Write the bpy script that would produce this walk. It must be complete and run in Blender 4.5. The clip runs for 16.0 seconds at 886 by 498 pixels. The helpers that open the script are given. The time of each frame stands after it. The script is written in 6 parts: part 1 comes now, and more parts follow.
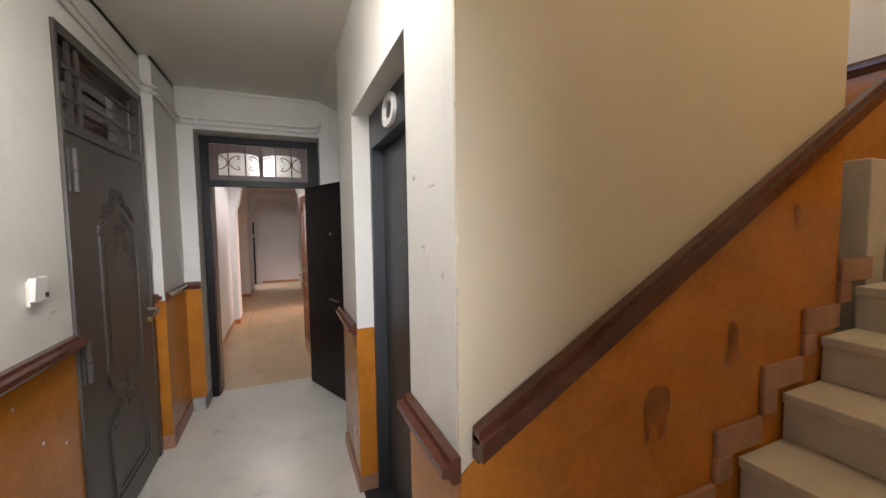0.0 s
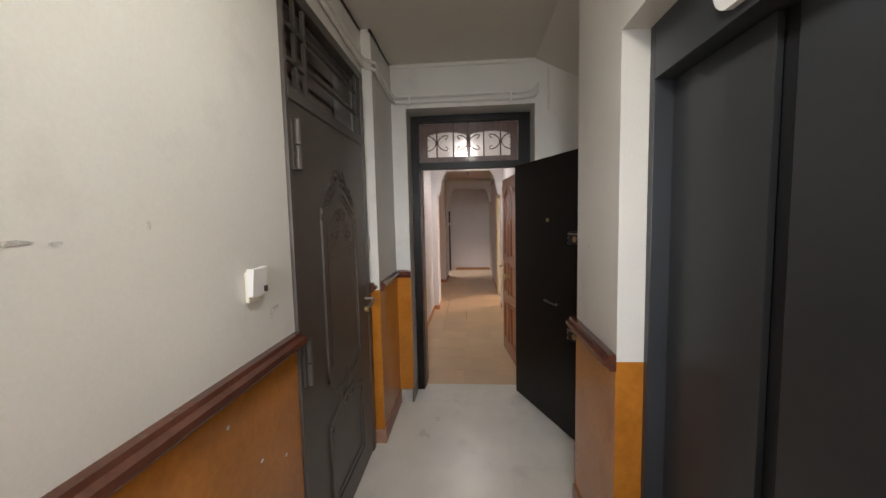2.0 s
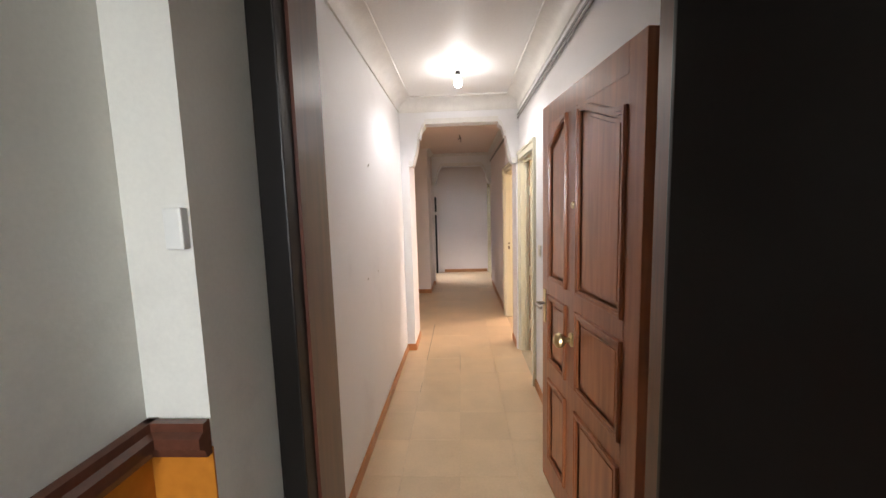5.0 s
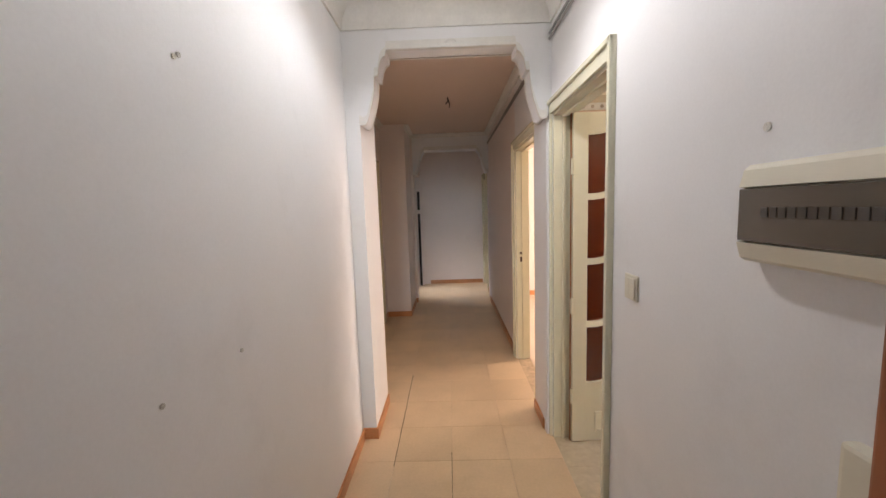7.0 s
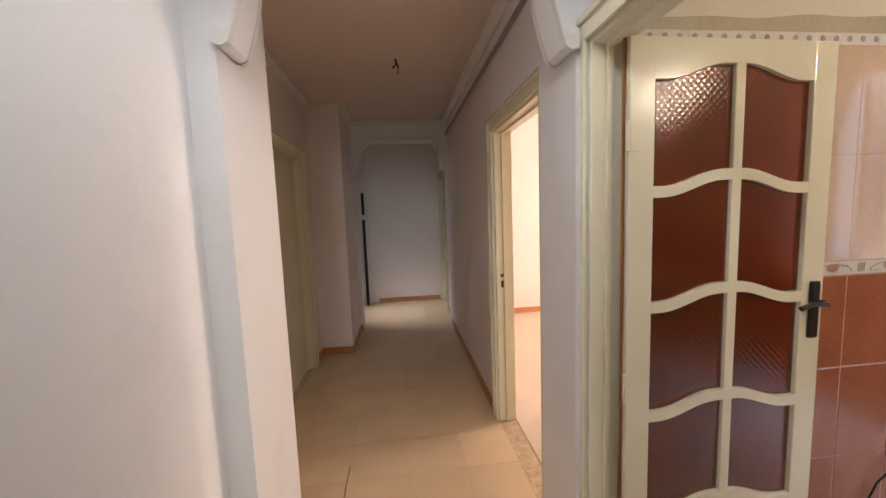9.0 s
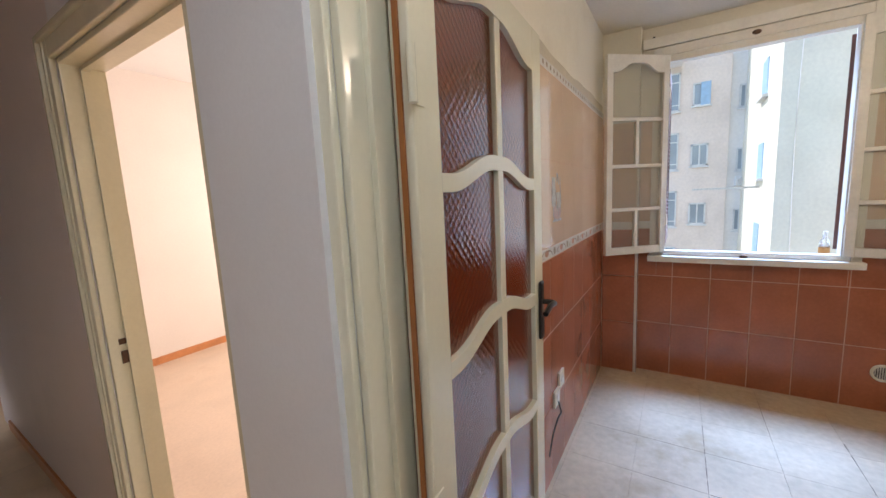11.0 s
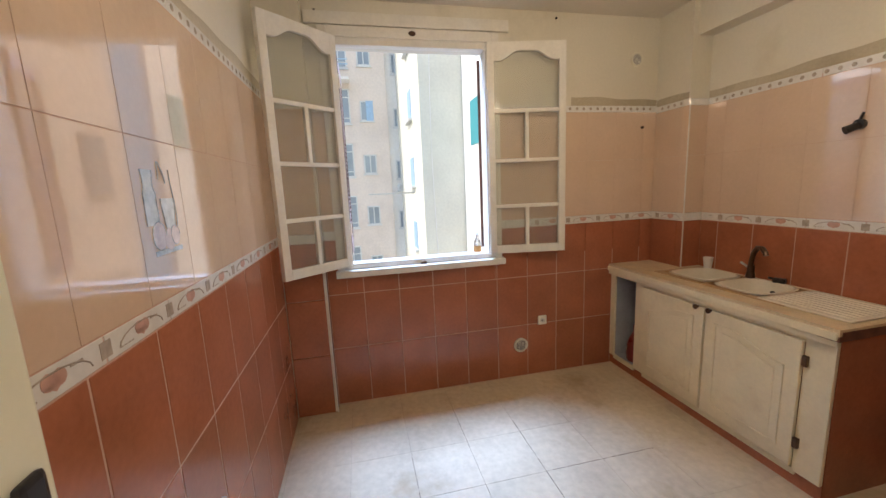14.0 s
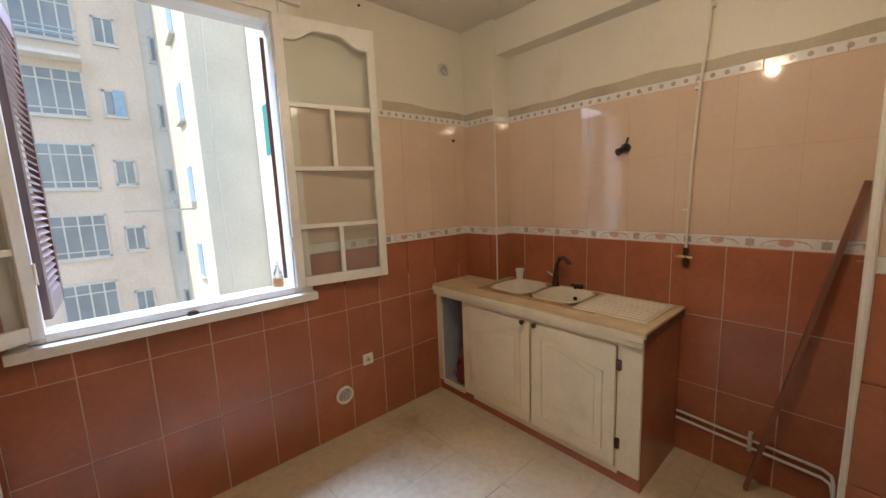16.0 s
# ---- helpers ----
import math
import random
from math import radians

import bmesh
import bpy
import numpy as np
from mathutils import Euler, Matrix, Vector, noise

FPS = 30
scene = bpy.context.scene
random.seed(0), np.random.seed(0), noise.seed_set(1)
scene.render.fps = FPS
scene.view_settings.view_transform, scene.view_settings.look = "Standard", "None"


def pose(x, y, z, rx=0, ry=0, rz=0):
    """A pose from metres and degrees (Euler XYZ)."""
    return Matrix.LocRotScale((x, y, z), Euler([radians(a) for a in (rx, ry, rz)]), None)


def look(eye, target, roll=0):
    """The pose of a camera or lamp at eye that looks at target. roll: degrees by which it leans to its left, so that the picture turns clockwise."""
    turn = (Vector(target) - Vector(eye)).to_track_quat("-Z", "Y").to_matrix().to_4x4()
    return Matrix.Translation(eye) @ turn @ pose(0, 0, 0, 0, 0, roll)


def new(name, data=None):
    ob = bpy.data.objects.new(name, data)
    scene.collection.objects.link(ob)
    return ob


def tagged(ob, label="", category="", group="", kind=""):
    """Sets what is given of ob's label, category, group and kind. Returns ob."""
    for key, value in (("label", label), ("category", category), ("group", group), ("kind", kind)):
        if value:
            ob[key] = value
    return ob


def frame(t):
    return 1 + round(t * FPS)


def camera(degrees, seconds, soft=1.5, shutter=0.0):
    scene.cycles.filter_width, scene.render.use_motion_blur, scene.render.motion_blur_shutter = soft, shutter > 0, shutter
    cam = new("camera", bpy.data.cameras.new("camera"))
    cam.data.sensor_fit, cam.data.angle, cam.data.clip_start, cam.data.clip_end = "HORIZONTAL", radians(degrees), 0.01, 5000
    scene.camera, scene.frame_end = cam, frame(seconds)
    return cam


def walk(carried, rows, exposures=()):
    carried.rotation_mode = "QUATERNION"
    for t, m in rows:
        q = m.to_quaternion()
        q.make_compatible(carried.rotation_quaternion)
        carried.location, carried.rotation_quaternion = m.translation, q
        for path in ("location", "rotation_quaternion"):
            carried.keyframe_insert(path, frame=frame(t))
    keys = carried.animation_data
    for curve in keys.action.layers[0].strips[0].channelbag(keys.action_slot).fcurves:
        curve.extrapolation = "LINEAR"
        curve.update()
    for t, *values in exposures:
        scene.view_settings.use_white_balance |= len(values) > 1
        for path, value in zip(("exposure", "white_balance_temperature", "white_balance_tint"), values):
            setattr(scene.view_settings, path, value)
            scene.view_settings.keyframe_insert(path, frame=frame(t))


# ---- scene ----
cam = camera(99.7, 16.0)
PATH = [
    (0, (0.355, -4.053, 1.603), (1.133, -2.215, 1.477), -0.8),
    (0.5, (0.303, -4.016, 1.608), (0.756, -2.073, 1.477), -0.8),
    (1, (0.255, -3.892, 1.592), (0.413, -1.904, 1.451), -0.8),
    (1.5, (0.192, -3.625, 1.589), (0.121, -1.632, 1.434), -1.2),
    (2, (0.173, -3.306, 1.574), (0.024, -1.318, 1.407), -1.3),
    (2.5, (0.189, -2.92, 1.55), (0.048, -0.932, 1.381), -1.4),
    (3, (0.17, -2.542, 1.552), (0.036, -0.555, 1.373), -1.5),
    (3.5, (0.134, -2.15, 1.561), (0.022, -0.163, 1.363), -1.4),
    (6, (0.121, 0.031, 1.455), (0.034, 2.017, 1.235), -1.8),
    (6.5, (0.126, 0.424, 1.443), (0.062, 2.411, 1.228), -1.8),
    (7, (0.111, 0.781, 1.448), (0.073, 2.769, 1.228), -1.9),
    (7.5, (0.071, 1.049, 1.457), (0.04, 3.038, 1.247), -1.9),
    (8, (0.069, 1.308, 1.455), (0.047, 3.298, 1.252), -1.9),
    (10.5, (0.254, 2.447, 1.449), (1.533, 3.965, 1.208), -2.8),
    (11, (0.301, 2.555, 1.455), (1.975, 3.615, 1.184), -2.8),
    (11.5, (0.323, 2.587, 1.466), (2.205, 3.194, 1.166), -2.8),
    (12, (0.372, 2.598, 1.472), (2.335, 2.801, 1.147), -2.7),
    (12.5, (0.542, 2.607, 1.467), (2.508, 2.503, 1.118), -2.6),
    (13, (0.741, 2.572, 1.457), (2.690, 2.287, 1.110), -2.5),
    (13.5, (0.893, 2.554, 1.432), (2.837, 2.214, 1.105), -2.5),
    (14, (1.062, 2.567, 1.451), (2.991, 2.148, 1.128), -2.5),
    (14.5, (1.201, 2.596, 1.458), (3.069, 1.956, 1.139), -2.4),
    (15, (1.301, 2.539, 1.451), (3.067, 1.653, 1.146), -2.5),
    (15.5, (1.434, 2.454, 1.446), (3.077, 1.354, 1.146), -2.3),
    (16, (1.514, 2.384, 1.448), (3.007, 1.085, 1.16), -2.3),
]
walk(cam, [(t, look(eye, target, roll)) for t, eye, target, roll in PATH],
     exposures=[(0, 2.3, 6900, 20), (1, 1.9, 7000, 20), (1.5, 1.8, 7000, 20), (2.2, 2.3, 7200, 20), (3, 2.7, 7400, 20), (3.6, 2.8, 7400, 20), (5.9, 2.85, 6550, 12), (6.6, 2.6, 6600, 12), (7.2, 2.25, 6700, 13), (8.2, 2.1, 6850, 14), (10.4, 2.0, 6150, 11), (11.4, 1.85, 6150, 11), (12.4, 1.97, 6500, 11), (14, 1.9, 6750, 11), (16, 1.8, 6850, 11)])

# ---- world, sun, lamps ----
world = bpy.data.worlds.new("world")
scene.world = world
world.use_nodes = True
wn = world.node_tree.nodes
sky = wn.new("ShaderNodeTexSky")
sky.sky_type, sky.sun_disc = "NISHITA", False
sky.sun_elevation, sky.sun_rotation = radians(48), radians(30)
wn["Background"].inputs["Strength"].default_value = 0.12
world.node_tree.links.new(sky.outputs[0], wn["Background"].inputs[0])


def lamp(name, kind, m, power, color, size=0.05, size_y=None):
    data = bpy.data.lights.new(name, kind)
    data.energy, data.color = power, color
    if kind == "AREA":
        data.size = size
        if size_y:
            data.shape, data.size_y = "RECTANGLE", size_y
    elif kind == "SUN":
        data.angle = radians(size)
    else:
        data.shadow_soft_size = size
    ob = new(name, data)
    ob.matrix_world = m
    return ob


SUN_WAY = Vector((-0.03, -0.62, -0.78))
lamp("sun", "SUN", look((0, 0, 30), Vector((0, 0, 30)) + SUN_WAY), 1.15, (1, 0.95, 0.87), 0.5)
# daylight at the kitchen window, in the next room's window and at the end of the hall; the lamps of stairs, landing, hall and kitchen
kitchen_sky = lamp("kitchen_window_light", "AREA", look((4.75, 2.16, 3.75), (2.7, 1.95, 0.4)), 50, (0.34, 0.54, 1.0), 1.6, 1.2)
kitchen_sky.data.spread = radians(90)
lamp("room_window_light", "AREA", look((3.9, 5.2, 1.6), (1.0, 5.0, 1.0)), 23, (1.0, 0.79, 0.67), 1.2, 1.3)
balcony = lamp("balcony_light", "AREA", look((-0.95, 7.20, 1.5), (0.15, 7.2, 0.0)), 0.8, (0.90, 0.92, 1.0), 0.5, 0.7)
balcony.data.spread = radians(60)
lamp("stairwell_lamp_light", "POINT", pose(2.5, -4.5, 3.95), 7.6, (1.0, 0.83, 0.60), 0.08)
lamp("hall_bulb_light", "POINT", pose(0.125, 2.19, 2.49), 0.04, (0.92, 0.93, 0.95), 0.035)
spot = lamp("hall_bulb_down_light", "SPOT", pose(0.125, 2.19, 2.485), 4.8, (0.92, 0.93, 0.95), 0.035)
spot.data.spot_size, spot.data.spot_blend = radians(152), 0.5
lamp("kitchen_bulb_light", "POINT", pose(2.05, 1.6, 2.22), 5.2, (1.0, 0.80, 0.56), 0.02)

lamp("landing_lamp_light", "POINT", pose(0.20, -2.9, 2.62), 2.9, (0.90, 0.98, 0.96), 0.10)
spot = lamp("landing_lamp_down_light", "SPOT", pose(0.20, -2.9, 2.62), 5.0, (0.90, 0.98, 0.96), 0.10)
spot.data.spot_size, spot.data.spot_blend = radians(172), 0.6

# added fill light from behind the camera, evens out the landing
landing_fill = lamp("landing_window_light", "AREA", look((0.05, -5.16, 1.85), (0.12, -0.6, 1.0)), 1.8, (0.80, 0.92, 1.0), 0.6, 1.0)
landing_fill.data.spread = radians(48)

# ---- materials ----


def material(name, color, rough=0.6, metal=0.0, grain=0.06, scale=6.0, fine=60.0, bump=0.15, rand=0.0, spec=0.5, stain=None, coat=0.0):
    """A painted, glazed or worn surface: two scales of colour variation, stains and a fine relief."""
    m = bpy.data.materials.new(name)
    m.use_nodes = True
    nt = m.node_tree
    n, link = nt.nodes, nt.links.new
    b = n["Principled BSDF"]
    big, small = n.new("ShaderNodeTexNoise"), n.new("ShaderNodeTexNoise")
    big.inputs["Scale"].default_value, big.inputs["Detail"].default_value = scale, 5
    small.inputs["Scale"].default_value, small.inputs["Detail"].default_value = fine, 6
    geo = n.new("ShaderNodeNewGeometry")
    link(geo.outputs["Position"], big.inputs["Vector"])
    link(geo.outputs["Position"], small.inputs["Vector"])
    mix = n.new("ShaderNodeMix")
    mix.data_type, mix.blend_type = "RGBA", "MULTIPLY"
    mix.inputs[0].default_value = 1.0
    mix.inputs[6].default_value = (*color, 1)
    add = n.new("ShaderNodeMath")
    add.operation = "ADD"
    r1, r2 = n.new("ShaderNodeMapRange"), n.new("ShaderNodeMapRange")
    for r, tex, k in ((r1, big, grain), (r2, small, grain * 0.6)):
        r.inputs["From Min"].default_value, r.inputs["From Max"].default_value = 0.3, 0.7
        r.inputs["To Min"].default_value, r.inputs["To Max"].default_value = -k, k
        link(tex.outputs[0], r.inputs["Value"])
    link(r1.outputs[0], add.inputs[0])
    link(r2.outputs[0], add.inputs[1])
    one = n.new("ShaderNodeMath")
    one.operation, one.inputs[1].default_value = "ADD", 1.0
    link(add.outputs[0], one.inputs[0])
    last = one.outputs[0]
    if rand:
        info = n.new("ShaderNodeObjectInfo")
        rr = n.new("ShaderNodeMapRange")
        rr.inputs["To Min"].default_value, rr.inputs["To Max"].default_value = 1 - rand, 1 + rand
        link(info.outputs["Random"], rr.inputs["Value"])
        mul = n.new("ShaderNodeMath")
        mul.operation = "MULTIPLY"
        link(last, mul.inputs[0])
        link(rr.outputs[0], mul.inputs[1])
        last = mul.outputs[0]
    link(last, mix.inputs[7])
    out = mix.outputs[2]
    if stain:
        tone, amount, size = stain
        st = n.new("ShaderNodeTexNoise")
        st.inputs["Scale"].default_value, st.inputs["Detail"].default_value, st.inputs["Roughness"].default_value = size, 8, 0.65
        link(geo.outputs["Position"], st.inputs["Vector"])
        sr = n.new("ShaderNodeMapRange")
        sr.inputs["From Min"].default_value, sr.inputs["From Max"].default_value = 0.56, 0.74
        sr.inputs["To Max"].default_value = amount
        link(st.outputs[0], sr.inputs["Value"])
        m2 = n.new("ShaderNodeMix")
        m2.data_type = "RGBA"
        link(sr.outputs[0], m2.inputs[0])
        link(out, m2.inputs[6])
        m2.inputs[7].default_value = (*tone, 1)
        out = m2.outputs[2]
    link(out, b.inputs["Base Color"])
    b.inputs["Metallic"].default_value = metal
    b.inputs["Specular IOR Level"].default_value = spec
    b.inputs["Coat Weight"].default_value = coat
    b.inputs["Coat Roughness"].default_value = 0.12
    rg = n.new("ShaderNodeMapRange")
    rg.inputs["To Min"].default_value, rg.inputs["To Max"].default_value = max(rough - 0.08, 0.02), min(rough + 0.08, 1)
    link(big.outputs[0], rg.inputs["Value"])
    link(rg.outputs[0], b.inputs["Roughness"])
    if bump:
        bp = n.new("ShaderNodeBump")
        bp.inputs["Strength"].default_value, bp.inputs["Distance"].default_value = bump, 0.003
        link(small.outputs[0], bp.inputs["Height"])
        link(bp.outputs[0], b.inputs["Normal"])
    return m


def wood(name, dark, light, rough=0.35, axis=2, scale=5.0, coat=0.3):
    """Varnished wood with its grain along one axis."""
    m = bpy.data.materials.new(name)
    m.use_nodes = True
    n, link = m.node_tree.nodes, m.node_tree.links.new
    b = n["Principled BSDF"]
    co, mp, tex = n.new("ShaderNodeTexCoord"), n.new("ShaderNodeMapping"), n.new("ShaderNodeTexNoise")
    s = [scale * 6] * 3
    s[axis] = scale * 0.5
    mp.inputs["Scale"].default_value = s
    link(co.outputs["Object"], mp.inputs[0])
    link(mp.outputs[0], tex.inputs["Vector"])
    tex.inputs["Scale"].default_value, tex.inputs["Detail"].default_value, tex.inputs["Distortion"].default_value = 1.0, 8, 0.6
    ramp = n.new("ShaderNodeValToRGB")
    ramp.color_ramp.elements[0].position, ramp.color_ramp.elements[1].position = 0.3, 0.7
    ramp.color_ramp.elements[0].color, ramp.color_ramp.elements[1].color = (*dark, 1), (*light, 1)
    link(tex.outputs[0], ramp.inputs[0])
    link(ramp.outputs[0], b.inputs["Base Color"])
    b.inputs["Roughness"].default_value, b.inputs["Coat Weight"].default_value = rough, coat
    bp = n.new("ShaderNodeBump")
    bp.inputs["Strength"].default_value, bp.inputs["Distance"].default_value = 0.1, 0.002
    link(tex.outputs[0], bp.inputs["Height"])
    link(bp.outputs[0], b.inputs["Normal"])
    return m


def glass(name, color=(1, 1, 1), rough=0.0, relief=0.0, scale=60):
    """A pane: partly see-through, partly glossy; relief: pressed pattern."""
    m = bpy.data.materials.new(name)
    m.use_nodes = True
    n, link = m.node_tree.nodes, m.node_tree.links.new
    b = n["Principled BSDF"]
    b.inputs["Base Color"].default_value = (*color, 1)
    b.inputs["Roughness"].default_value = rough
    b.inputs["Transmission Weight"].default_value, b.inputs["IOR"].default_value = 1.0, 1.2 if not relief else 1.4
    if relief:
        geo, mp, tex = n.new("ShaderNodeNewGeometry"), n.new("ShaderNodeMapping"), n.new("ShaderNodeTexVoronoi")
        mp.inputs["Rotation"].default_value = (0, radians(45), 0)
        link(geo.outputs["Position"], mp.inputs[0])
        link(mp.outputs[0], tex.inputs["Vector"])
        tex.inputs["Scale"].default_value, tex.inputs["Randomness"].default_value = scale, 0.15
        bp = n.new("ShaderNodeBump")
        bp.inputs["Strength"].default_value, bp.inputs["Distance"].default_value = relief, 0.006
        link(tex.outputs[0], bp.inputs["Height"])
        link(bp.outputs[0], b.inputs["Normal"])
    return m


def glow(name, color, strength):
    m = bpy.data.materials.new(name)
    m.use_nodes = True
    b = m.node_tree.nodes["Principled BSDF"]
    b.inputs["Base Color"].default_value = (*color, 1)
    b.inputs["Emission Color"].default_value, b.inputs["Emission Strength"].default_value = (*color, 1), strength
    return m


M_LAND = material("landing_white_paint", (0.70, 0.68, 0.63), 0.42, grain=0.04, scale=2.0, fine=120, bump=0.12, stain=((0.35, 0.33, 0.3), 0.25, 3.0))
M_STAIRW = material("stairwell_cream_paint", (0.635, 0.565, 0.425), 0.45, grain=0.04, scale=2.0, fine=120, bump=0.12, stain=((0.40, 0.33, 0.22), 0.2, 2.0))
M_CEIL = material("ceiling_paint", (0.72, 0.69, 0.62), 0.5, grain=0.03, scale=1.5, bump=0.1)
M_DADO = material("ochre_gloss_paint", (0.46, 0.165, 0.022), 0.19, grain=0.14, scale=3.0, fine=40, bump=0.15, stain=((0.26, 0.07, 0.01), 0.6, 2.2))
M_RAIL = material("brown_gloss_rail", (0.10, 0.035, 0.022), 0.18, grain=0.2, scale=9, bump=0.1)
M_PLINTH = material("plinth_stone", (0.36, 0.19, 0.12), 0.45, grain=0.15, scale=10)
M_PLINTH_GREY = material("plinth_grey", (0.36, 0.33, 0.3), 0.5, grain=0.15, scale=10)
M_TERR = material("terrazzo_floor", (0.80, 0.775, 0.71), 0.30, grain=0.07, scale=3, fine=150, bump=0.05, rand=0.01, stain=((0.36, 0.34, 0.3), 0.4, 2.4))
M_STEP = material("stair_stone", (0.55, 0.50, 0.41), 0.45, grain=0.1, scale=8, fine=160, bump=0.08)
M_LIFT = material("grey_lift_steel", (0.034, 0.037, 0.042), 0.42, 0.0, grain=0.10, scale=4, fine=200, bump=0.05)
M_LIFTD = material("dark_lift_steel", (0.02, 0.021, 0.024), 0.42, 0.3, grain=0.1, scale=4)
M_BLACK = material("black_metal_paint", (0.009, 0.007, 0.006), 0.36, 0.0, grain=0.1, scale=5, bump=0.0, spec=0.2)
M_DOORM = material("dark_brown_metal_paint", (0.068, 0.057, 0.049), 0.38, 0.0, grain=0.10, scale=4, fine=90, bump=0.06)
M_CHROME = material("brushed_chrome", (0.38, 0.35, 0.31), 0.38, 1.0, grain=0.05, bump=0.02)
M_BRASS = material("worn_brass", (0.62, 0.48, 0.26), 0.3, 1.0, grain=0.15, bump=0.03)
M_HALL = material("hall_white_paint", (0.81, 0.81, 0.82), 0.5, grain=0.025, scale=1.6, fine=140, bump=0.1, stain=((0.55, 0.54, 0.54), 0.25, 2.0))
# hall white tinted pinkish: the inner hall's warm bounced light, put into the colour
M_HALL_BOUNCE = material("inner_hall_pinkish_paint", (0.79, 0.715, 0.69), 0.5, grain=0.025, scale=1.6, fine=140, bump=0.1, stain=((0.58, 0.52, 0.50), 0.25, 2.0))
M_HALLC = material("hall_ceiling_paint", (0.80, 0.795, 0.78), 0.55, grain=0.03, scale=1.5, bump=0.08)
# same for its ceiling: warm bounce and dimness are in the base colour
M_HALLC_BOUNCE = material("inner_hall_ceiling_paint", (0.70, 0.57, 0.50), 0.5, grain=0.03, scale=1.5, bump=0.08)
M_PLAST = material("stucco_white", (0.76, 0.745, 0.71), 0.5, grain=0.05, scale=9, bump=0.2)
M_SKIRT = material("orange_tile_skirting", (0.50, 0.215, 0.085), 0.37, grain=0.12, scale=12, rand=0.06)
M_TILEH = material("cream_floor_tile", (0.68, 0.50, 0.315), 0.33, grain=0.06, scale=4, fine=70, bump=0.02, rand=0.055, stain=((0.50, 0.34, 0.19), 0.35, 3.0))
M_GROUT = material("floor_joint", (0.56, 0.42, 0.27), 0.8, grain=0.2, scale=20)
M_GROUTK = material("kitchen_floor_joint", (0.46, 0.375, 0.26), 0.8, grain=0.1, scale=20)
M_TILEK = material("pale_kitchen_floor_tile", (0.57, 0.475, 0.335), 0.20, grain=0.13, scale=2.4, fine=26, bump=0.06, rand=0.02, stain=((0.37, 0.27, 0.15), 0.75, 2.1))
M_TERRA = material("terracotta_wall_tile", (0.37, 0.128, 0.066), 0.16, grain=0.12, scale=5, fine=50, bump=0.03, rand=0.06)
M_BEIGE = material("beige_wall_tile", (0.66, 0.49, 0.36), 0.0, grain=0.04, scale=4, fine=60, bump=0.006, rand=0.006, spec=1.0)
M_WGROUT = material("wall_joint", (0.52, 0.31, 0.22), 0.7, grain=0.1)
M_BORDER = material("white_border_tile", (0.72, 0.70, 0.66), 0.15, grain=0.06, scale=20, bump=0.02)
M_BORDERD = material("border_motif", (0.42, 0.36, 0.30), 0.2, grain=0.2, scale=40, bump=0.02)
M_BORDERP = material("border_motif_pink", (0.60, 0.36, 0.29), 0.2, grain=0.1, scale=40, bump=0.02)
M_BLUE = material("blue_motif_glaze", (0.47, 0.52, 0.60), 0.12, grain=0.25, scale=30, bump=0.02)
M_BLUEPALE = material("pale_blue_print", (0.58, 0.60, 0.62), 0.10, grain=0.12, scale=30, bump=0.02, coat=0.5)
M_MAUVE = material("mauve_print", (0.60, 0.48, 0.48), 0.10, grain=0.12, scale=30, bump=0.02, coat=0.5)
M_KWALL = material("kitchen_cream_paint", (0.70, 0.655, 0.54), 0.45, grain=0.04, scale=2, bump=0.12, stain=((0.42, 0.36, 0.24), 0.35, 1.6))
M_CREAM = material("cream_gloss_paint", (0.74, 0.69, 0.50), 0.18, grain=0.04, scale=6, fine=80, bump=0.08)
M_PALE = material("pale_green_white_gloss", (0.80, 0.775, 0.61), 0.18, grain=0.025, scale=3, fine=80, bump=0.05)
M_WFRAME = material("window_white_paint", (0.74, 0.71, 0.63), 0.35, grain=0.06, scale=8, bump=0.12)
M_CAB = material("cabinet_cream_paint", (0.79, 0.71, 0.51), 0.33, grain=0.05, scale=7, bump=0.08, stain=((0.55, 0.42, 0.24), 0.35, 6))
M_COUNTER = material("cream_stone_counter", (0.60, 0.48, 0.31), 0.37, grain=0.14, scale=10, fine=120, stain=((0.30, 0.16, 0.08), 0.7, 5))
M_RUST = material("rust_stained_stone", (0.42, 0.27, 0.13), 0.38, grain=0.2, scale=9, fine=80, stain=((0.18, 0.08, 0.035), 0.8, 7))
M_JOINT = material("dark_joint_dirt", (0.10, 0.065, 0.04), 0.8, grain=0.3, scale=30)
M_SINK = material("enamel_sink", (0.72, 0.66, 0.55), 0.2, grain=0.05, scale=6, bump=0.03)
M_PLASTIC = material("ivory_plastic", (0.74, 0.70, 0.58), 0.35, grain=0.02, bump=0.0)
M_WPLASTIC = material("white_plastic", (0.76, 0.75, 0.72), 0.35, grain=0.02, bump=0.0)
M_DARK = material("dark_hole", (0.012, 0.011, 0.010), 0.7, grain=0.1)
M_BLACKP = material("black_plastic", (0.015, 0.014, 0.014), 0.3, grain=0.1, bump=0.0)
M_BRONZE = material("bronze_tap", (0.10, 0.06, 0.04), 0.3, 0.8, grain=0.2, bump=0.03)
M_RED = material("dark_red_plastic", (0.20, 0.02, 0.018), 0.3, grain=0.15)
M_CUP = material("white_cup", (0.74, 0.72, 0.68), 0.4, grain=0.03, bump=0.0)
M_GREYIN = material("grey_inside", (0.36, 0.38, 0.42), 0.6, grain=0.1)
M_SCUFF = material("grey_scuff", (0.55, 0.53, 0.49), 0.7, grain=0.4, scale=30, fine=200)
M_CHIP = material("chipped_plaster", (0.72, 0.66, 0.55), 0.8, grain=0.2, scale=30)
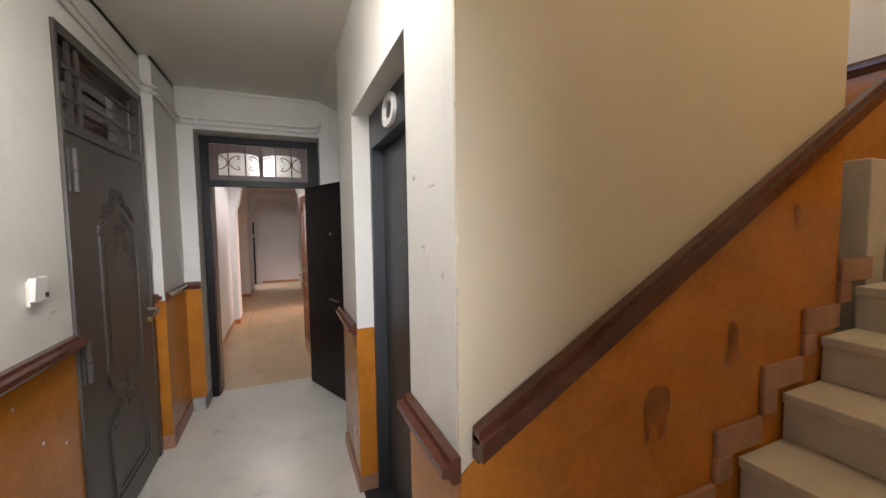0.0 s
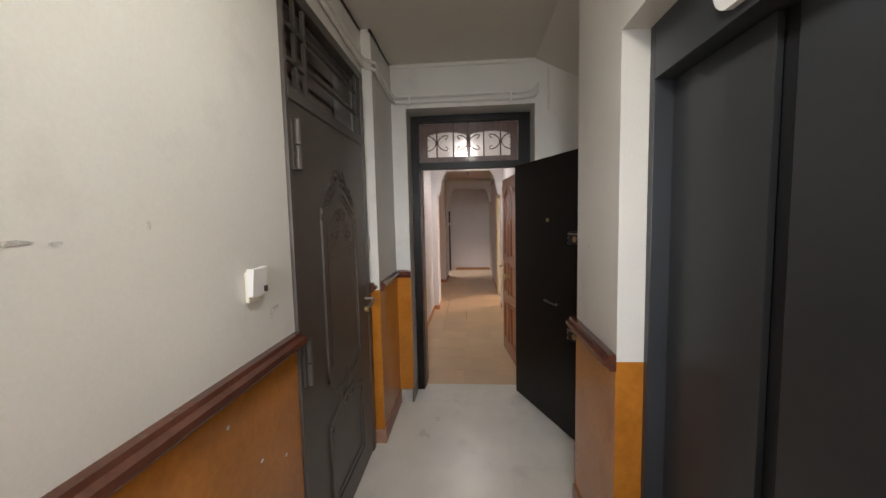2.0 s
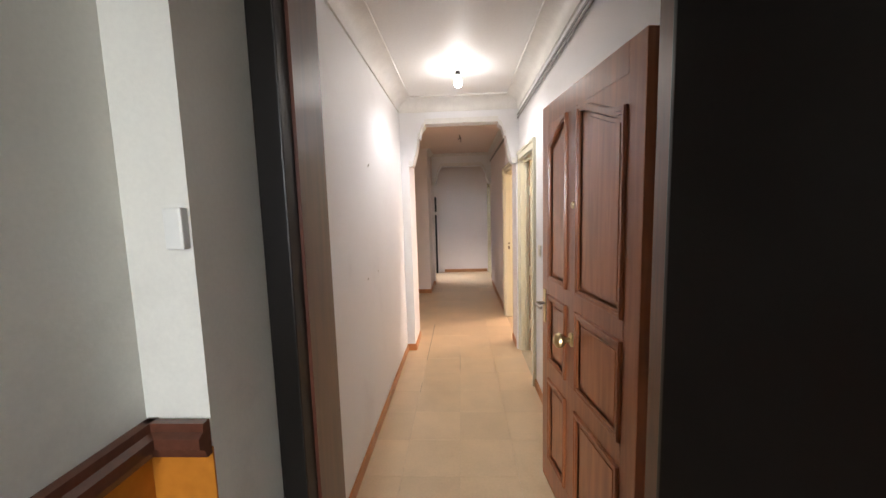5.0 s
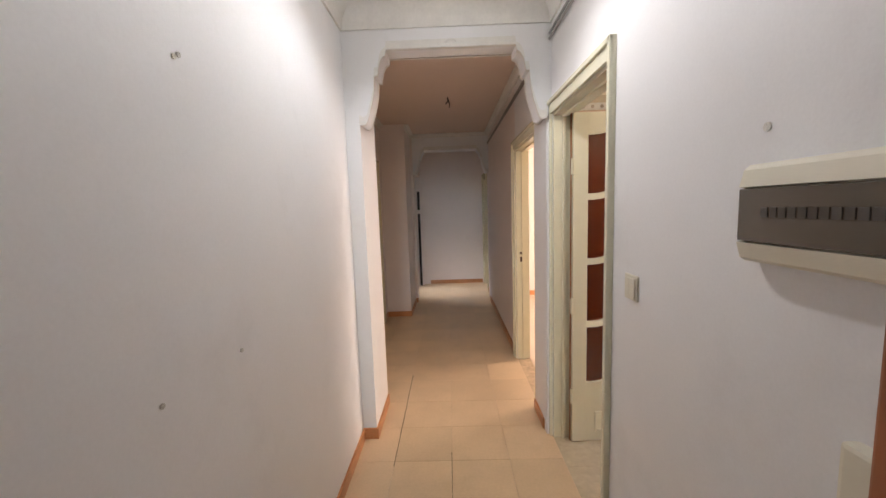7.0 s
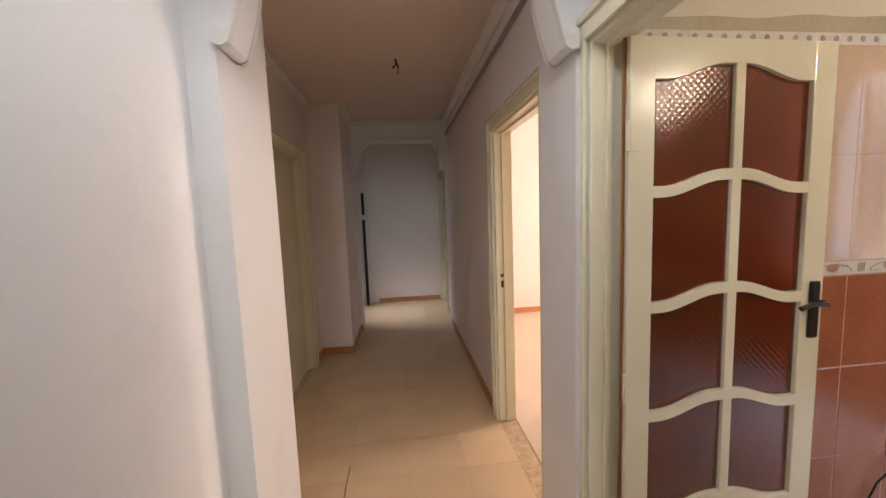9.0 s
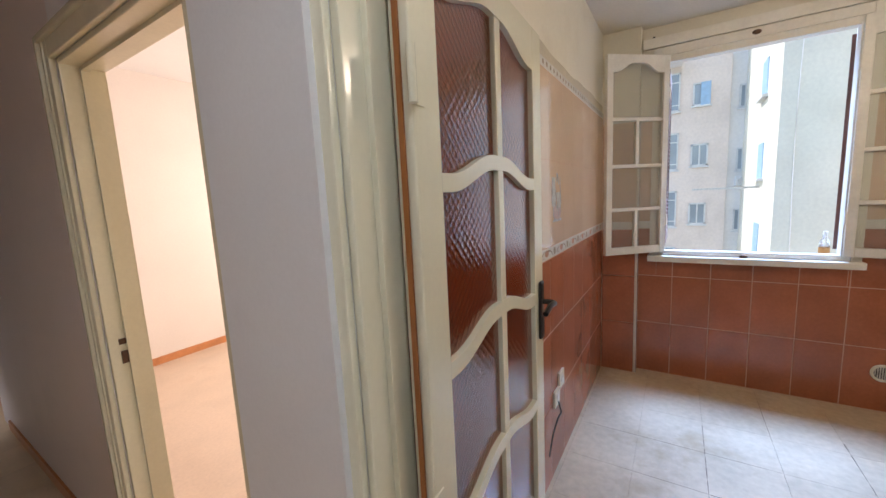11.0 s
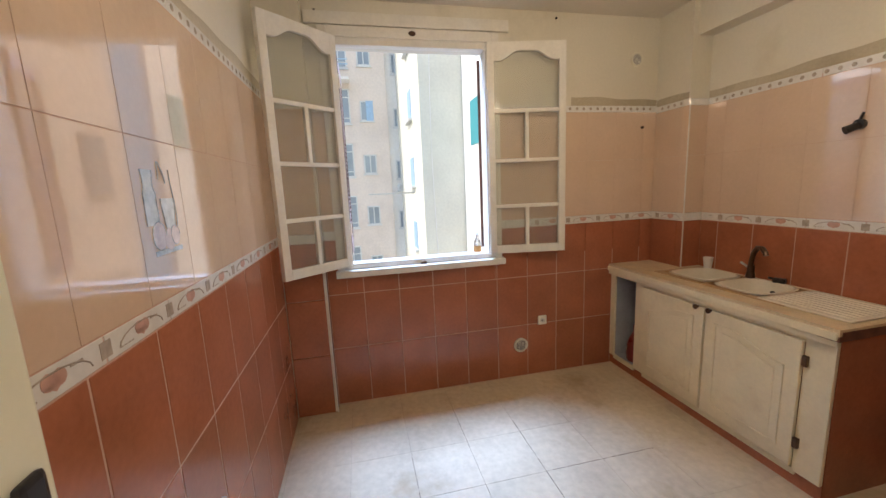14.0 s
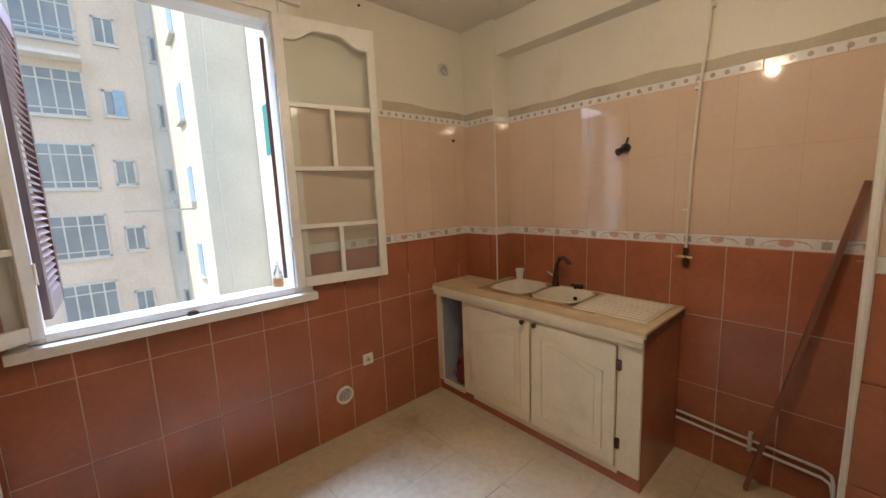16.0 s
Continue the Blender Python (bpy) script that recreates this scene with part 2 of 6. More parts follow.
M_DRIP = material("dark_brown_stain", (0.29, 0.090, 0.014), 0.35, grain=0.3, scale=12)
M_PLANK = wood("raw_plank", (0.19, 0.075, 0.042), (0.30, 0.13, 0.072), 0.6, coat=0)
M_WOOD = wood("reddish_door_wood", (0.24, 0.070, 0.026), (0.40, 0.130, 0.050), 0.28)
M_WOODL = wood("door_panel_wood", (0.31, 0.098, 0.038), (0.47, 0.170, 0.070), 0.28)
M_ORANGE = wood("raw_orange_wood", (0.26, 0.09, 0.02), (0.38, 0.14, 0.03), 0.5, coat=0)
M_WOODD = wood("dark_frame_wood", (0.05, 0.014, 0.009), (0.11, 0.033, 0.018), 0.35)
M_SHUT = wood("brown_shutter_wood", (0.055, 0.020, 0.016), (0.12, 0.045, 0.032), 0.45)
M_SHUTG = material("weathered_shutter_paint", (0.30, 0.22, 0.22), 0.5, grain=0.15, scale=8)
G_CLEAR = glass("clear_glass")
G_MILK = material("dusty_window_glass", (0.80, 0.81, 0.78), 0.10, spec=0.3, grain=0.0, scale=4, bump=0.0)
G_MILK.node_tree.nodes["Principled BSDF"].inputs["Transmission Weight"].default_value = 0.90
G_MILK.node_tree.nodes["Principled BSDF"].inputs["IOR"].default_value = 1.08
G_FROST = glass("pressed_white_glass", (0.95, 0.96, 0.97), 0.25, 0.6, 50)
G_RED = material("red_brown_pressed_glass", (0.42, 0.072, 0.015), 0.16, grain=0.1, scale=6, bump=0.0, coat=0.6)
G_RED.node_tree.nodes["Principled BSDF"].inputs["Transmission Weight"].default_value = 0.85
G_SMOKE = material("smoked_cover", (0.10, 0.078, 0.056), 0.08, grain=0.02, bump=0.0)
G_BULB = glow("lit_bulb", (1.0, 0.99, 0.96), 9.0)
F_BEIGE = material("facade_beige_render", (0.74, 0.64, 0.56), 0.85, grain=0.08, scale=0.5, fine=8, bump=0.2, stain=((0.52, 0.43, 0.37), 0.4, 0.35))
F_WHITE = material("facade_white_render", (0.80, 0.77, 0.73), 0.85, grain=0.06, scale=0.5, fine=8, bump=0.2)
F_YELLOW = material("facade_pale_yellow_render", (0.73, 0.70, 0.59), 0.85, grain=0.07, scale=0.6, fine=10, bump=0.2, stain=((0.63, 0.60, 0.49), 0.4, 0.5))
F_GLASS = material("facade_window_glass", (0.30, 0.34, 0.37), 0.15, grain=0.15, scale=0.8, bump=0.0)
F_SHUT = material("facade_blue_shutter", (0.34, 0.50, 0.66), 0.6, grain=0.1)
F_FRAME = material("facade_white_frame", (0.66, 0.66, 0.64), 0.6, grain=0.05)
M_GROUND = material("courtyard_concrete", (0.30, 0.28, 0.25), 0.9, grain=0.15, scale=0.6)


def pressed_glass(m):
    """Gives the red panes their diamond relief."""
    n, link = m.node_tree.nodes, m.node_tree.links.new
    co, mp = n.new("ShaderNodeTexCoord"), n.new("ShaderNodeMapping")
    mp.inputs["Rotation"].default_value = (0, radians(45), 0)
    link(co.outputs["Object"], mp.inputs[0])
    tex = n.new("ShaderNodeTexVoronoi")
    tex.inputs["Scale"].default_value, tex.inputs["Randomness"].default_value = 60, 0.08
    link(mp.outputs[0], tex.inputs["Vector"])
    bp = n.new("ShaderNodeBump")
    bp.inputs["Strength"].default_value, bp.inputs["Distance"].default_value = 0.5, 0.003
    link(tex.outputs[0], bp.inputs["Height"])
    link(bp.outputs[0], n["Principled BSDF"].inputs["Normal"])
    link(bp.outputs[0], n["Principled BSDF"].inputs["Coat Normal"])


pressed_glass(G_RED)

# ---- mesh tools ----


def box(bm, x0, x1, y0, y1, z0, z1, bevel=0.0, m=None):
    v = [bm.verts.new((x, y, z)) for x in (x0, x1) for y in (y0, y1) for z in (z0, z1)]
    faces = [bm.faces.new([v[i] for i in q]) for q in ((0, 1, 3, 2), (4, 6, 7, 5), (0, 4, 5, 1), (2, 3, 7, 6), (0, 2, 6, 4), (1, 5, 7, 3))]
    if bevel:
        edges = list({e for f in faces for e in f.edges})
        out = bmesh.ops.bevel(bm, geom=edges, offset=bevel, segments=2, affect="EDGES", profile=0.6)
        v = list({w for f in out["faces"] for w in f.verts} | {w for w in v if w.is_valid})
    if m:
        bmesh.ops.transform(bm, matrix=m, verts=[w for w in v if w.is_valid])
    return bm


def boxes(*all_, bevel=0.0):
    bm = bmesh.new()
    for b in all_:
        box(bm, *b, bevel=bevel)
    return bm


def cyl(bm, a, b, r, r2=None, seg=16):
    a, b = Vector(a), Vector(b)
    m = Matrix.Translation((a + b) / 2) @ (b - a).to_track_quat("Z", "Y").to_matrix().to_4x4()
    bmesh.ops.create_cone(bm, cap_ends=True, segments=seg, radius1=r, radius2=r if r2 is None else r2, depth=(b - a).length, matrix=m)
    return bm


def ball(bm, c, r, sx=1, sy=1, sz=1, seg=16):
    bmesh.ops.create_uvsphere(bm, u_segments=seg, v_segments=seg // 2, radius=r, matrix=Matrix.Translation(c) @ Matrix.Diagonal((sx, sy, sz, 1)))
    return bm


def tube(bm, pts, r, seg=8):
    """A round bar along points."""
    pts = [Vector(p) for p in pts]
    rings = []
    for i, p in enumerate(pts):
        d = (pts[min(i + 1, len(pts) - 1)] - pts[max(i - 1, 0)]).normalized()
        q = d.to_track_quat("Z", "Y").to_matrix()
        rings.append([bm.verts.new(p + q @ Vector((r * math.cos(k * math.tau / seg), r * math.sin(k * math.tau / seg), 0))) for k in range(seg)])
    for a, b in zip(rings, rings[1:]):
        for k in range(seg):
            bm.faces.new((a[k], a[(k + 1) % seg], b[(k + 1) % seg], b[k]))
    bm.faces.new(rings[0][::-1])
    bm.faces.new(rings[-1])
    return bm


def slab(bm, us, lo, hi, d0, d1, place):
    """A solid between two curves lo(u) and hi(u), from depth d0 to d1; place(u, d, z) gives the point."""
    cols = []
    for u in us:
        cols.append([bm.verts.new(place(u, d, z)) for d, z in ((d0, lo(u)), (d1, lo(u)), (d1, hi(u)), (d0, hi(u)))])
    for a, b in zip(cols, cols[1:]):
        for k in range(4):
            bm.faces.new((a[k], a[(k + 1) % 4], b[(k + 1) % 4], b[k]))
    bm.faces.new(cols[0][::-1])
    bm.faces.new(cols[-1])
    return bm


def lathe(bm, profile, c, seg=24):
    """A turned shape round the z axis at c from (radius, height) pairs."""
    rings = [[bm.verts.new((c[0] + r * math.cos(k * math.tau / seg), c[1] + r * math.sin(k * math.tau / seg), c[2] + z)) for k in range(seg)] for r, z in profile]
    for a, b in zip(rings, rings[1:]):
        for k in range(seg):
            bm.faces.new((a[k], a[(k + 1) % seg], b[(k + 1) % seg], b[k]))
    return bm


def steps_of(a, b, n):
    return [a + (b - a) * i / n for i in range(n + 1)]


def mesh_of(name, bm, mat_, smooth=False):
    bmesh.ops.recalc_face_normals(bm, faces=bm.faces)
    me = bpy.data.meshes.new(name)
    bm.to_mesh(me)
    bm.free()
    me.materials.append(mat_)
    if smooth:
        for p in me.polygons:
            p.use_smooth = True
        me.set_sharp_from_angle(angle=radians(35))
    return me


def part(name, bm, mat_, parent, label="", smooth=False):
    ob = new(name, mesh_of(name, bm, mat_, smooth))
    ob.parent = parent
    if label:
        ob["label"] = label
    return ob


def thing(name, label, category, m=None, group="", kind=""):
    ob = new(name)
    ob.empty_display_size = 0.05
    if m is not None:
        ob.matrix_world = m
    return tagged(ob, label, category, group, kind)


def single(name, bm, mat_, label, category, m=None, group="", kind="", smooth=False):
    ob = new(name, mesh_of(name, bm, mat_, smooth))
    if m is not None:
        ob.matrix_world = m
    return tagged(ob, label, category, group, kind)


def structure(name, bm, mat_, label, category, smooth=False):
    return single(name, bm, mat_, label, category, kind="structure", smooth=smooth)

# ---- setting: landing and stairs ----
HX = {"left": -0.52, "right": 0.73}

landing_left = boxes((-0.70, -0.52, -5.2, -1.92, 0, 2.80), (-0.70, -0.52, -0.87, -0.22, 0, 2.80), (-0.70, -0.52, -1.92, -0.87, 2.50, 2.80),
                     (-0.52, -0.455, -0.82, -0.22, 0, 2.80))
structure("wall_landing_left", landing_left, M_LAND, "scuffed white painted landing wall with a shallow pilaster", "wall")
structure("wall_front_door", boxes((-0.70, -0.335, -0.22, 0.12, 0, 2.80), (0.695, 2.3, -0.22, 0.12, 0, 2.80), (-0.335, 0.695, -0.22, 0.12, 2.46, 2.80)),
          M_LAND, "white painted wall round the flat's front door", "wall")
structure("wall_lift", boxes((0.73, 2.3, -1.85, -1.31, 0, 2.80), (0.73, 2.50, -3.24, -2.87, 0, 4.4), (0.73, 1.0, -2.87, -1.85, 2.235, 2.80), (1.15, 2.3, -2.87, -1.85, 0, 2.80)),
          M_LAND, "white painted lift shaft wall with a deep door niche", "wall")
structure("wall_stairs", boxes((0.731, 2.51, -3.25, -3.24, 0, 4.4), (2.50, 2.51, -3.24, -2.87, 0, 4.4)), M_STAIRW, "cream painted wall beside the stairs", "wall")
structure("wall_recess", boxes((2.3, 2.42, -1.31, -0.22, 0, 2.8)), M_LAND, "white painted recess wall behind the open door", "wall")
# the opening in the y = -5.2 wall is added for the unseen fill window
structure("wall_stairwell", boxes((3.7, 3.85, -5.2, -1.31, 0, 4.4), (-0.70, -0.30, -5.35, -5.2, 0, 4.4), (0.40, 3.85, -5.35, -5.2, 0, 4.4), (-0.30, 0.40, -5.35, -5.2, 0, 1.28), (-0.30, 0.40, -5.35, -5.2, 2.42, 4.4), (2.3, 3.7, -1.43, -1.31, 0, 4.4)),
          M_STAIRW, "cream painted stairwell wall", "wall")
structure("ceiling_landing", boxes((-0.70, 0.73, -5.2, -0.22, 2.80, 2.92), (0.73, 3.85, -5.2, -1.31, 4.4, 4.5), (0.73, 0.95, -5.2, -3.25, 2.80, 4.4)), M_CEIL, "off-white painted landing ceiling", "ceiling")
bm = bmesh.new()
slab(bm, [0.70, 2.3], lambda x: 2.80 - 0.47 * (x - 0.70), lambda x: 2.93, -1.31, -0.22, lambda u, d, z: (u, d, z))
structure("ceiling_soffit", bm, M_CEIL, "sloping underside of the stair flight above", "ceiling")
structure("ceiling_trim", boxes((-0.455, 0.70, -0.235, -0.22, 2.775, 2.80), (-0.47, -0.455, -0.82, -0.235, 2.775, 2.80), (-0.535, -0.52, -5.2, -0.82, 2.775, 2.80)), M_LAND, "thin plaster trim under the landing ceiling", "trim")
structure("floor_landing", boxes((-0.70, 3.85, -5.35, 0.12, -0.12, -0.0025)), M_TERR, "grey joints of the landing floor", "floor")


def rail(name, a, b, out, h=0.065, d=0.05, label="dark brown glossy wooden dado rail"):
    """A rounded dado rail along a wall from a to b (top line), standing out along out."""
    a, b, out = Vector(a), Vector(b), Vector(out)
    bm = bmesh.new()
    prof = [(0, 0), (d * 0.55, 0), (d * 0.62, -h * 0.22), (d, -h * 0.32), (d, -h * 0.62), (d * 0.6, -h * 0.75), (d * 0.45, -h), (0, -h)]
    ends = [[bm.verts.new(p + out * u + Vector((0, 0, w))) for u, w in prof] for p in (a, b)]
    for k in range(len(prof)):
        bm.faces.new((ends[0][k], ends[0][(k + 1) % len(prof)], ends[1][(k + 1) % len(prof)], ends[1][k]))
    bm.faces.new(ends[0][::-1])
    bm.faces.new(ends[1])
    return structure(name, bm, M_RAIL, label, "dado rail")


structure("dado_landing", boxes((-0.52, -0.516, -5.2, -1.925, 0, 1.09), (-0.52, -0.516, -0.865, -0.82, 0, 1.09), (-0.516, -0.451, -0.824, -0.82, 0, 1.09), (-0.455, -0.451, -0.82, -0.22, 0, 1.09),
                                (-0.451, -0.335, -0.224, -0.22, 0, 1.09), (0.695, 2.3, -0.224, -0.22, 0, 1.0), (0.726, 0.73, -1.85, -1.306, 0, 1.0), (0.726, 0.86, -1.854, -1.85, 0, 1.0), (0.73, 2.3, -1.31, -1.306, 0, 1.0),
                                (0.726, 0.73, -3.254, -2.87, 0, 1.0), (2.296, 2.3, -1.306, -0.224, 0, 1.0), (-0.52, 3.7, -5.2, -5.196, 0, 1.09)),
          M_DADO, "glossy ochre painted lower wall with dark run marks", "painted dado")
rail("rail_left", (-0.516, -5.2, 1.145), (-0.516, -1.93, 1.145), (1, 0, 0))
rail("rail_left_short", (-0.516, -0.865, 1.145), (-0.516, -0.83, 1.145), (1, 0, 0))
rail("rail_pilaster", (-0.451, -0.80, 1.145), (-0.451, -0.22, 1.145), (1, 0, 0), d=0.035)
rail("rail_front", (-0.451, -0.224, 1.145), (-0.335, -0.224, 1.145), (0, -1, 0), d=0.03)
rail("rail_lift", (0.726, -1.86, 1.03), (0.726, -1.29, 1.03), (-1, 0, 0))
rail("rail_lift_corner", (0.726, -3.27, 1.045), (0.726, -2.885, 1.045), (-1, 0, 0))
rail("rail_recess", (0.75, -1.306, 1.03), (2.3, -1.306, 1.03), (0, 1, 0))


def stair_line(x):
    return 1.097 + 0.554 * (x - 0.747)


bm = bmesh.new()
slab(bm, steps_of(0.732, 2.51, 8), lambda x: 0.0, lambda x: stair_line(x) - 0.05 if x > 0.74 else 0.985, -3.254, -3.25, lambda u, d, z: (u, d, z))
structure("dado_stairs", bm, M_DADO, "glossy ochre painted lower stair wall with dark stains", "painted dado")
bm = bmesh.new()
for z0, z1, dep in ((-0.068, -0.018, 0.055), (-0.03, 0.0, 0.035), (-0.082, -0.068, 0.03)):
    slab(bm, [0.765, 2.77], lambda x: stair_line(x) + z0, lambda x: stair_line(x) + z1, -3.254 - dep, -3.254 if z0 < -0.05 else -3.258, lambda u, d, z: (u, d, z))
structure("rail_stairs", bm, M_RAIL, "dark brown glossy sloping handrail on the stair wall", "handrail")
structure("dado_stairwell", boxes((3.696, 3.7, -5.2, -1.43, 0, 2.53)), M_DADO, "ochre painted lower stairwell wall", "painted dado")
rail("rail_stairwell", (3.696, -5.2, 2.58), (3.696, -1.43, 2.58), (-1, 0, 0), h=0.08)

stairs = thing("staircase", "pale worn stone staircase beside an ochre wall", "staircase", kind="structure")
RISE, RUN, FIRST = 0.1875, 0.267, 1.042
for k in range(1, 8):
    x = FIRST + RUN * (k - 1)
    part("step", boxes((x + 0.02, 2.70, -4.85, -3.262, RISE * (k - 1), RISE * k - 0.04)), M_STEP, stairs)
    part("tread", boxes((x, x + RUN + 0.02, -4.85, -3.262, RISE * k - 0.04, RISE * k), bevel=0.006), M_STEP, stairs)
for k, (x0, x1, y0, y1) in enumerate(((2.911, 3.69, -4.85, -3.262), (3.178, 3.69, -4.85, -3.262), (2.75, 3.69, -3.26, -2.6), (2.75, 3.69, -2.6, -1.43)), 8):
    part("winder_step", boxes((x0, x1, y0, y1, 0, RISE * k), bevel=0.008), M_STEP, stairs)
for k in range(1, 8):
    x = FIRST + RUN * (k - 1)
    part("stepped_plinth", boxes((x - 0.135, x + RUN - 0.137, -3.272, -3.254, RISE * k + 0.025, RISE * k + 0.125), (x - 0.135, x - 0.045, -3.272, -3.254, RISE * (k - 1) + 0.125, RISE * k + 0.024), bevel=0.006), M_PLINTH, stairs, "worn brown stone plinth")
structure("baseboard_landing", boxes((-0.451, -0.44, -0.83, -0.235, 0, 0.10), (-0.516, -0.44, -0.836, -0.824, 0, 0.10), (0.714, 0.726, -1.862, -1.30, 0, 0.09), (0.714, 0.84, -1.866, -1.854, 0, 0.09), (0.714, 0.726, -3.26, -2.87, 0, 0.09), (-0.516, -0.504, -5.2, -1.93, 0, 0.10), bevel=0.003), M_PLINTH, "brown stone plinth along the landing walls", "plinth")
structure("baseboard_front", boxes((-0.44, -0.335, -0.24, -0.224, 0, 0.11), (-0.345, -0.333, -0.24, 0.0, 0, 0.11), (0.70, 2.3, -0.24, -0.224, 0, 0.11)), M_PLINTH_GREY, "grey stone plinth beside the front door", "plinth")

# dark runs and patches on the ochre paint


def blot(bm, c, w, h, n, seed, to):
    """A ragged flat patch round c; to(u, v) places it."""
    rnd = random.Random(seed)
    ring = []
    for i in range(n):
        a = i * math.tau / n
        k = rnd.uniform(0.65, 1.1)
        ring.append(bm.verts.new(to(c[0] + w / 2 * k * math.cos(a), c[1] + h / 2 * k * math.sin(a))))
    bm.faces.new(ring)
    return bm


bm = bmesh.new()
for i, (x, z, w, h) in enumerate(((1.42, 1.03, 0.13, 0.15), (1.45, 0.96, 0.05, 0.14), (1.38, 0.97, 0.03, 0.12), (1.80, 1.18, 0.085, 0.17), (1.80, 1.13, 0.10, 0.08), (2.18, 1.62, 0.04, 0.10))):
    blot(bm, (x, z), w, h, 11, i, lambda u, v, i=i: (u, -3.2552 - 0.0003 * i, v))
structure("stain_stairs", bm, M_DRIP, "dark brown damp stains on the ochre paint", "stain")
bm = bmesh.new()
for i, (y, z, w, h) in enumerate(((-2.06, 1.27, 0.06, 0.03), (-2.08, 1.255, 0.03, 0.045), (-2.79, 1.55, 0.06, 0.012), (-2.73, 1.545, 0.03, 0.01), (-2.55, 1.57, 0.02, 0.03), (-2.95, 1.5, 0.05, 0.012), (-2.42, 1.85, 0.008, 0.008), (-2.85, 1.28, 0.012, 0.012))):
    blot(bm, (y, z), w, h, 9, 40 + i, lambda u, v, i=i: (-0.5188 + 0.0003 * i, u, v))
for i, (y, z, w, h) in enumerate(((-3.02, 1.54, 0.05, 0.008), (-3.03, 1.535, 0.008, 0.035), (-3.17, 1.47, 0.025, 0.035), (-3.1, 1.71, 0.09, 0.006), (-2.95, 1.75, 0.03, 0.02), (-1.5, 1.42, 0.01, 0.02))):
    blot(bm, (y, z), w, h, 9, 60 + i, lambda u, v, i=i: (0.7288 - 0.0003 * i, u, v))
structure("scuffs_landing", bm, M_SCUFF, "grey scuff marks and scratches on the white paint", "scuff marks")
bm = bmesh.new()
for i, (y, z) in enumerate(((-2.35, 1.0), (-2.2, 0.8), (-2.5, 0.62), (-2.05, 0.72), (-2.7, 0.5))):
    blot(bm, (y, z), 0.02, 0.016, 7, 80 + i, lambda u, v: (-0.5142, u, v))
blot(bm, (-1.853, 0.86), 0.012, 0.02, 7, 90, lambda u, v: (0.79, -1.8552, v))
structure("chips_landing", bm, M_CHIP, "pale chips in the ochre paint", "paint chips")
bm = bmesh.new()
rnd = random.Random(5)
for i in range(16):
    z = rnd.uniform(1.1, 2.75)
    box(bm, 0.7288, 0.7292 + rnd.uniform(0.002, 0.006), -3.2512, -3.248, z, z + rnd.uniform(0.004, 0.02))
structure("corner_wear", bm, M_SCUFF, "chipped plaster along the wall corner", "paint chips")

# cable pipes over the doors
for dz in (0.0, 0.045):
    bm = bmesh.new()
    z = 2.50 + dz
    tube(bm, [(-0.505, -5.1, 2.74 + dz), (-0.505, -2.6, 2.66 + dz), (-0.505, -1.0, 2.57 + dz), (-0.505, -0.86, 2.56 + dz), (-0.44, -0.80, 2.55 + dz), (-0.44, -0.30, z + 0.01), (-0.42, -0.24, z)] +
         [(x, -0.237, z) for x in (-0.38, 0.2, 0.60)] + [(0.68, -0.237, z + 0.01), (0.71, -0.237, z + 0.04), (0.715, -0.237, z + 0.06)], 0.013)
    single("cable_pipe", bm, M_LAND, "white painted cable pipe clipped along the wall", "pipe", group="landing cable pipes", smooth=True)
for x in (-0.31, 0.50):
    single("cable_clip", boxes((x, x + 0.015, -0.254, -0.22, 2.48, 2.56), bevel=0.002), M_WPLASTIC, "white plastic clip holding the cable pipes", "pipe clip", group="cable clips")
bm = bmesh.new()
tube(bm, [(0.80, -0.23, 2.40), (0.80, -0.23, 2.74)], 0.007)
single("cable", bm, M_LAND, "short painted cable hanging from the soffit", "cable")

# ---- landing: steel door of the neighbour ----
nd = thing("neighbour_door", "dark brown steel door with embossed panels and a barred fanlight, closed", "door", kind="structure")
part("frame", boxes((-0.56, -0.505, -1.92, -1.899, 0, 2.50), (-0.56, -0.505, -0.925, -0.87, 0, 2.50), (-0.56, -0.505, -1.899, -0.925, 2.45, 2.50), (-0.56, -0.503, -1.899, -0.925, 2.04, 2.09), bevel=0.004), M_DOORM, nd)
leaf = part("leaf", boxes((-0.56, -0.510, -1.895, -0.928, 0.012, 2.037), bevel=0.003), M_DOORM, nd)


def nd_at(u, d, z):
    return (-0.512 + d, u, z)


yc, hw = -1.385, 0.258


def arch_top(u):
    k = abs(u - yc) / hw
    return 1.735 - 0.105 * (0.5 - 0.5 * math.cos(math.pi * min(k * 1.15, 1)))


bm = bmesh.new()
us = steps_of(yc - hw, yc + hw, 24)
for o0, o1, d in ((0.0, 0.028, 0.014), (0.028, 0.05, 0.007)):
    slab(bm, us, lambda u: arch_top(u) - o1, lambda u: arch_top(u) - o0, 0.0, d, nd_at)
    for s in (-1, 1):
        a = yc + s * (hw - o0)
        b = yc + s * (hw - o1)
        box(bm, -0.512, -0.5135 + d, min(a, b), max(a, b), 0.803, 1.60 - o1)
        slab(bm, steps_of(0, 0.225 - o0, 10), lambda u: 0.80 - 0.10 * math.sin(min(u, 0.15) / 0.15 * math.pi / 2) + o0, lambda u: 0.80 - 0.10 * math.sin(min(u, 0.15) / 0.15 * math.pi / 2) + o1, 0.0, d, lambda u, dd, z, s=s: (-0.512 + dd, yc + s * (hw - u), z))
part("panel_moulding", bm, M_DOORM, leaf, smooth=True)
bm = bmesh.new()
slab(bm, steps_of(yc - hw + 0.07, yc + hw - 0.07, 14), lambda u: 0.86, lambda u: arch_top(u) - 0.10, 0.0, 0.006, nd_at)
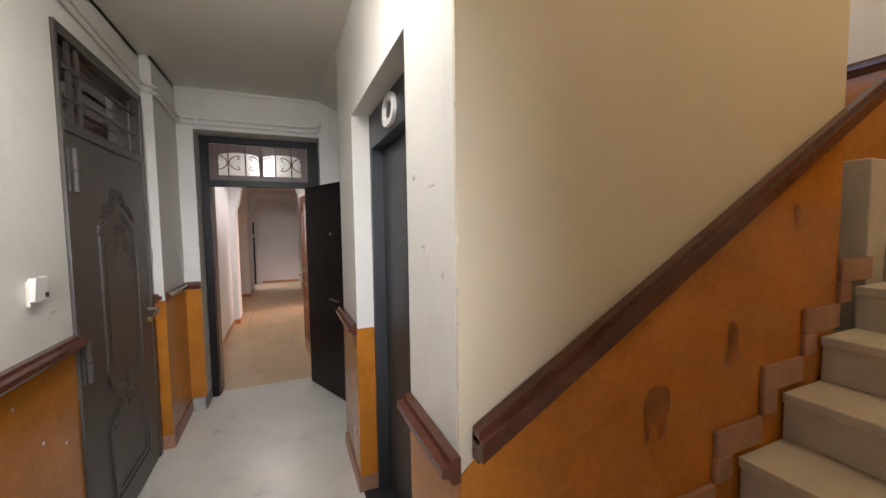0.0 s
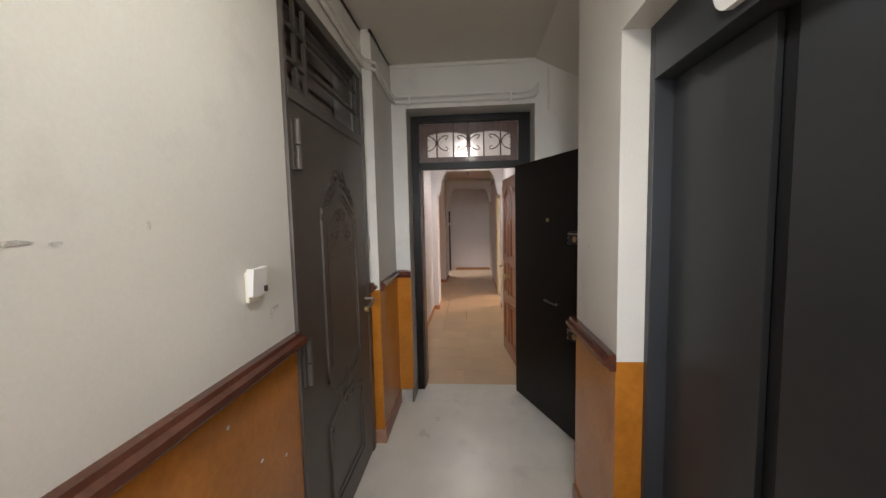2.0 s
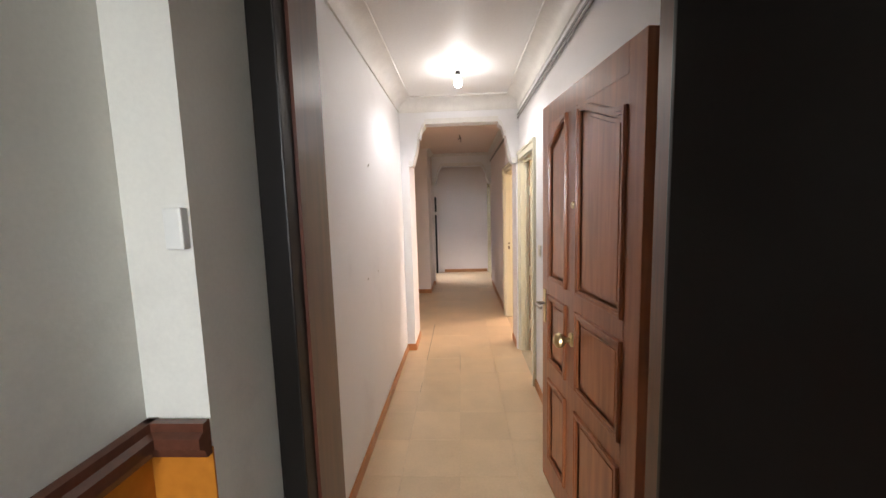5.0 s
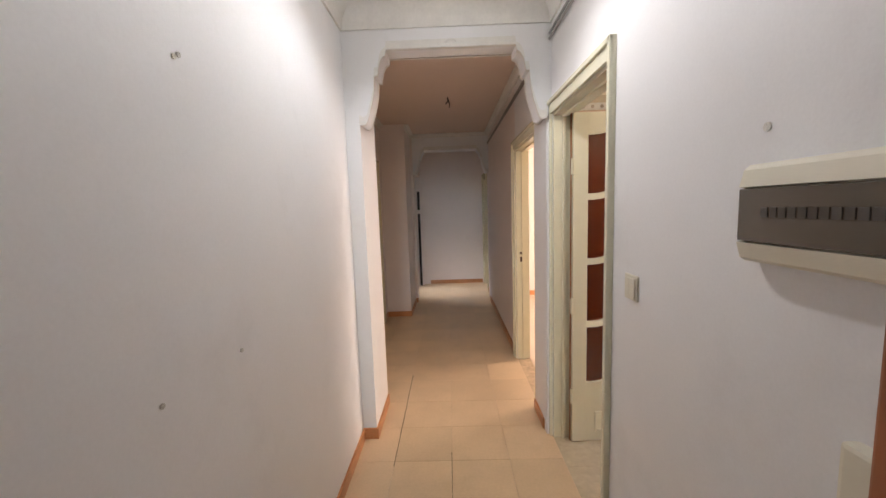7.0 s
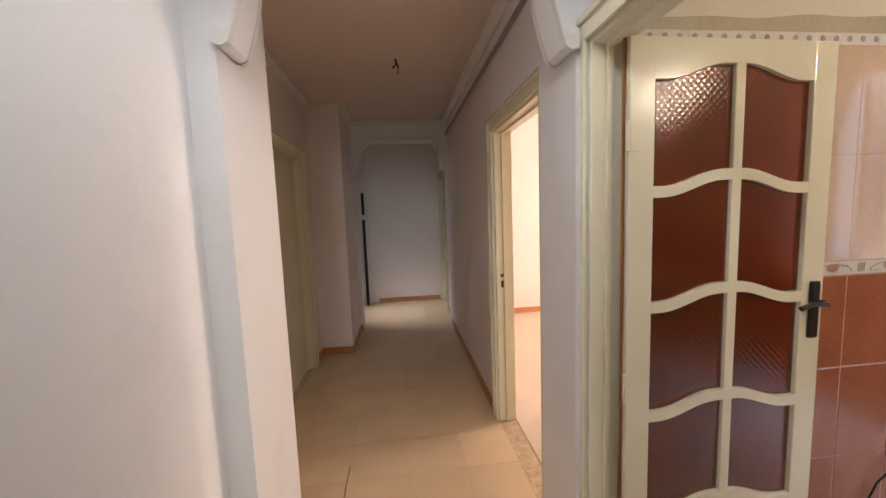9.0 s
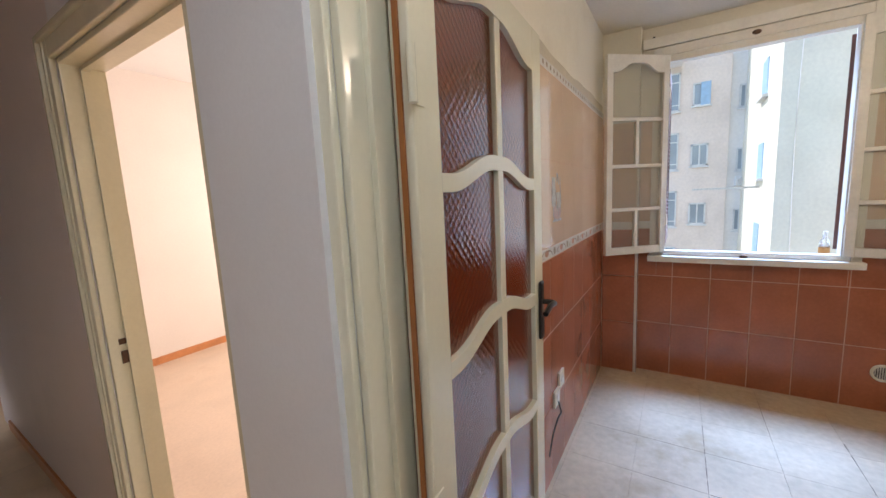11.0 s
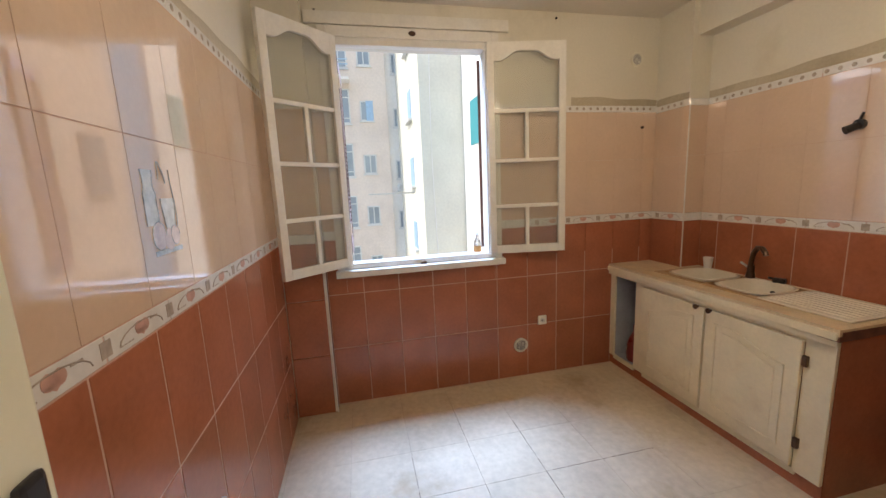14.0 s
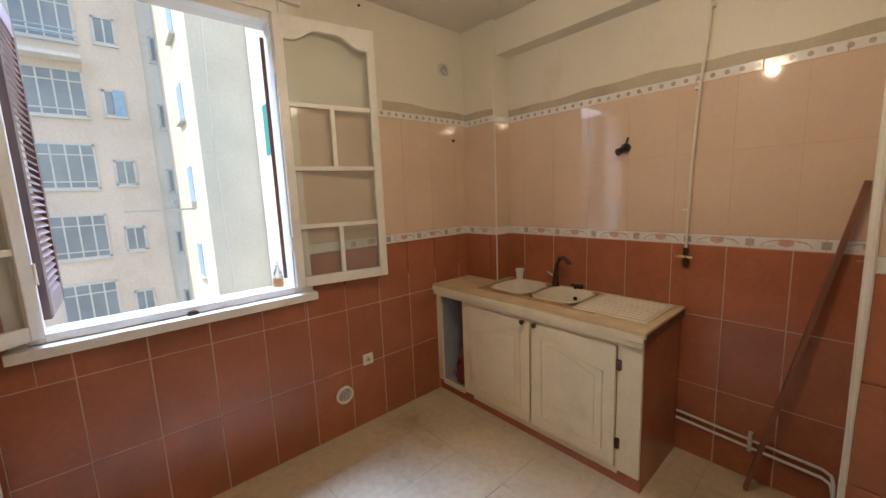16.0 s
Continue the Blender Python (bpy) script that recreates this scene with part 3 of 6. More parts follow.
part("raised_panel", bm, M_DOORM, leaf)
bm = bmesh.new()
for s in (-1, 1):
    for o, h in ((0.0, 0.012), (0.035, 0.008)):
        box(bm, -0.512, -0.512 + h, yc + s * (hw - o) - 0.012, yc + s * (hw - o) + 0.012, 0.16 + o, 0.58 - o)
for o, h in ((0.0, 0.012), (0.035, 0.008)):
    box(bm, -0.512, -0.512 + h, yc - hw + o, yc + hw - o, 0.15 + o, 0.175 + o)
    slab(bm, steps_of(yc - hw + o, yc + hw - o, 20), lambda u: 0.575 - o + 0.07 * math.cos((u - yc) / hw * math.pi * 0.5) ** 2, lambda u: 0.60 - o + 0.07 * math.cos((u - yc) / hw * math.pi * 0.5) ** 2, 0, h, nd_at)
part("lower_panel_moulding", bm, M_DOORM, leaf)
bm = bmesh.new()
ball(bm, (-0.512, yc, 0.72), 0.07, 0.15, 1, 1)
for s in (-1, 1):
    tube(bm, [(-0.508, yc + s * (0.05 + 0.04 * math.cos(a)), 0.66 + 0.05 * math.sin(a)) for a in steps_of(-2.5, 1.5, 8)], 0.009, 6)
part("embossed_shell", bm, M_DOORM, leaf, smooth=True)


def scroll(bm, c, r, turns, start, flip, rad):
    """A curled embossed line on the door, in its plane."""
    tube(bm, [(-0.509, c[0] + flip * r * (1 - 0.75 * i / 14) * math.cos(start + turns * math.tau * i / 14), c[1] + r * (1 - 0.75 * i / 14) * math.sin(start + turns * math.tau * i / 14)) for i in range(15)], rad, 6)


bm = bmesh.new()
for s in (-1, 1):
    for i, (dy, dz, r) in enumerate(((0.03, 1.585, 0.038), (0.08, 1.55, 0.042), (0.12, 1.50, 0.034), (0.14, 1.44, 0.026), (0.04, 1.51, 0.03), (0.08, 1.475, 0.022), (0.135, 1.385, 0.018))):
        scroll(bm, (yc + s * dy, dz), r, 0.9, 0.5 + i, s, 0.0068)
for a in steps_of(-0.9, 0.9, 6):
    tube(bm, [(-0.509, yc, 1.575), (-0.507, yc + 0.06 * math.sin(a), 1.575 + 0.06 * math.cos(a))], 0.008, 6)
part("embossed_scrollwork", bm, M_DOORM, leaf, smooth=True)
bm = bmesh.new()
for s in (-1, 1):
    for o, r, w in ((0.028, 0.009, 0.0), (0.052, 0.007, 0.006), (0.078, 0.008, 0.010), (0.104, 0.006, 0.014)):
        tube(bm, [(-0.511, yc + s * u, arch_top(yc + s * u) + o * (1 - u * 1.6) + w * math.sin(u * 62 + o * 40)) for u in steps_of(0.0, 0.235 - o * 0.4, 26)], r, 6)
    for i, (dy, r) in enumerate(((0.05, 0.020), (0.105, 0.022), (0.16, 0.018), (0.205, 0.013))):
        scroll(bm, (yc + s * dy, arch_top(yc + s * dy) + 0.062 - dy * 0.12), r, 1.0, 0.3 + i * 1.3, s, 0.0075)
part("embossed_crest", bm, M_DOORM, leaf, smooth=True)
for z in (1.775, 0.90, 0.10):
    bm = bmesh.new()
    for z0, z1 in ((z, z + 0.092), (z + 0.097, z + 0.19)):
        cyl(bm, (-0.492, -1.862, z0), (-0.492, -1.862, z1), 0.0135)
    ball(bm, (-0.492, -1.862, z + 0.19), 0.0135, 1, 1, 0.5)
    box(bm, -0.512, -0.500, -1.890, -1.862, z, z + 0.19)
    part("hinge", bm, M_DOORM, nd, smooth=True)
bm = bmesh.new()
tube(bm, [(-0.51, -0.985, 1.07), (-0.455, -0.985, 1.07), (-0.448, -0.995, 1.068), (-0.445, -1.04, 1.055), (-0.45, -1.10, 1.045)], 0.009)
part("lever_handle", bm, M_CHROME, nd, "chrome lever handle", smooth=True)
bm = bmesh.new()
cyl(bm, (-0.512, -0.985, 1.0), (-0.49, -0.985, 1.0), 0.018)
part("lock_cylinder", bm, M_BRASS, nd, smooth=True)
for y in (-1.79, -1.70, -0.985, -0.945):
    part("fanlight_bar", boxes((-0.53, -0.515, y - 0.009, y + 0.009, 2.09, 2.45)), M_DOORM, nd)
for z in (2.20, 2.33):
    part("fanlight_bar", boxes((-0.53, -0.515, -1.86, -1.709, z - 0.008, z + 0.008)), M_DOORM, nd)
    part("fanlight_bar", boxes((-0.53, -0.515, -0.976, -0.954, z - 0.008, z + 0.008)), M_DOORM, nd)
    part("fanlight_bar", tube(bmesh.new(), [(-0.522, -1.70, z + 0.02), (-0.522, -0.985, z + 0.02)], 0.010, 6), M_DOORM, nd)
part("fanlight_pane", boxes((-0.575, -0.57, -1.86, -0.925, 2.09, 2.45)), G_CLEAR, nd)
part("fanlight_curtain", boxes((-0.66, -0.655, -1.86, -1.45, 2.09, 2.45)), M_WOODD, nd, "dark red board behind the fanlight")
# added backing; its dark colour stands in for the unlit flat behind the fanlight
structure("wall_neighbour", boxes((-0.72, -0.70, -1.92, -0.87, 0, 2.5)), M_WOODD, "dark reddish backing for the unlit flat behind the neighbour's fanlight", "wall")

bell = thing("doorbell_switch", "white doorbell push on the landing wall", "doorbell")
part("back_plate", boxes((-0.52, -0.508, -2.222, -2.158, 1.325, 1.42), bevel=0.004), M_PLASTIC, bell)
bm = bmesh.new()
slab(bm, steps_of(-2.228, -2.152, 12), lambda u: 1.345, lambda u: 1.432, 0.0, 0.024, lambda u, d, z: (-0.508 + d * (1 - 0.35 * (z < 1.38)), u, z - 0.004 * math.cos((u + 2.19) * 40)))
part("cover", bm, M_WPLASTIC, bell, smooth=True)
part("push_button", boxes((-0.487, -0.480, -2.175, -2.160, 1.352, 1.372), bevel=0.003), M_BLACKP, bell, "small dark push button")
for y, x, z in ((-0.85, -0.515, 1.45), (-0.40, 0, 0)):
    if x:
        sw = thing("light_switch", "small white light switch beside the steel door", "switch")
        part("plate", boxes((-0.52, -0.506, -0.862, -0.826, 1.36, 1.46), bevel=0.004), M_PLASTIC, sw)
cl = thing("ceiling_lamp", "round white ceiling lamp on the landing ceiling", "ceiling lamp")
bm = bmesh.new()
lathe(bm, [(0.001, 0), (0.11, 0), (0.11, -0.015), (0.001, -0.016)], (0.20, -2.9, 2.80))
part("base", bm, M_WPLASTIC, cl, smooth=True)
bm = bmesh.new()
lathe(bm, [(0.09, -0.015), (0.085, -0.05), (0.05, -0.075), (0.001, -0.082)], (0.20, -2.9, 2.80))
shade = part("shade", bm, glow("lit_opal_shade", (1.0, 0.97, 0.92), 3.0), cl, "lit opal shade", smooth=True)
shade.visible_shadow = False
sw = thing("door_contact", "small white bell push beside the front door frame", "doorbell")
part("plate", boxes((-0.37, -0.338, -0.238, -0.22, 1.45, 1.52), bevel=0.004), M_WPLASTIC, sw)

# made-up window out of view, only there to carry the landing fill light
lw = thing("window_landing", "added unseen landing window with a frosted pane, holding a fill light", "window", kind="structure")
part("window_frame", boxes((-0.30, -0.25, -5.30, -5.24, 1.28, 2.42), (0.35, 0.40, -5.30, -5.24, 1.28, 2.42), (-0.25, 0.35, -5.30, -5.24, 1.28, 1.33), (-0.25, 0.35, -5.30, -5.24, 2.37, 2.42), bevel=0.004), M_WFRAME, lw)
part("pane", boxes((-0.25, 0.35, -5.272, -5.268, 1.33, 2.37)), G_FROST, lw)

# ---- landing: lift ----
lift = thing("lift_door", "dark grey steel sliding lift door in a recessed frame, closed", "lift door", kind="structure")
part("frame", boxes((0.83, 0.93, -1.887, -1.852, 0, 2.235), (0.83, 0.93, -2.868, -2.79, 0, 2.235), (0.83, 0.93, -2.79, -1.887, 2.045, 2.235), bevel=0.003), M_LIFT, lift)
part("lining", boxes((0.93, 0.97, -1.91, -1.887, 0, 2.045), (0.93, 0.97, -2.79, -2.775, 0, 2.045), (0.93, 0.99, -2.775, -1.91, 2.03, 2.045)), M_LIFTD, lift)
part("panel", boxes((0.897, 0.915, -2.335, -1.889, 0.005, 2.04), bevel=0.002), M_LIFT, lift)
part("panel", boxes((0.905, 0.922, -2.788, -2.388, 0.005, 2.04), bevel=0.002), M_LIFT, lift)
# strip filling the gap between the panels, the gap's shade put into its colour
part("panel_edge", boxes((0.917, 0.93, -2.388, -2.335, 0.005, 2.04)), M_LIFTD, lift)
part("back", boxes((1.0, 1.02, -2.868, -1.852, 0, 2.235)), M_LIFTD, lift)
part("threshold", boxes((0.74, 0.985, -2.868, -1.852, -0.004, 0.004)), M_LIFT, lift)
bm = bmesh.new()
for i in range(28):
    a = i * math.tau / 28
    ca, sa = math.cos(a), math.sin(a)
    a2 = (i + 1) * math.tau / 28
    c2, s2 = math.cos(a2), math.sin(a2)
    k1, k2 = (0.03 if ca > 1e-6 else -0.03), (0.03 if c2 > 1e-6 else -0.03)
    pts = [(-2.33 + k1 + 0.07 * ca, 2.14 + 0.07 * sa), (-2.33 + k2 + 0.07 * c2, 2.14 + 0.07 * s2), (-2.33 + k2 + 0.042 * c2, 2.14 + 0.042 * s2), (-2.33 + k1 + 0.042 * ca, 2.14 + 0.042 * sa)]
    lo = [bm.verts.new((0.83, y, z)) for y, z in pts]
    hi = [bm.verts.new((0.812, y, z)) for y, z in pts]
    bm.faces.new(hi)
    for q in range(4):
        bm.faces.new((lo[q], lo[(q + 1) % 4], hi[(q + 1) % 4], hi[q]))
ind = part("indicator_ring", bm, M_WPLASTIC, lift, "white oval floor indicator ring")
bm = bmesh.new()
ball(bm, (0.828, -2.33, 2.14), 0.045, 0.1, 1.6, 1)
part("indicator_screen", bm, M_LIFTD, ind, smooth=True)

# ---- the flat's front door: steel frame, outer leaf, inner wooden leaf ----
fr = thing("front_door_frame", "black steel door frame with a wrought iron fanlight", "door frame", kind="structure")
part("jamb", boxes((-0.333, -0.27, 0.0, 0.06, 0, 2.455), bevel=0.004), M_BLACK, fr)
part("jamb", boxes((0.597, 0.693, 0.0, 0.06, 0, 2.455), bevel=0.004), M_BLACK, fr)
part("head", boxes((-0.27, 0.597, 0.0, 0.06, 2.40, 2.455), bevel=0.004), M_BLACK, fr)
part("transom", boxes((-0.27, 0.597, -0.004, 0.06, 1.995, 2.055), bevel=0.004), M_BLACK, fr)
part("inner_jamb", boxes((-0.31, -0.262, 0.06, 0.24, 0, 2.40), (0.62, 0.68, 0.06, 0.16, 0, 2.40)), M_WOODD, fr, "dark reddish wooden inner jamb")
win = part("fanlight_sash", boxes((-0.262, -0.20, 0.07, 0.11, 2.055, 2.40), (0.535, 0.597, 0.07, 0.11, 2.055, 2.40), (-0.20, 0.535, 0.07, 0.11, 2.055, 2.11), (0.15, 0.185, 0.07, 0.11, 2.11, 2.40)), M_WOODD, fr, "dark red wooden fanlight sash")
bm = bmesh.new()
for a, b in ((-0.20, 0.15), (0.185, 0.535)):
    slab(bm, steps_of(a, b, 14), lambda u, a=a, b=b: 2.30 + 0.03 * math.sin(math.pi * min(1, max(0, (u - a) / (b - a)))) ** 0.6, lambda u: 2.40, 0.07, 0.11, lambda u, d, z: (u, d, z))
part("arched_rail", bm, M_WOODD, win)
part("pane", boxes((-0.20, 0.535, 0.088, 0.092, 2.11, 2.36)), G_FROST, win)
bm = bmesh.new()
for x in (-0.11, 0.035, 0.167, 0.30, 0.445):
    tube(bm, [(x, 0.035, 2.055), (x, 0.035, 2.40)], 0.006, 6)
for x, flips in ((-0.11, (-1, 1)), (0.167, (-1, 1)), (0.445, (-1, 1))):
    for s in flips:
        for w in (-1, 1):
            tube(bm, [(x + s * (0.008 + 0.05 * (1 - math.cos(k * 0.42)) * (1 if k < 6 else 1 - 0.16 * (k - 6))), 0.035, 2.225 + w * (0.066 * math.sin(min(k, 5) * 0.3) - (0.012 * (k - 5) if k > 5 else 0))) for k in range(9)], 0.0045, 6)
part("scroll_grille", bm, M_WOODD, fr, "curled wrought iron fanlight grille", smooth=True)

outer = thing("outer_front_door", "black steel security door standing wide open on the landing", "door", pose(0.60, -0.005, 0, 0, 0, -67.8))
part("leaf", boxes((0.0, 0.945, -0.045, 0.0, 0.012, 2.0), bevel=0.004), M_BLACK, outer)
part("lip", boxes((0.925, 0.965, 0.0, 0.012, 0.012, 1.995)), M_BLACK, outer)
for z in (1.42, 0.765):
    lock = part("lock", boxes((0.775, 0.91, -0.075, -0.045, z - 0.04, z + 0.045), bevel=0.006), M_BLACKP, outer, "black surface lock")
    for x, dz in ((0.765, -0.035), (0.765, 0.0), (0.895, 0.05), (0.92, -0.05)):
        part("bolt", cyl(bmesh.new(), (x, -0.045, z + dz), (x, -0.066, z + dz), 0.011, seg=10), M_CHROME, lock, "worn steel bolt head", smooth=True)
    part("latch_bar", boxes((0.775, 0.915, -0.081, -0.075, z + 0.022, z + 0.034), bevel=0.002), M_CHROME, lock, "worn steel latch bar")
    bm = bmesh.new()
    ball(bm, (0.845, -0.078, z - 0.006), 0.020, 1, 0.35, 1)
    part("keyhole_cover", bm, M_BRASS, lock, smooth=True)
bm = bmesh.new()
tube(bm, [(0.47, -0.062, 0.935), (0.62, -0.062, 0.925)], 0.007)
box(bm, 0.48, 0.49, -0.062, -0.045, 0.925, 0.94)
box(bm, 0.605, 0.615, -0.062, -0.045, 0.92, 0.935)
part("pull_handle", bm, M_CHROME, outer)
bm = bmesh.new()
cyl(bm, (0.50, -0.045, 1.54), (0.50, -0.056, 1.54), 0.014)
part("peephole", bm, M_BRASS, outer, smooth=True)
part("strike_plate", boxes((0.945, 0.955, -0.035, 0.01, 0.83, 0.92)), M_CHROME, outer)


def panel_door(parent, w, h, mats, rows, thick=0.042, c=None):
    """Stiles, rails and raised panels; rows: (z0, z1, arched)."""
    stile, mid = 0.092, 0.10
    c = c or w / 2
    bm = bmesh.new()
    box(bm, 0, stile, -thick, 0, 0, h, bevel=0.003)
    box(bm, w - stile, w, -thick, 0, 0, h, bevel=0.003)
    box(bm, c - mid / 2, c + mid / 2, -thick + 0.001, -0.001, 0.02, h - 0.02)
    zs = [0.0] + [z for r in rows for z in r[:2]] + [h]
    for a, b in zip(zs[::2], zs[1::2]):
        box(bm, stile, w - stile, -thick, 0, a, b)
    body = part("leaf_frame", bm, mats[0], parent)
    for z0, z1, arched in rows:
        for x0, x1, s in ((stile, c - mid / 2, 1), (c + mid / 2, w - stile, -1)):
            bm = bmesh.new()
            def top(u, e, x0=x0, x1=x1, s=s, z1=z1, arched=arched):
                k = (u - x0) / (x1 - x0)
                k = k if s > 0 else 1 - k
                return z1 - e - (0.09 * (0.5 + 0.5 * math.cos(math.pi * k)) if arched else 0)
            for e, d in ((0.0, -0.012), (0.035, 0.0), (0.05, 0.006)):
                slab(bm, steps_of(x0 + e, x1 - e, 10), lambda u, e=e: z0 + e, lambda u, e=e: top(u, e), -thick / 2 - 0.013 - d * 0.8, -thick / 2 + 0.013 + d * 0.8, lambda u, dd, z: (u, dd, z))
            if arched:
                slab(bm, steps_of(x0, x1, 10), lambda u: top(u, 0.0), lambda u: z1 + 0.001, -thick + 0.001, -0.001, lambda u, dd, z: (u, dd, z))
            part("panel", bm, mats[1], body)
            bm = bmesh.new()
            for f0, f1 in ((-0.004, 0.007), (-thick - 0.007, -thick + 0.004)):
                for w0, w1, k in ((0.0, 0.026, 0.0), (0.004, 0.016, 0.004)):
                    g0, g1 = f0 - (k if f1 < 0 else 0), f1 + (k if f1 > 0 else 0)
                    box(bm, x0 + w0, x0 + w1, g0, g1, z0, top(x0, 0.0), bevel=0.002)
                    box(bm, x1 - w1, x1 - w0, g0, g1, z0, top(x1, 0.0), bevel=0.002)
                    box(bm, x0 + w1, x1 - w1, g0, g1, z0 + w0, z0 + w1, bevel=0.002)
                    slab(bm, steps_of(x0 + w1, x1 - w1, 14), lambda u: top(u, w1), lambda u: top(u, w0), g0, g1, lambda u, dd, z: (u, dd, z))
            part("panel_moulding", bm, mats[0], body)
    return body


inner = thing("inner_front_door", "varnished reddish wooden panel door standing open into the hall", "door", pose(0.652, 0.285, 0.008, 0, 0, 96.5))
panel_door(inner, 0.88, 1.985, (M_WOOD, M_WOODL), ((0.15, 0.60, False), (0.69, 1.045, False), (1.118, 1.89, True)), c=0.508)
bm = bmesh.new()
lathe(bm, [(0.001, 0.0), (0.030, 0.0), (0.030, 0.008), (0.012, 0.014), (0.012, 0.035), (0.026, 0.045), (0.034, 0.058), (0.030, 0.072), (0.015, 0.082), (0.001, 0.083)], (0, 0, 0))
knob = part("knob", bm, M_BRASS, inner, "round brass centre knob", smooth=True)
knob.matrix_local = pose(0.488, 0.0, 0.91, -90)
bm = bmesh.new()
lathe(bm, [(0.001, 0.0), (0.016, 0.0), (0.014, 0.008), (0.001, 0.010)], (0, 0, 0))
eye_ = part("peephole", bm, M_BRASS, inner, smooth=True)
eye_.matrix_local = pose(0.488, 0.0, 1.495, -90)
part("lock_plate", boxes((0.878, 0.884, -0.035, -0.007, 0.86, 1.06), (0.83, 0.86, 0.0, 0.004, 0.88, 1.06)), M_BRASS, inner)
bm = bmesh.new()
tube(bm, [(0.845, 0.0, 0.985), (0.845, 0.045, 0.985), (0.837, 0.05, 0.985), (0.76, 0.05, 0.982)], 0.009)
tube(bm, [(0.845, -0.042, 0.985), (0.845, -0.09, 0.985), (0.837, -0.095, 0.985), (0.76, -0.095, 0.982)], 0.009)
part("lever_handle", bm, M_CHROME, inner, smooth=True)

# ---- setting: hall ----
structure("wall_hall_left", boxes((-0.62, -0.475, 0.12, 3.015, 0, 2.72), (-0.90, -0.39, 3.015, 3.45, 0, 2.72)), M_HALL, "white painted hall wall with a pilaster", "wall")
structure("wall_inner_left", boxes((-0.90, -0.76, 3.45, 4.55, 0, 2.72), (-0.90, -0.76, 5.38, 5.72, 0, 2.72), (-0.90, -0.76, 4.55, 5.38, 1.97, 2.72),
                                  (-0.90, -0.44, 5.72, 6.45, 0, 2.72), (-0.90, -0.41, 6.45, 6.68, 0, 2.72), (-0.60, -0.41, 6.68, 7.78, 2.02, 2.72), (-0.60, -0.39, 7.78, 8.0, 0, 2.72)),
          M_HALL_BOUNCE, "inner hall wall with pilasters, pinkish from painted-in bounce light", "wall")
structure("wall_hall_right", boxes((0.72, 0.84, 0.12, 2.195, 0, 2.72), (0.72, 0.84, 2.195, 3.00, 1.965, 2.72), (0.72, 0.84, 3.00, 3.02, 0, 2.72), (0.69, 0.84, 3.02, 3.335, 0, 2.72), (0.72, 0.84, 3.335, 4.22, 1.945, 2.72)), M_HALL, "white painted hall wall with door openings", "wall")
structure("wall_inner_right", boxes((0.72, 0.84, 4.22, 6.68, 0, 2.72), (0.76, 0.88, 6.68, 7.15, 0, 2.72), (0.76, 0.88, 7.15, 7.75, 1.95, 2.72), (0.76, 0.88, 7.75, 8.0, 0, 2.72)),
          M_HALL_BOUNCE, "inner hall wall with a door opening, painted-in bounce light", "wall")
structure("wall_hall_end", boxes((-0.39, 0.76, 7.86, 8.0, 0, 2.72)), M_HALL_BOUNCE, "wall at the end of the hall, pinkish from painted-in bounce light", "wall")
structure("wall_hall_back", boxes((-0.62, -0.335, 0.121, 0.125, 0, 2.72), (0.695, 0.84, 0.121, 0.125, 0, 2.72), (-0.335, 0.695, 0.121, 0.125, 2.46, 2.72)), M_HALL, "white painted wall round the front door inside", "wall")
structure("ceiling_hall", boxes((-0.90, 0.90, 0.12, 3.02, 2.585, 2.82)), M_HALLC, "white hall ceiling", "ceiling")
structure("ceiling_inner_hall", boxes((-0.90, 0.90, 3.02, 8.0, 2.53, 2.82)), M_HALLC_BOUNCE, "inner hall ceiling, pinkish from painted-in bounce light", "ceiling")


def cove(bm, a, b, out, drop, depth, n=6):
    """A concave plaster cove along a line under the ceiling."""
    a, b, out = Vector(a), Vector(b), Vector(out)
    prof = [(0, 0), (0, -drop), (0.012, -drop), (0.014, -drop + 0.015)] + [(0.014 + (depth - 0.03) * (1 - math.cos(k * math.pi / 2 / n)), -drop + 0.015 + (drop - 0.03) * math.sin(k * math.pi / 2 / n)) for k in range(1, n + 1)] + [(depth, -0.015), (depth, 0)]
    ends = [[bm.verts.new(p + out * u + Vector((0, 0, w))) for u, w in prof] for p in (a, b)]
    m = len(prof)
    for k in range(m):
        bm.faces.new((ends[0][k], ends[0][(k + 1) % m], ends[1][(k + 1) % m], ends[1][k]))
    bm.faces.new(ends[0][::-1])
    bm.faces.new(ends[1])


bm = bmesh.new()
cove(bm, (-0.475, 0.125, 2.585), (-0.475, 3.015, 2.585), (1, 0, 0), 0.125, 0.13)
cove(bm, (0.72, 0.125, 2.585), (0.72, 3.015, 2.585), (-1, 0, 0), 0.125, 0.13)
cove(bm, (-0.475, 3.015, 2.585), (0.72, 3.015, 2.585), (0, -1, 0), 0.125, 0.13)
cove(bm, (-0.475, 0.125, 2.585), (0.72, 0.125, 2.585), (0, 1, 0), 0.125, 0.13)
structure("trim_cornice", bm, M_PLAST, "white plaster cove cornice round the hall ceiling", "cornice", smooth=True)
bm = bmesh.new()
cove(bm, (0.72, 3.45, 2.53), (0.72, 6.45, 2.53), (-1, 0, 0), 0.05, 0.06)
cove(bm, (-0.76, 3.45, 2.53), (-0.76, 5.72, 2.53), (1, 0, 0), 0.05, 0.06)
cove(bm, (-0.44, 5.72, 2.53), (-0.44, 6.45, 2.53), (1, 0, 0), 0.05, 0.06)
cove(bm, (-0.76, 6.45, 2.53), (0.72, 6.45, 2.53), (0, -1, 0), 0.05, 0.06)
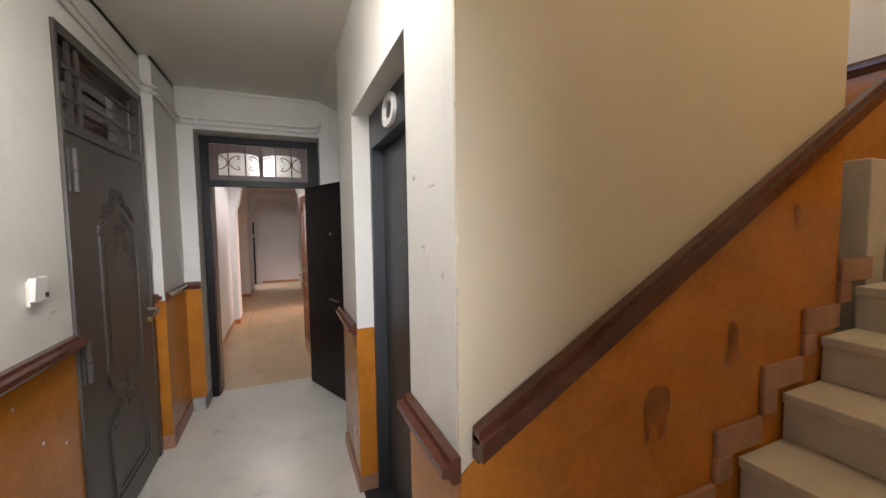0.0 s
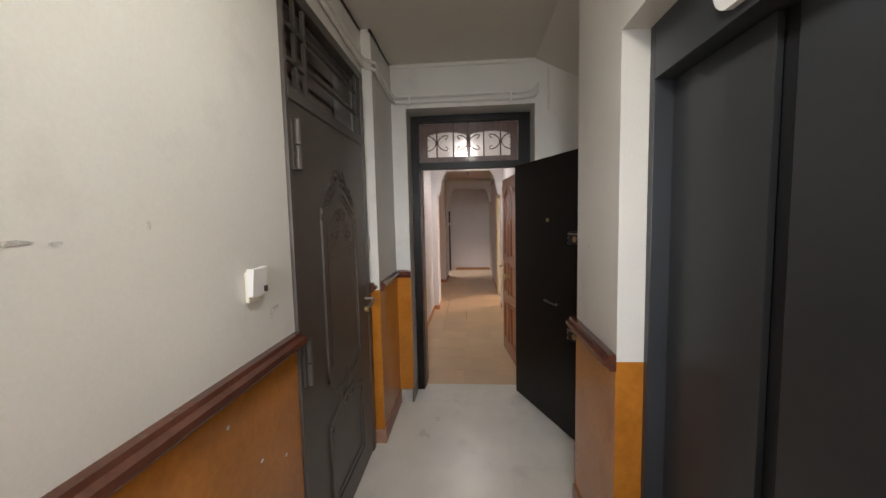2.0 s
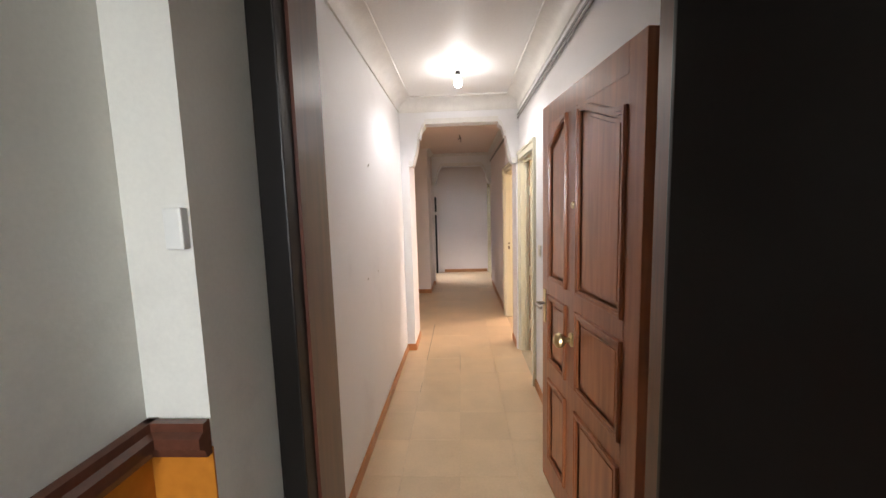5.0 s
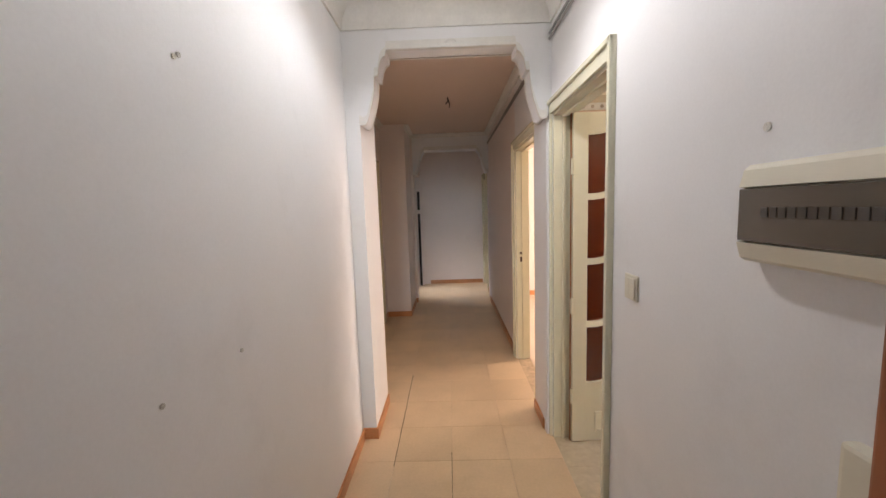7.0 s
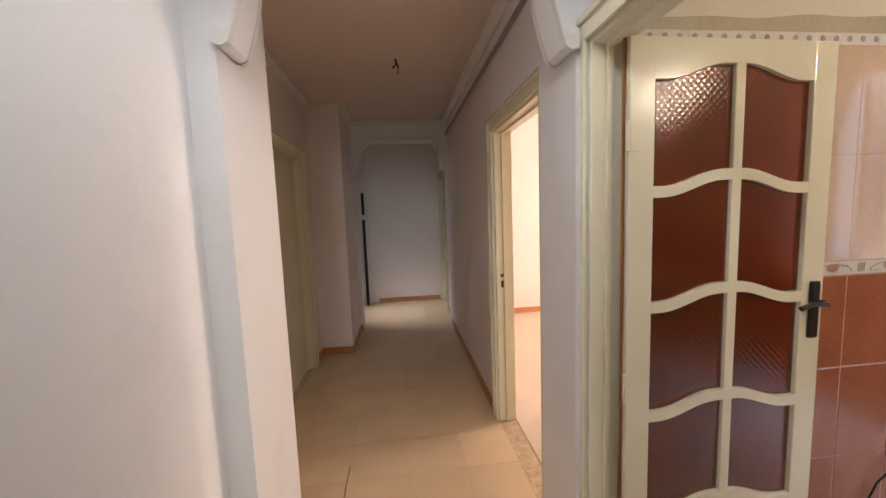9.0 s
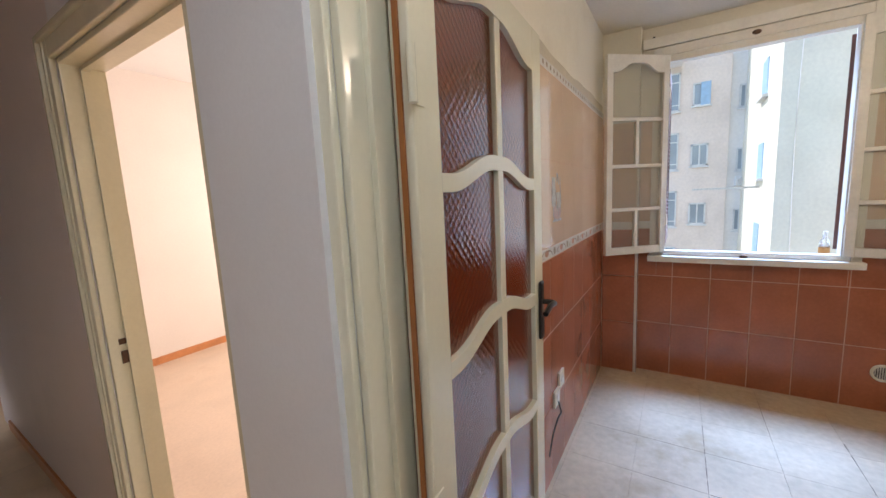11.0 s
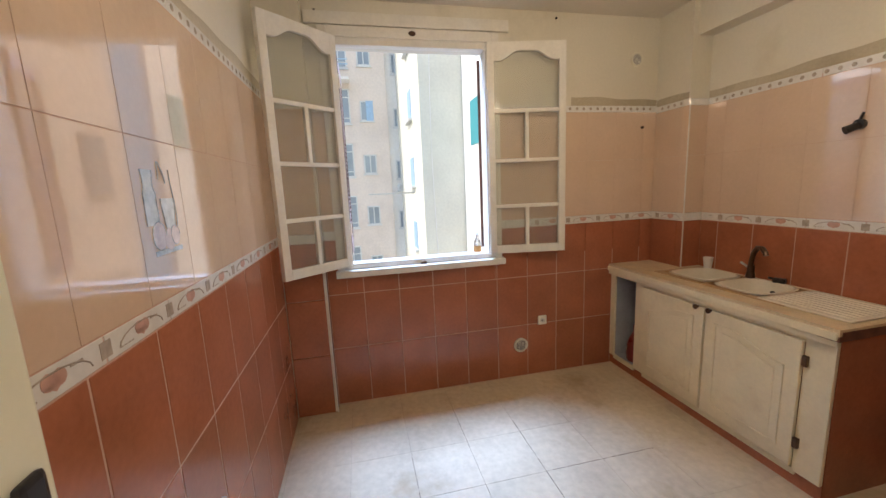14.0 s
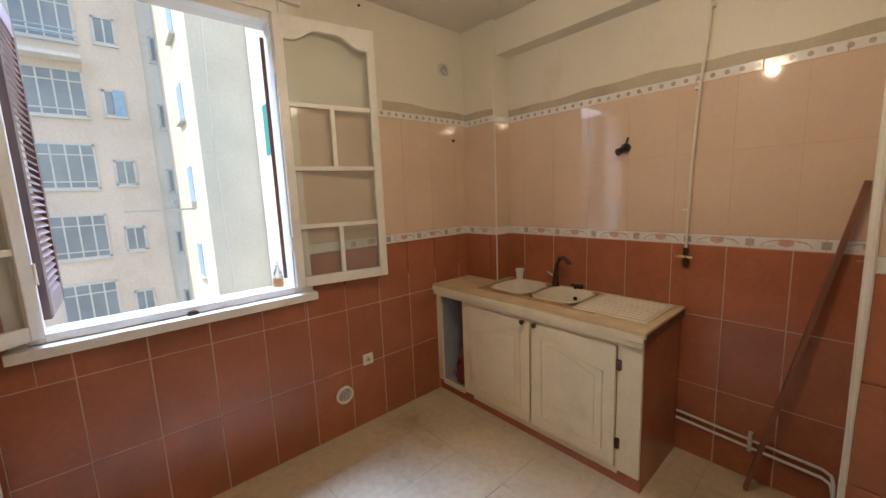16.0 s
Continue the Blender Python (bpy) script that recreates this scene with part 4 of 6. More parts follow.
structure("trim_cornice_inner", bm, M_PLAST, "white plaster cornice in the inner hall", "cornice", smooth=True)


def bracket(x0, x1, z_tip, z_top):
    """The lower line of a moulded arch between x0 and x1, with curled brackets."""
    high = z_top - z_tip

    def line(u):
        t = min(u - x0, x1 - u)
        if t <= 0.045:
            return z_tip + 0.012 * (1 - math.sin(math.pi * max(t, 0) / 0.045))
        if t < 0.10:
            return z_tip + 0.012 + high * 0.63 * math.asin((t - 0.045) / 0.055) / (math.pi / 2)
        if t < 0.122:
            return z_tip + high * 0.66
        if t < 0.172:
            return z_tip + high * (0.66 + 0.26 * math.sin(math.acos(max(0, 1 - (t - 0.122) / 0.05))))
        return z_top
    return line


def arch(name, x0, x1, y0, y1, z_tip, z_top, z_up, label):
    ob = thing(name, label, "archway", kind="structure")
    line = bracket(x0, x1, z_tip, z_top)
    us = sorted(set([x0, x1] + [round(x0 + 0.004 * i, 4) for i in range(int((x1 - x0) / 0.004))]))
    us = [u for u in us if u - x0 < 0.23 or x1 - u < 0.23 or int((u - x0) / 0.004) % 20 == 0]
    bm = bmesh.new()
    slab(bm, us, line, lambda u: z_up, y0, y1, lambda u, d, z: (u, d, z))
    part("arch_body", bm, M_HALL, ob)
    for ya, yb in ((y0, -1), (y1, 1)):
        bm = bmesh.new()
        for lo, hi, d in ((-0.004, 0.050, 0.008), (-0.003, 0.036, 0.018), (-0.002, 0.018, 0.026)):
            slab(bm, us, lambda u: line(u) + lo, lambda u: line(u) + hi, ya, ya + yb * d, lambda u, d, z: (u, d, z))
        part("arch_moulding", bm, M_PLAST, ob, "raised white stucco moulding")
    return ob


arch_1 = arch("archway", -0.39, 0.69, 3.015, 3.13, 1.935, 2.345, 2.72, "white plaster archway with curled stucco brackets")
bm = bmesh.new()
for s in (-1, 1):
    for i in range(4):
        ball(bm, (0.15 + s * (0.05 + 0.05 * i), 3.003, 2.365), 0.022 - 0.003 * i, 1.4, 0.4, 0.6, 10)
ball(bm, (0.15, 3.0, 2.37), 0.03, 1.2, 0.4, 0.7, 10)
part("keystone_ornament", bm, M_PLAST, arch_1, smooth=True)
arch("archway_end", -0.41, 0.72, 6.45, 6.68, 1.95, 2.30, 2.72, "white plaster archway at the end of the hall")

structure("baseboard_hall", boxes((-0.475, -0.463, 0.125, 3.005, 0, 0.07), (-0.475, -0.39, 3.003, 3.015, 0, 0.07), (-0.39, -0.378, 3.003, 3.45, 0, 0.07), (0.708, 0.72, 0.245, 2.17, 0, 0.07), (0.678, 0.69, 3.075, 3.335, 0, 0.07),
                                  (0.708, 0.72, 4.30, 6.45, 0, 0.07), (-0.76, -0.748, 3.45, 4.47, 0, 0.07), (-0.76, -0.748, 5.46, 5.72, 0, 0.07), (-0.76, -0.44, 5.708, 5.72, 0, 0.07), (-0.44, -0.428, 5.708, 6.45, 0, 0.07), (-0.44, -0.40, 6.438, 6.45, 0, 0.07),
                                  (-0.28, 0.72, 7.848, 7.86, 0, 0.07), (0.748, 0.76, 6.68, 7.08, 0, 0.07), bevel=0.002), M_SKIRT, "orange glazed tile skirting", "skirting")
structure("floor_hall_bed", boxes((-0.9, 0.9, 0.12, 8.0, -0.12, -0.004)), M_GROUT, "dark joints under the hall floor tiles", "floor")
bm = bmesh.new()
tube(bm, [(0.705, 0.3, 2.40), (0.705, 3.0, 2.40)], 0.008, 6)
tube(bm, [(0.705, 0.3, 2.37), (0.705, 3.0, 2.37)], 0.008, 6)
tube(bm, [(0.705, 3.46, 2.36), (0.705, 6.44, 2.36)], 0.008, 6)
tube(bm, [(0.705, 3.46, 2.38), (0.705, 6.44, 2.38)], 0.008, 6)
single("cable_run", bm, material("grey_cable", (0.32, 0.31, 0.30), 0.6), "grey cables clipped under the hall cornice", "cable", smooth=True)


def casing(name, x, y0, y1, h, side, mat_, label, w=0.07, near=0.07, depth=(0.72, 0.84)):
    """A moulded door casing on a wall facing side (-1: towards smaller x), with lining through the wall."""
    ob = thing(name, label, "door frame", kind="structure")
    for nm, b in (("casing_side", (y0 - near, y0 + 0.004, 0, h + w)), ("casing_side", (y1 - 0.004, y1 + w, 0, h + w)), ("casing_head", (y0, y1, h - 0.004, h + w))):
        bm = bmesh.new()
        a0, a1 = sorted((x, x + side * 0.016))
        box(bm, a0, a1, *b, bevel=0.004)
        a0, a1 = sorted((x + side * 0.012, x + side * 0.028))
        if nm == "casing_side":
            out = b[0] if b[0] < y0 else b[1]
            c0, c1 = sorted((out, out + (0.022 if out < y0 else -0.022)))
            box(bm, a0, a1, c0, c1, b[2], b[3], bevel=0.005)
            m0 = (b[0] + b[1]) / 2
            box(bm, min(x, x + side * 0.021), max(x, x + side * 0.021), m0 - 0.006, m0 + 0.006, b[2], b[3] - 0.02, bevel=0.004)
        else:
            box(bm, a0, a1, b[0] - near, b[1] + w, b[3] - 0.022, b[3] - 0.0005, bevel=0.005)
        part(nm, bm, mat_, ob)
    d0, d1 = depth
    part("lining", boxes((d0 + 0.002, d1 - 0.002, y0, y0 + 0.018, 0, h), (d0 + 0.002, d1 - 0.002, y1 - 0.018, y1, 0, h), (d0 + 0.002, d1 - 0.002, y0 + 0.018, y1 - 0.018, h - 0.018, h), bevel=0.003), mat_, ob)
    part("stop", boxes((d0 + 0.05, d0 + 0.07, y0 + 0.018, y0 + 0.030, 0, h - 0.018), (d0 + 0.05, d0 + 0.07, y1 - 0.030, y1 - 0.018, 0, h - 0.018), (d0 + 0.05, d0 + 0.07, y0 + 0.03, y1 - 0.03, h - 0.030, h - 0.018)), mat_, ob)
    return ob


kd = casing("door_1", 0.72, 2.195, 3.00, 1.965, -1, M_PALE, "pale cream gloss door frame of the kitchen", near=0.02)
d2 = casing("door_2", 0.72, 3.337, 4.22, 1.945, -1, M_CREAM, "cream gloss door frame of the side room", near=0.002)
part("strike_plate", boxes((0.75, 0.79, 4.197, 4.2015, 1.0, 1.02), (0.752, 0.788, 4.197, 4.2015, 0.93, 0.975)), M_BRONZE, d2, "dark strike plate")
d3 = casing("door_3", -0.76, 4.55, 5.38, 1.97, 1, M_CREAM, "cream gloss door frame in the inner hall", depth=(-0.88, -0.76))
part("leaf", boxes((-0.86, -0.82, 4.57, 5.36, 0.01, 1.95), bevel=0.004), M_CREAM, d3)
d4 = casing("door_4", 0.76, 7.15, 7.75, 1.95, -1, M_CREAM, "cream door frame at the hall's end", depth=(0.76, 0.88))
part("leaf", boxes((0.80, 0.84, 7.17, 7.73, 0.01, 1.93), bevel=0.004), M_CREAM, d4)
bd = thing("balcony_door", "dark iron balcony door standing ajar with daylight behind", "door", kind="structure")
part("frame", boxes((-0.56, -0.50, 6.70, 6.76, 0, 2.0), (-0.56, -0.50, 7.70, 7.76, 0, 2.0), (-0.56, -0.50, 6.76, 7.70, 1.94, 2.0)), M_PLAST, bd)
part("leaf", boxes((-0.46, -0.42, 7.62, 7.68, 0.02, 1.35), (-0.46, -0.42, 7.62, 7.68, 1.42, 1.75)), M_BLACK, bd, "black iron stile")
structure("wall_balcony", boxes((-1.95, -0.60, 6.40, 6.52, 0, 2.72), (-1.95, -0.60, 7.9, 8.0, 0, 2.72), (-1.95, -1.83, 6.52, 7.9, 0, 1.6), (-1.95, -1.83, 6.52, 7.9, 2.3, 2.72), (-1.95, -0.4, 6.4, 8.0, 2.72, 2.8), (-1.95, -0.9, 6.4, 8.0, -0.12, 0)), M_HALL, "white side passage walls", "wall")

# pendant bulbs


def pendant(name, x, y, z_ceiling, z_bulb, lit, label):
    ob = thing(name, label, "ceiling lamp")
    bm = bmesh.new()
    lathe(bm, [(0.001, 0), (0.03, 0), (0.025, -0.03), (0.006, -0.04), (0.001, -0.04)], (x, y, z_ceiling))
    part("ceiling_rose", bm, M_WPLASTIC, ob, smooth=True)
    bm = bmesh.new()
    tube(bm, [(x, y, z_ceiling - 0.01), (x + 0.002, y, (z_ceiling + z_bulb + 0.1) / 2), (x, y, z_bulb + 0.1)], 0.004, 6)
    part("cord", bm, M_WPLASTIC, ob)
    bm = bmesh.new()
    lathe(bm, [(0.001, 0.11), (0.012, 0.108), (0.019, 0.09), (0.019, 0.05), (0.001, 0.05)], (x, y, z_bulb))
    part("socket", bm, M_BLACKP, ob, smooth=True)
    if lit:
        bm = bmesh.new()
        lathe(bm, [(0.013, 0.05), (0.02, 0.035), (0.03, 0.012), (0.032, -0.008), (0.024, -0.028), (0.010, -0.038), (0.001, -0.039)], (x, y, z_bulb))
        bulb = part("bulb", bm, G_BULB, ob, "lit white bulb", smooth=True)
        bulb.visible_shadow = False
    return ob


pendant("hall_pendant", 0.125, 2.19, 2.585, 2.47, True, "bare lit bulb on a cord under the hall ceiling")
pendant("kitchen_pendant", 2.05, 1.6, 2.59, 2.24, True, "bare lit bulb on a cord under the kitchen ceiling")
bm = bmesh.new()
tube(bm, [(0.13, 4.62, 2.53), (0.135, 4.62, 2.49), (0.11, 4.62, 2.465)], 0.006, 6)
tube(bm, [(0.13, 4.62, 2.53), (0.15, 4.62, 2.47), (0.145, 4.62, 2.43)], 0.006, 6)
single("cable_end", bm, M_DARK, "bare cable ends hanging from the inner hall ceiling", "cable")

# switches and fuse box on the hall wall
sw = thing("light_switch", "cream light switch on the white hall wall", "switch")
part("plate", boxes((0.711, 0.72, 1.980, 2.063, 1.120, 1.205), bevel=0.003), M_PLASTIC, sw)
part("rocker", boxes((0.706, 0.711, 1.988, 2.022, 1.130, 1.195), bevel=0.003), M_PLASTIC, sw)
part("rocker", boxes((0.707, 0.711, 2.024, 2.055, 1.130, 1.195), bevel=0.003), M_PLASTIC, sw)
fb = thing("fuse_box", "cream plastic fuse box with a smoked cover on the hall wall", "fuse box")
bm = bmesh.new()
prof = ((0.72, 1.325), (0.695, 1.325), (0.684, 1.332), (0.676, 1.362), (0.686, 1.364), (0.686, 1.466), (0.676, 1.468), (0.684, 1.500), (0.695, 1.51), (0.72, 1.51))
ends = [[bm.verts.new((x, y, z)) for x, z in prof] for y in (1.16, 1.525)]
for k in range(len(prof)):
    bm.faces.new((ends[0][k], ends[0][(k + 1) % len(prof)], ends[1][(k + 1) % len(prof)], ends[1][k]))
bm.faces.new(ends[0][::-1])
bm.faces.new(ends[1])
part("housing", bm, M_PLASTIC, fb)
cov = part("smoked_cover", boxes((0.675, 0.6855, 1.162, 1.523, 1.366, 1.464), bevel=0.002), G_SMOKE, fb, "dark smoked plastic cover")
part("breaker_strip", boxes(*[(0.6735, 0.6755, 1.22 + 0.018 * q, 1.234 + 0.018 * q, 1.412, 1.430) for q in range(14)]), material("faint_breakers", (0.06, 0.047, 0.035), 0.4), cov)
so = thing("wall_socket", "cream intercom box low on the hall wall", "socket")
part("plate", boxes((0.69, 0.72, 1.26, 1.32, 0.90, 1.08), bevel=0.008), M_PLASTIC, so)
bm = bmesh.new()
for x, y, z in ((-0.473, 1.635, 1.801), (-0.473, 1.479, 1.072), (-0.473, 1.768, 1.075), (-0.473, 1.620, 1.792)):
    cyl(bm, (x - 0.004, y, z), (x + 0.002, y, z), 0.006, seg=9)
for y, z in ((1.52, 1.58), (1.3, 2.03)):
    cyl(bm, (0.718, y, z), (0.724, y, z), 0.009, seg=9)
structure("nail_holes", bm, M_SCUFF, "old nail holes in the white hall walls", "wall marks")

# ---- setting: side room ----
structure("wall_room", boxes((0.86, 4.1, 6.75, 6.87, 0, 2.72), (3.95, 4.07, 3.2, 4.55, 0, 2.72), (3.95, 4.07, 5.85, 6.75, 0, 2.72), (3.95, 4.07, 4.55, 5.85, 0, 0.9), (3.95, 4.07, 4.55, 5.85, 2.25, 2.72)), material("room_cream_paint", (0.76, 0.71, 0.65), 0.55, grain=0.03, scale=2), "cream painted side room wall", "wall")
structure("ceiling_room", boxes((0.84, 4.1, 3.2, 6.9, 2.72, 2.8)), M_HALLC, "white side room ceiling", "ceiling")
structure("floor_room", boxes((0.84, 4.1, 3.2, 6.9, -0.12, 0.0)), material("room_floor_tile", (0.62, 0.50, 0.38), 0.35, grain=0.08, scale=3, stain=((0.45, 0.33, 0.22), 0.4, 3.0)), "cream tiled side room floor", "floor")
structure("baseboard_room", boxes((0.86, 3.95, 6.737, 6.75, 0, 0.07)), M_SKIRT, "orange tile skirting in the side room", "skirting")

# ---- setting: kitchen ----
KX0, KX1, KY0, KY1, KZ = 0.84, 3.56, 0.19, 3.06, 2.59
structure("wall_kitchen_north", boxes((0.84, 3.70, 3.068, 3.20, 0, 2.72)), M_KWALL, "cream painted kitchen wall above glazed tiles", "wall")
WY0, WY1, WZ0, WZ1 = 1.645, 2.685, 0.945, 2.375
structure("wall_kitchen_east", boxes((3.568, 3.80, 0.0, WY0, 0, 2.72), (3.568, 3.80, WY1, 3.068, 0, 2.72), (3.568, 3.80, WY0, WY1, 0, WZ0), (3.568, 3.80, WY0, WY1, WZ1, 2.72), (3.478, 3.568, 2.815, 3.068, 0, 2.59)), M_KWALL, "cream painted kitchen window wall", "wall")
structure("wall_kitchen_south", boxes((1.50, 3.70, 0.05, 0.182, 0, 2.72), (0.84, 1.50, 0.05, 0.592, 0, 2.72), (3.278, 3.568, 0.182, 0.342, 0, 2.59), (1.50, 3.278, 0.182, 0.30, 2.37, 2.59)), M_KWALL, "cream painted kitchen wall with a beam and a corner pier", "wall")
structure("wall_kitchen_west", boxes((0.72, 0.84, -0.1, 0.12, 0, 2.72)), M_KWALL, "cream painted kitchen wall", "wall")
structure("ceiling_kitchen", boxes((0.84, 3.70, 0.05, 3.07, 2.59, 2.71)), material("kitchen_ceiling_paint", (0.68, 0.63, 0.54), 0.4, grain=0.05, scale=2), "cream gloss kitchen ceiling", "ceiling")
structure("floor_kitchen_bed", boxes((0.72, 3.70, 0.05, 3.2, -0.12, -0.004)), M_GROUTK, "pale joints under the kitchen floor tiles", "floor")
structure("trim_tile_ends", boxes((3.472, 3.480, 2.806, 2.814, 0, 1.98), (3.266, 3.274, 0.338, 0.346, 0, 1.93)), M_BORDER, "white plastic corner trim of the tiles", "trim")
bm = bmesh.new()
tube(bm, [(1.50, 0.60, 0.0), (1.50, 0.60, 1.0), (1.505, 0.60, 2.59)], 0.014, 10)
single("corner_pipe", bm, M_WFRAME, "white painted pipe in the kitchen corner", "pipe", smooth=True)

# ---- kitchen: glazed door leaf ----
kl = thing("kitchen_door", "pale cream gloss door with wavy bars and red-brown pressed glass, open", "door", pose(0.815, 2.965, 0.008, 0, 0, 1.5))
LW, LH = 0.735, 1.94
ROWS = (0.355, 0.730, 1.103, 1.475, 1.835)
SPL, MID = 0.085, (0.365, 0.40)


def wave(z, s):
    """A swung bar across the leaf, low at the hinge side and high in the middle of each pane pair."""
    def line(u):
        k = (u - SPL) / (LW - 2 * SPL)
        f = 0.5 - 0.5 * math.cos(math.pi * min(1, max(0, (0.5 - abs(k - 0.5)) * 2.6 - 0.15)))
        return z + s + 0.05 * f
    return line


part("stile", boxes((0, SPL, -0.04, 0, 0, LH), bevel=0.004), M_PALE, kl)
part("stile", boxes((LW - SPL, LW, -0.04, 0, 0, LH), bevel=0.004), M_PALE, kl)
us = steps_of(SPL - 0.002, LW - SPL + 0.002, 36)
mid = bmesh.new()
box(mid, MID[0], MID[1], -0.037, -0.003, ROWS[0], ROWS[-1] + 0.05, bevel=0.004)
part("mullion", mid, M_PALE, kl)
for i, z in enumerate(ROWS):
    bm = bmesh.new()
    lo, hi = wave(z, -0.018), wave(z, 0.018)
    if i == 0:
        lo = lambda u: 0.25
    if i == len(ROWS) - 1:
        hi = lambda u: LH - 0.001
    slab(bm, us, lo, hi, -0.039, -0.001, lambda u, d, zz: (u, d, zz))
    part("wavy_rail", bm, M_PALE, kl)
for a, b, i in [(a, b, i) for i in range(4) for a, b in ((SPL, MID[0]), (MID[1], LW - SPL))]:
    bm = bmesh.new()
    slab(bm, steps_of(a - 0.004, b + 0.004, 12), lambda u: wave(ROWS[i], 0.01)(u), lambda u: wave(ROWS[i + 1], -0.01)(u), -0.024, -0.017, lambda u, d, z: (u, d, z))
    part("pane", bm, G_RED, kl, "red-brown pressed glass pane")
part("hinge_stile_edge", boxes((-0.009, -0.004, -0.024, -0.014, 0, LH)), M_ORANGE, kl, "raw orange wooden edge in the hinge gap")
part("kick_panel", boxes((SPL, LW - SPL, -0.034, -0.006, 0.0, 0.255)), M_PALE, kl)
bm = bmesh.new()
for y0, y1 in ((-0.043, -0.034), (-0.006, 0.003)):
    for b in ((0.14, 0.155, 0.06, 0.185), (LW - 0.155, LW - 0.14, 0.06, 0.185), (0.155, LW - 0.155, 0.06, 0.075), (0.155, LW - 0.155, 0.17, 0.185)):
        box(bm, b[0], b[1], y0, y1, b[2], b[3])
part("kick_moulding", bm, M_PALE, kl)
hd = part("handle_plate", boxes((LW - 0.06, LW - 0.022, -0.052, -0.04, 0.955, 1.155), bevel=0.008), M_BLACKP, kl, "black door handle plate")
bm = bmesh.new()
tube(bm, [(LW - 0.041, -0.05, 1.085), (LW - 0.041, -0.085, 1.085), (LW - 0.05, -0.092, 1.085), (LW - 0.10, -0.092, 1.09), (LW - 0.145, -0.088, 1.075)], 0.009)
part("lever", bm, M_BLACKP, hd, smooth=True)
for z in (0.25, 0.80, 1.60):
    bm = bmesh.new()
    cyl(bm, (-0.008, -0.046, z), (-0.008, -0.046, z + 0.09), 0.008, seg=10)
    box(bm, -0.002, 0.03, -0.0425, -0.0395, z, z + 0.09)
    part("hinge", bm, M_PALE, kl, smooth=True)

# ---- kitchen: window ----
wf = thing("window_1", "white painted kitchen window wide open inwards, with brown shutters outside", "window", kind="structure")
part("window_frame", boxes((3.555, 3.615, WY0, WY0 + 0.045, WZ0, WZ1), (3.555, 3.615, WY1 - 0.045, WY1, WZ0, WZ1), (3.555, 3.615, WY0 + 0.045, WY1 - 0.045, WZ1 - 0.045, WZ1), (3.555, 3.615, WY0 + 0.045, WY1 - 0.045, WZ0, WZ0 + 0.035), bevel=0.004), M_WFRAME, wf)
part("architrave", boxes((3.545, 3.568, WY0 - 0.05, WY0, WZ0 - 0.01, WZ1 + 0.06), (3.545, 3.568, WY1, WY1 + 0.05, WZ0 - 0.01, WZ1 + 0.06), (3.545, 3.568, WY0, WY1, WZ1, WZ1 + 0.06), bevel=0.004), M_WFRAME, wf)
part("window_sill", boxes((3.50, 3.568, WY0 - 0.06, WY1 + 0.06, WZ0 - 0.045, WZ0 - 0.002), (3.615, 3.84, WY0, WY1, WZ0 - 0.04, WZ0 + 0.004), bevel=0.005), M_WFRAME, wf)
bm = bmesh.new()
for z in (WZ0 + 0.005, WZ1 + 0.03):
    ball(bm, (3.545, (WY0 + WY1) / 2, z), 0.022, 0.5, 1.1, 0.7)
part("bolt_keeper", bm, M_BRONZE, wf, smooth=True)
part("roller_box", boxes((3.54, 3.568, WY0 - 0.12, WY1 + 0.12, WZ1 + 0.065, WZ1 + 0.135), bevel=0.004), M_WFRAME, wf)


def casement(name, m, mirror, w):
    """An inward casement, w wide: arched top pane, a split row, a wide pane, a split row."""
    ob = thing(name, "white painted wooden casement with divided panes, swung open", "window", m)
    h, st = 1.395, 0.046
    s = -1 if mirror else 1

    def bx(name_, x0, x1, z0, z1, mat_=M_WFRAME, y0=-0.036, y1=0.0, bev=0.004):
        a, b = sorted((s * x0, s * x1))
        return part(name_, boxes((a, b, y0, y1, z0, z1), bevel=bev), mat_, ob)
    bx("stile", 0, st, 0, h)
    bx("stile", w - st, w, 0, h)
    bx("bottom_rail", st, w - st, 0, 0.055)
    zs = (0.055, 0.33, 0.64, 0.965)
    for z in zs[1:]:
        bx("bar", st, w - st, z - 0.012, z + 0.012, y0=-0.03, y1=-0.004)
    for i in (0, 2):
        bx("bar", w / 2 - 0.012, w / 2 + 0.012, zs[i], zs[i + 1], y0=-0.03, y1=-0.004)

    def crown(u):
        k = abs(abs(u) - w / 2) / (w / 2 - st)
        return h - 0.055 - 0.06 * (0.5 - 0.5 * math.cos(math.pi * min(1, max(0, k * 1.6 - 0.35))))
    bm = bmesh.new()
    slab(bm, [s * u for u in steps_of(st - 0.001, w - st + 0.001, 20)], crown, lambda u: h - 0.001, -0.035, -0.001, lambda u, d, z: (u, d, z))
    part("top_rail", bm, M_WFRAME, ob)
    panes = [(st, w / 2, 0, 1), (w / 2, w - st, 0, 1), (st, w - st, 1, 2), (st, w / 2, 2, 3), (w / 2, w - st, 2, 3)]
    for a, b, i, j in panes:
        p = bx("pane", a, b, zs[i], zs[j], G_MILK, -0.019, -0.016, 0)
        p.visible_shadow = False
    bm = bmesh.new()
    slab(bm, [s * u for u in steps_of(st, w - st, 16)], lambda u: 0.965, lambda u: crown(u) + 0.005, -0.019, -0.016, lambda u, d, z: (u, d, z))
    p = part("arched_pane", bm, G_MILK, ob)
    p.visible_shadow = False
    for z in (0.2, 1.1):
        bm = bmesh.new()
        cyl(bm, (s * -0.004, -0.003, z), (s * -0.004, -0.003, z + 0.08), 0.007, seg=8)
        part("hinge", bm, M_WFRAME, ob, smooth=True)
    return ob


casement("window_casement", pose(3.53, 2.632, 0.975, 0, 0, 132), False, 0.485)
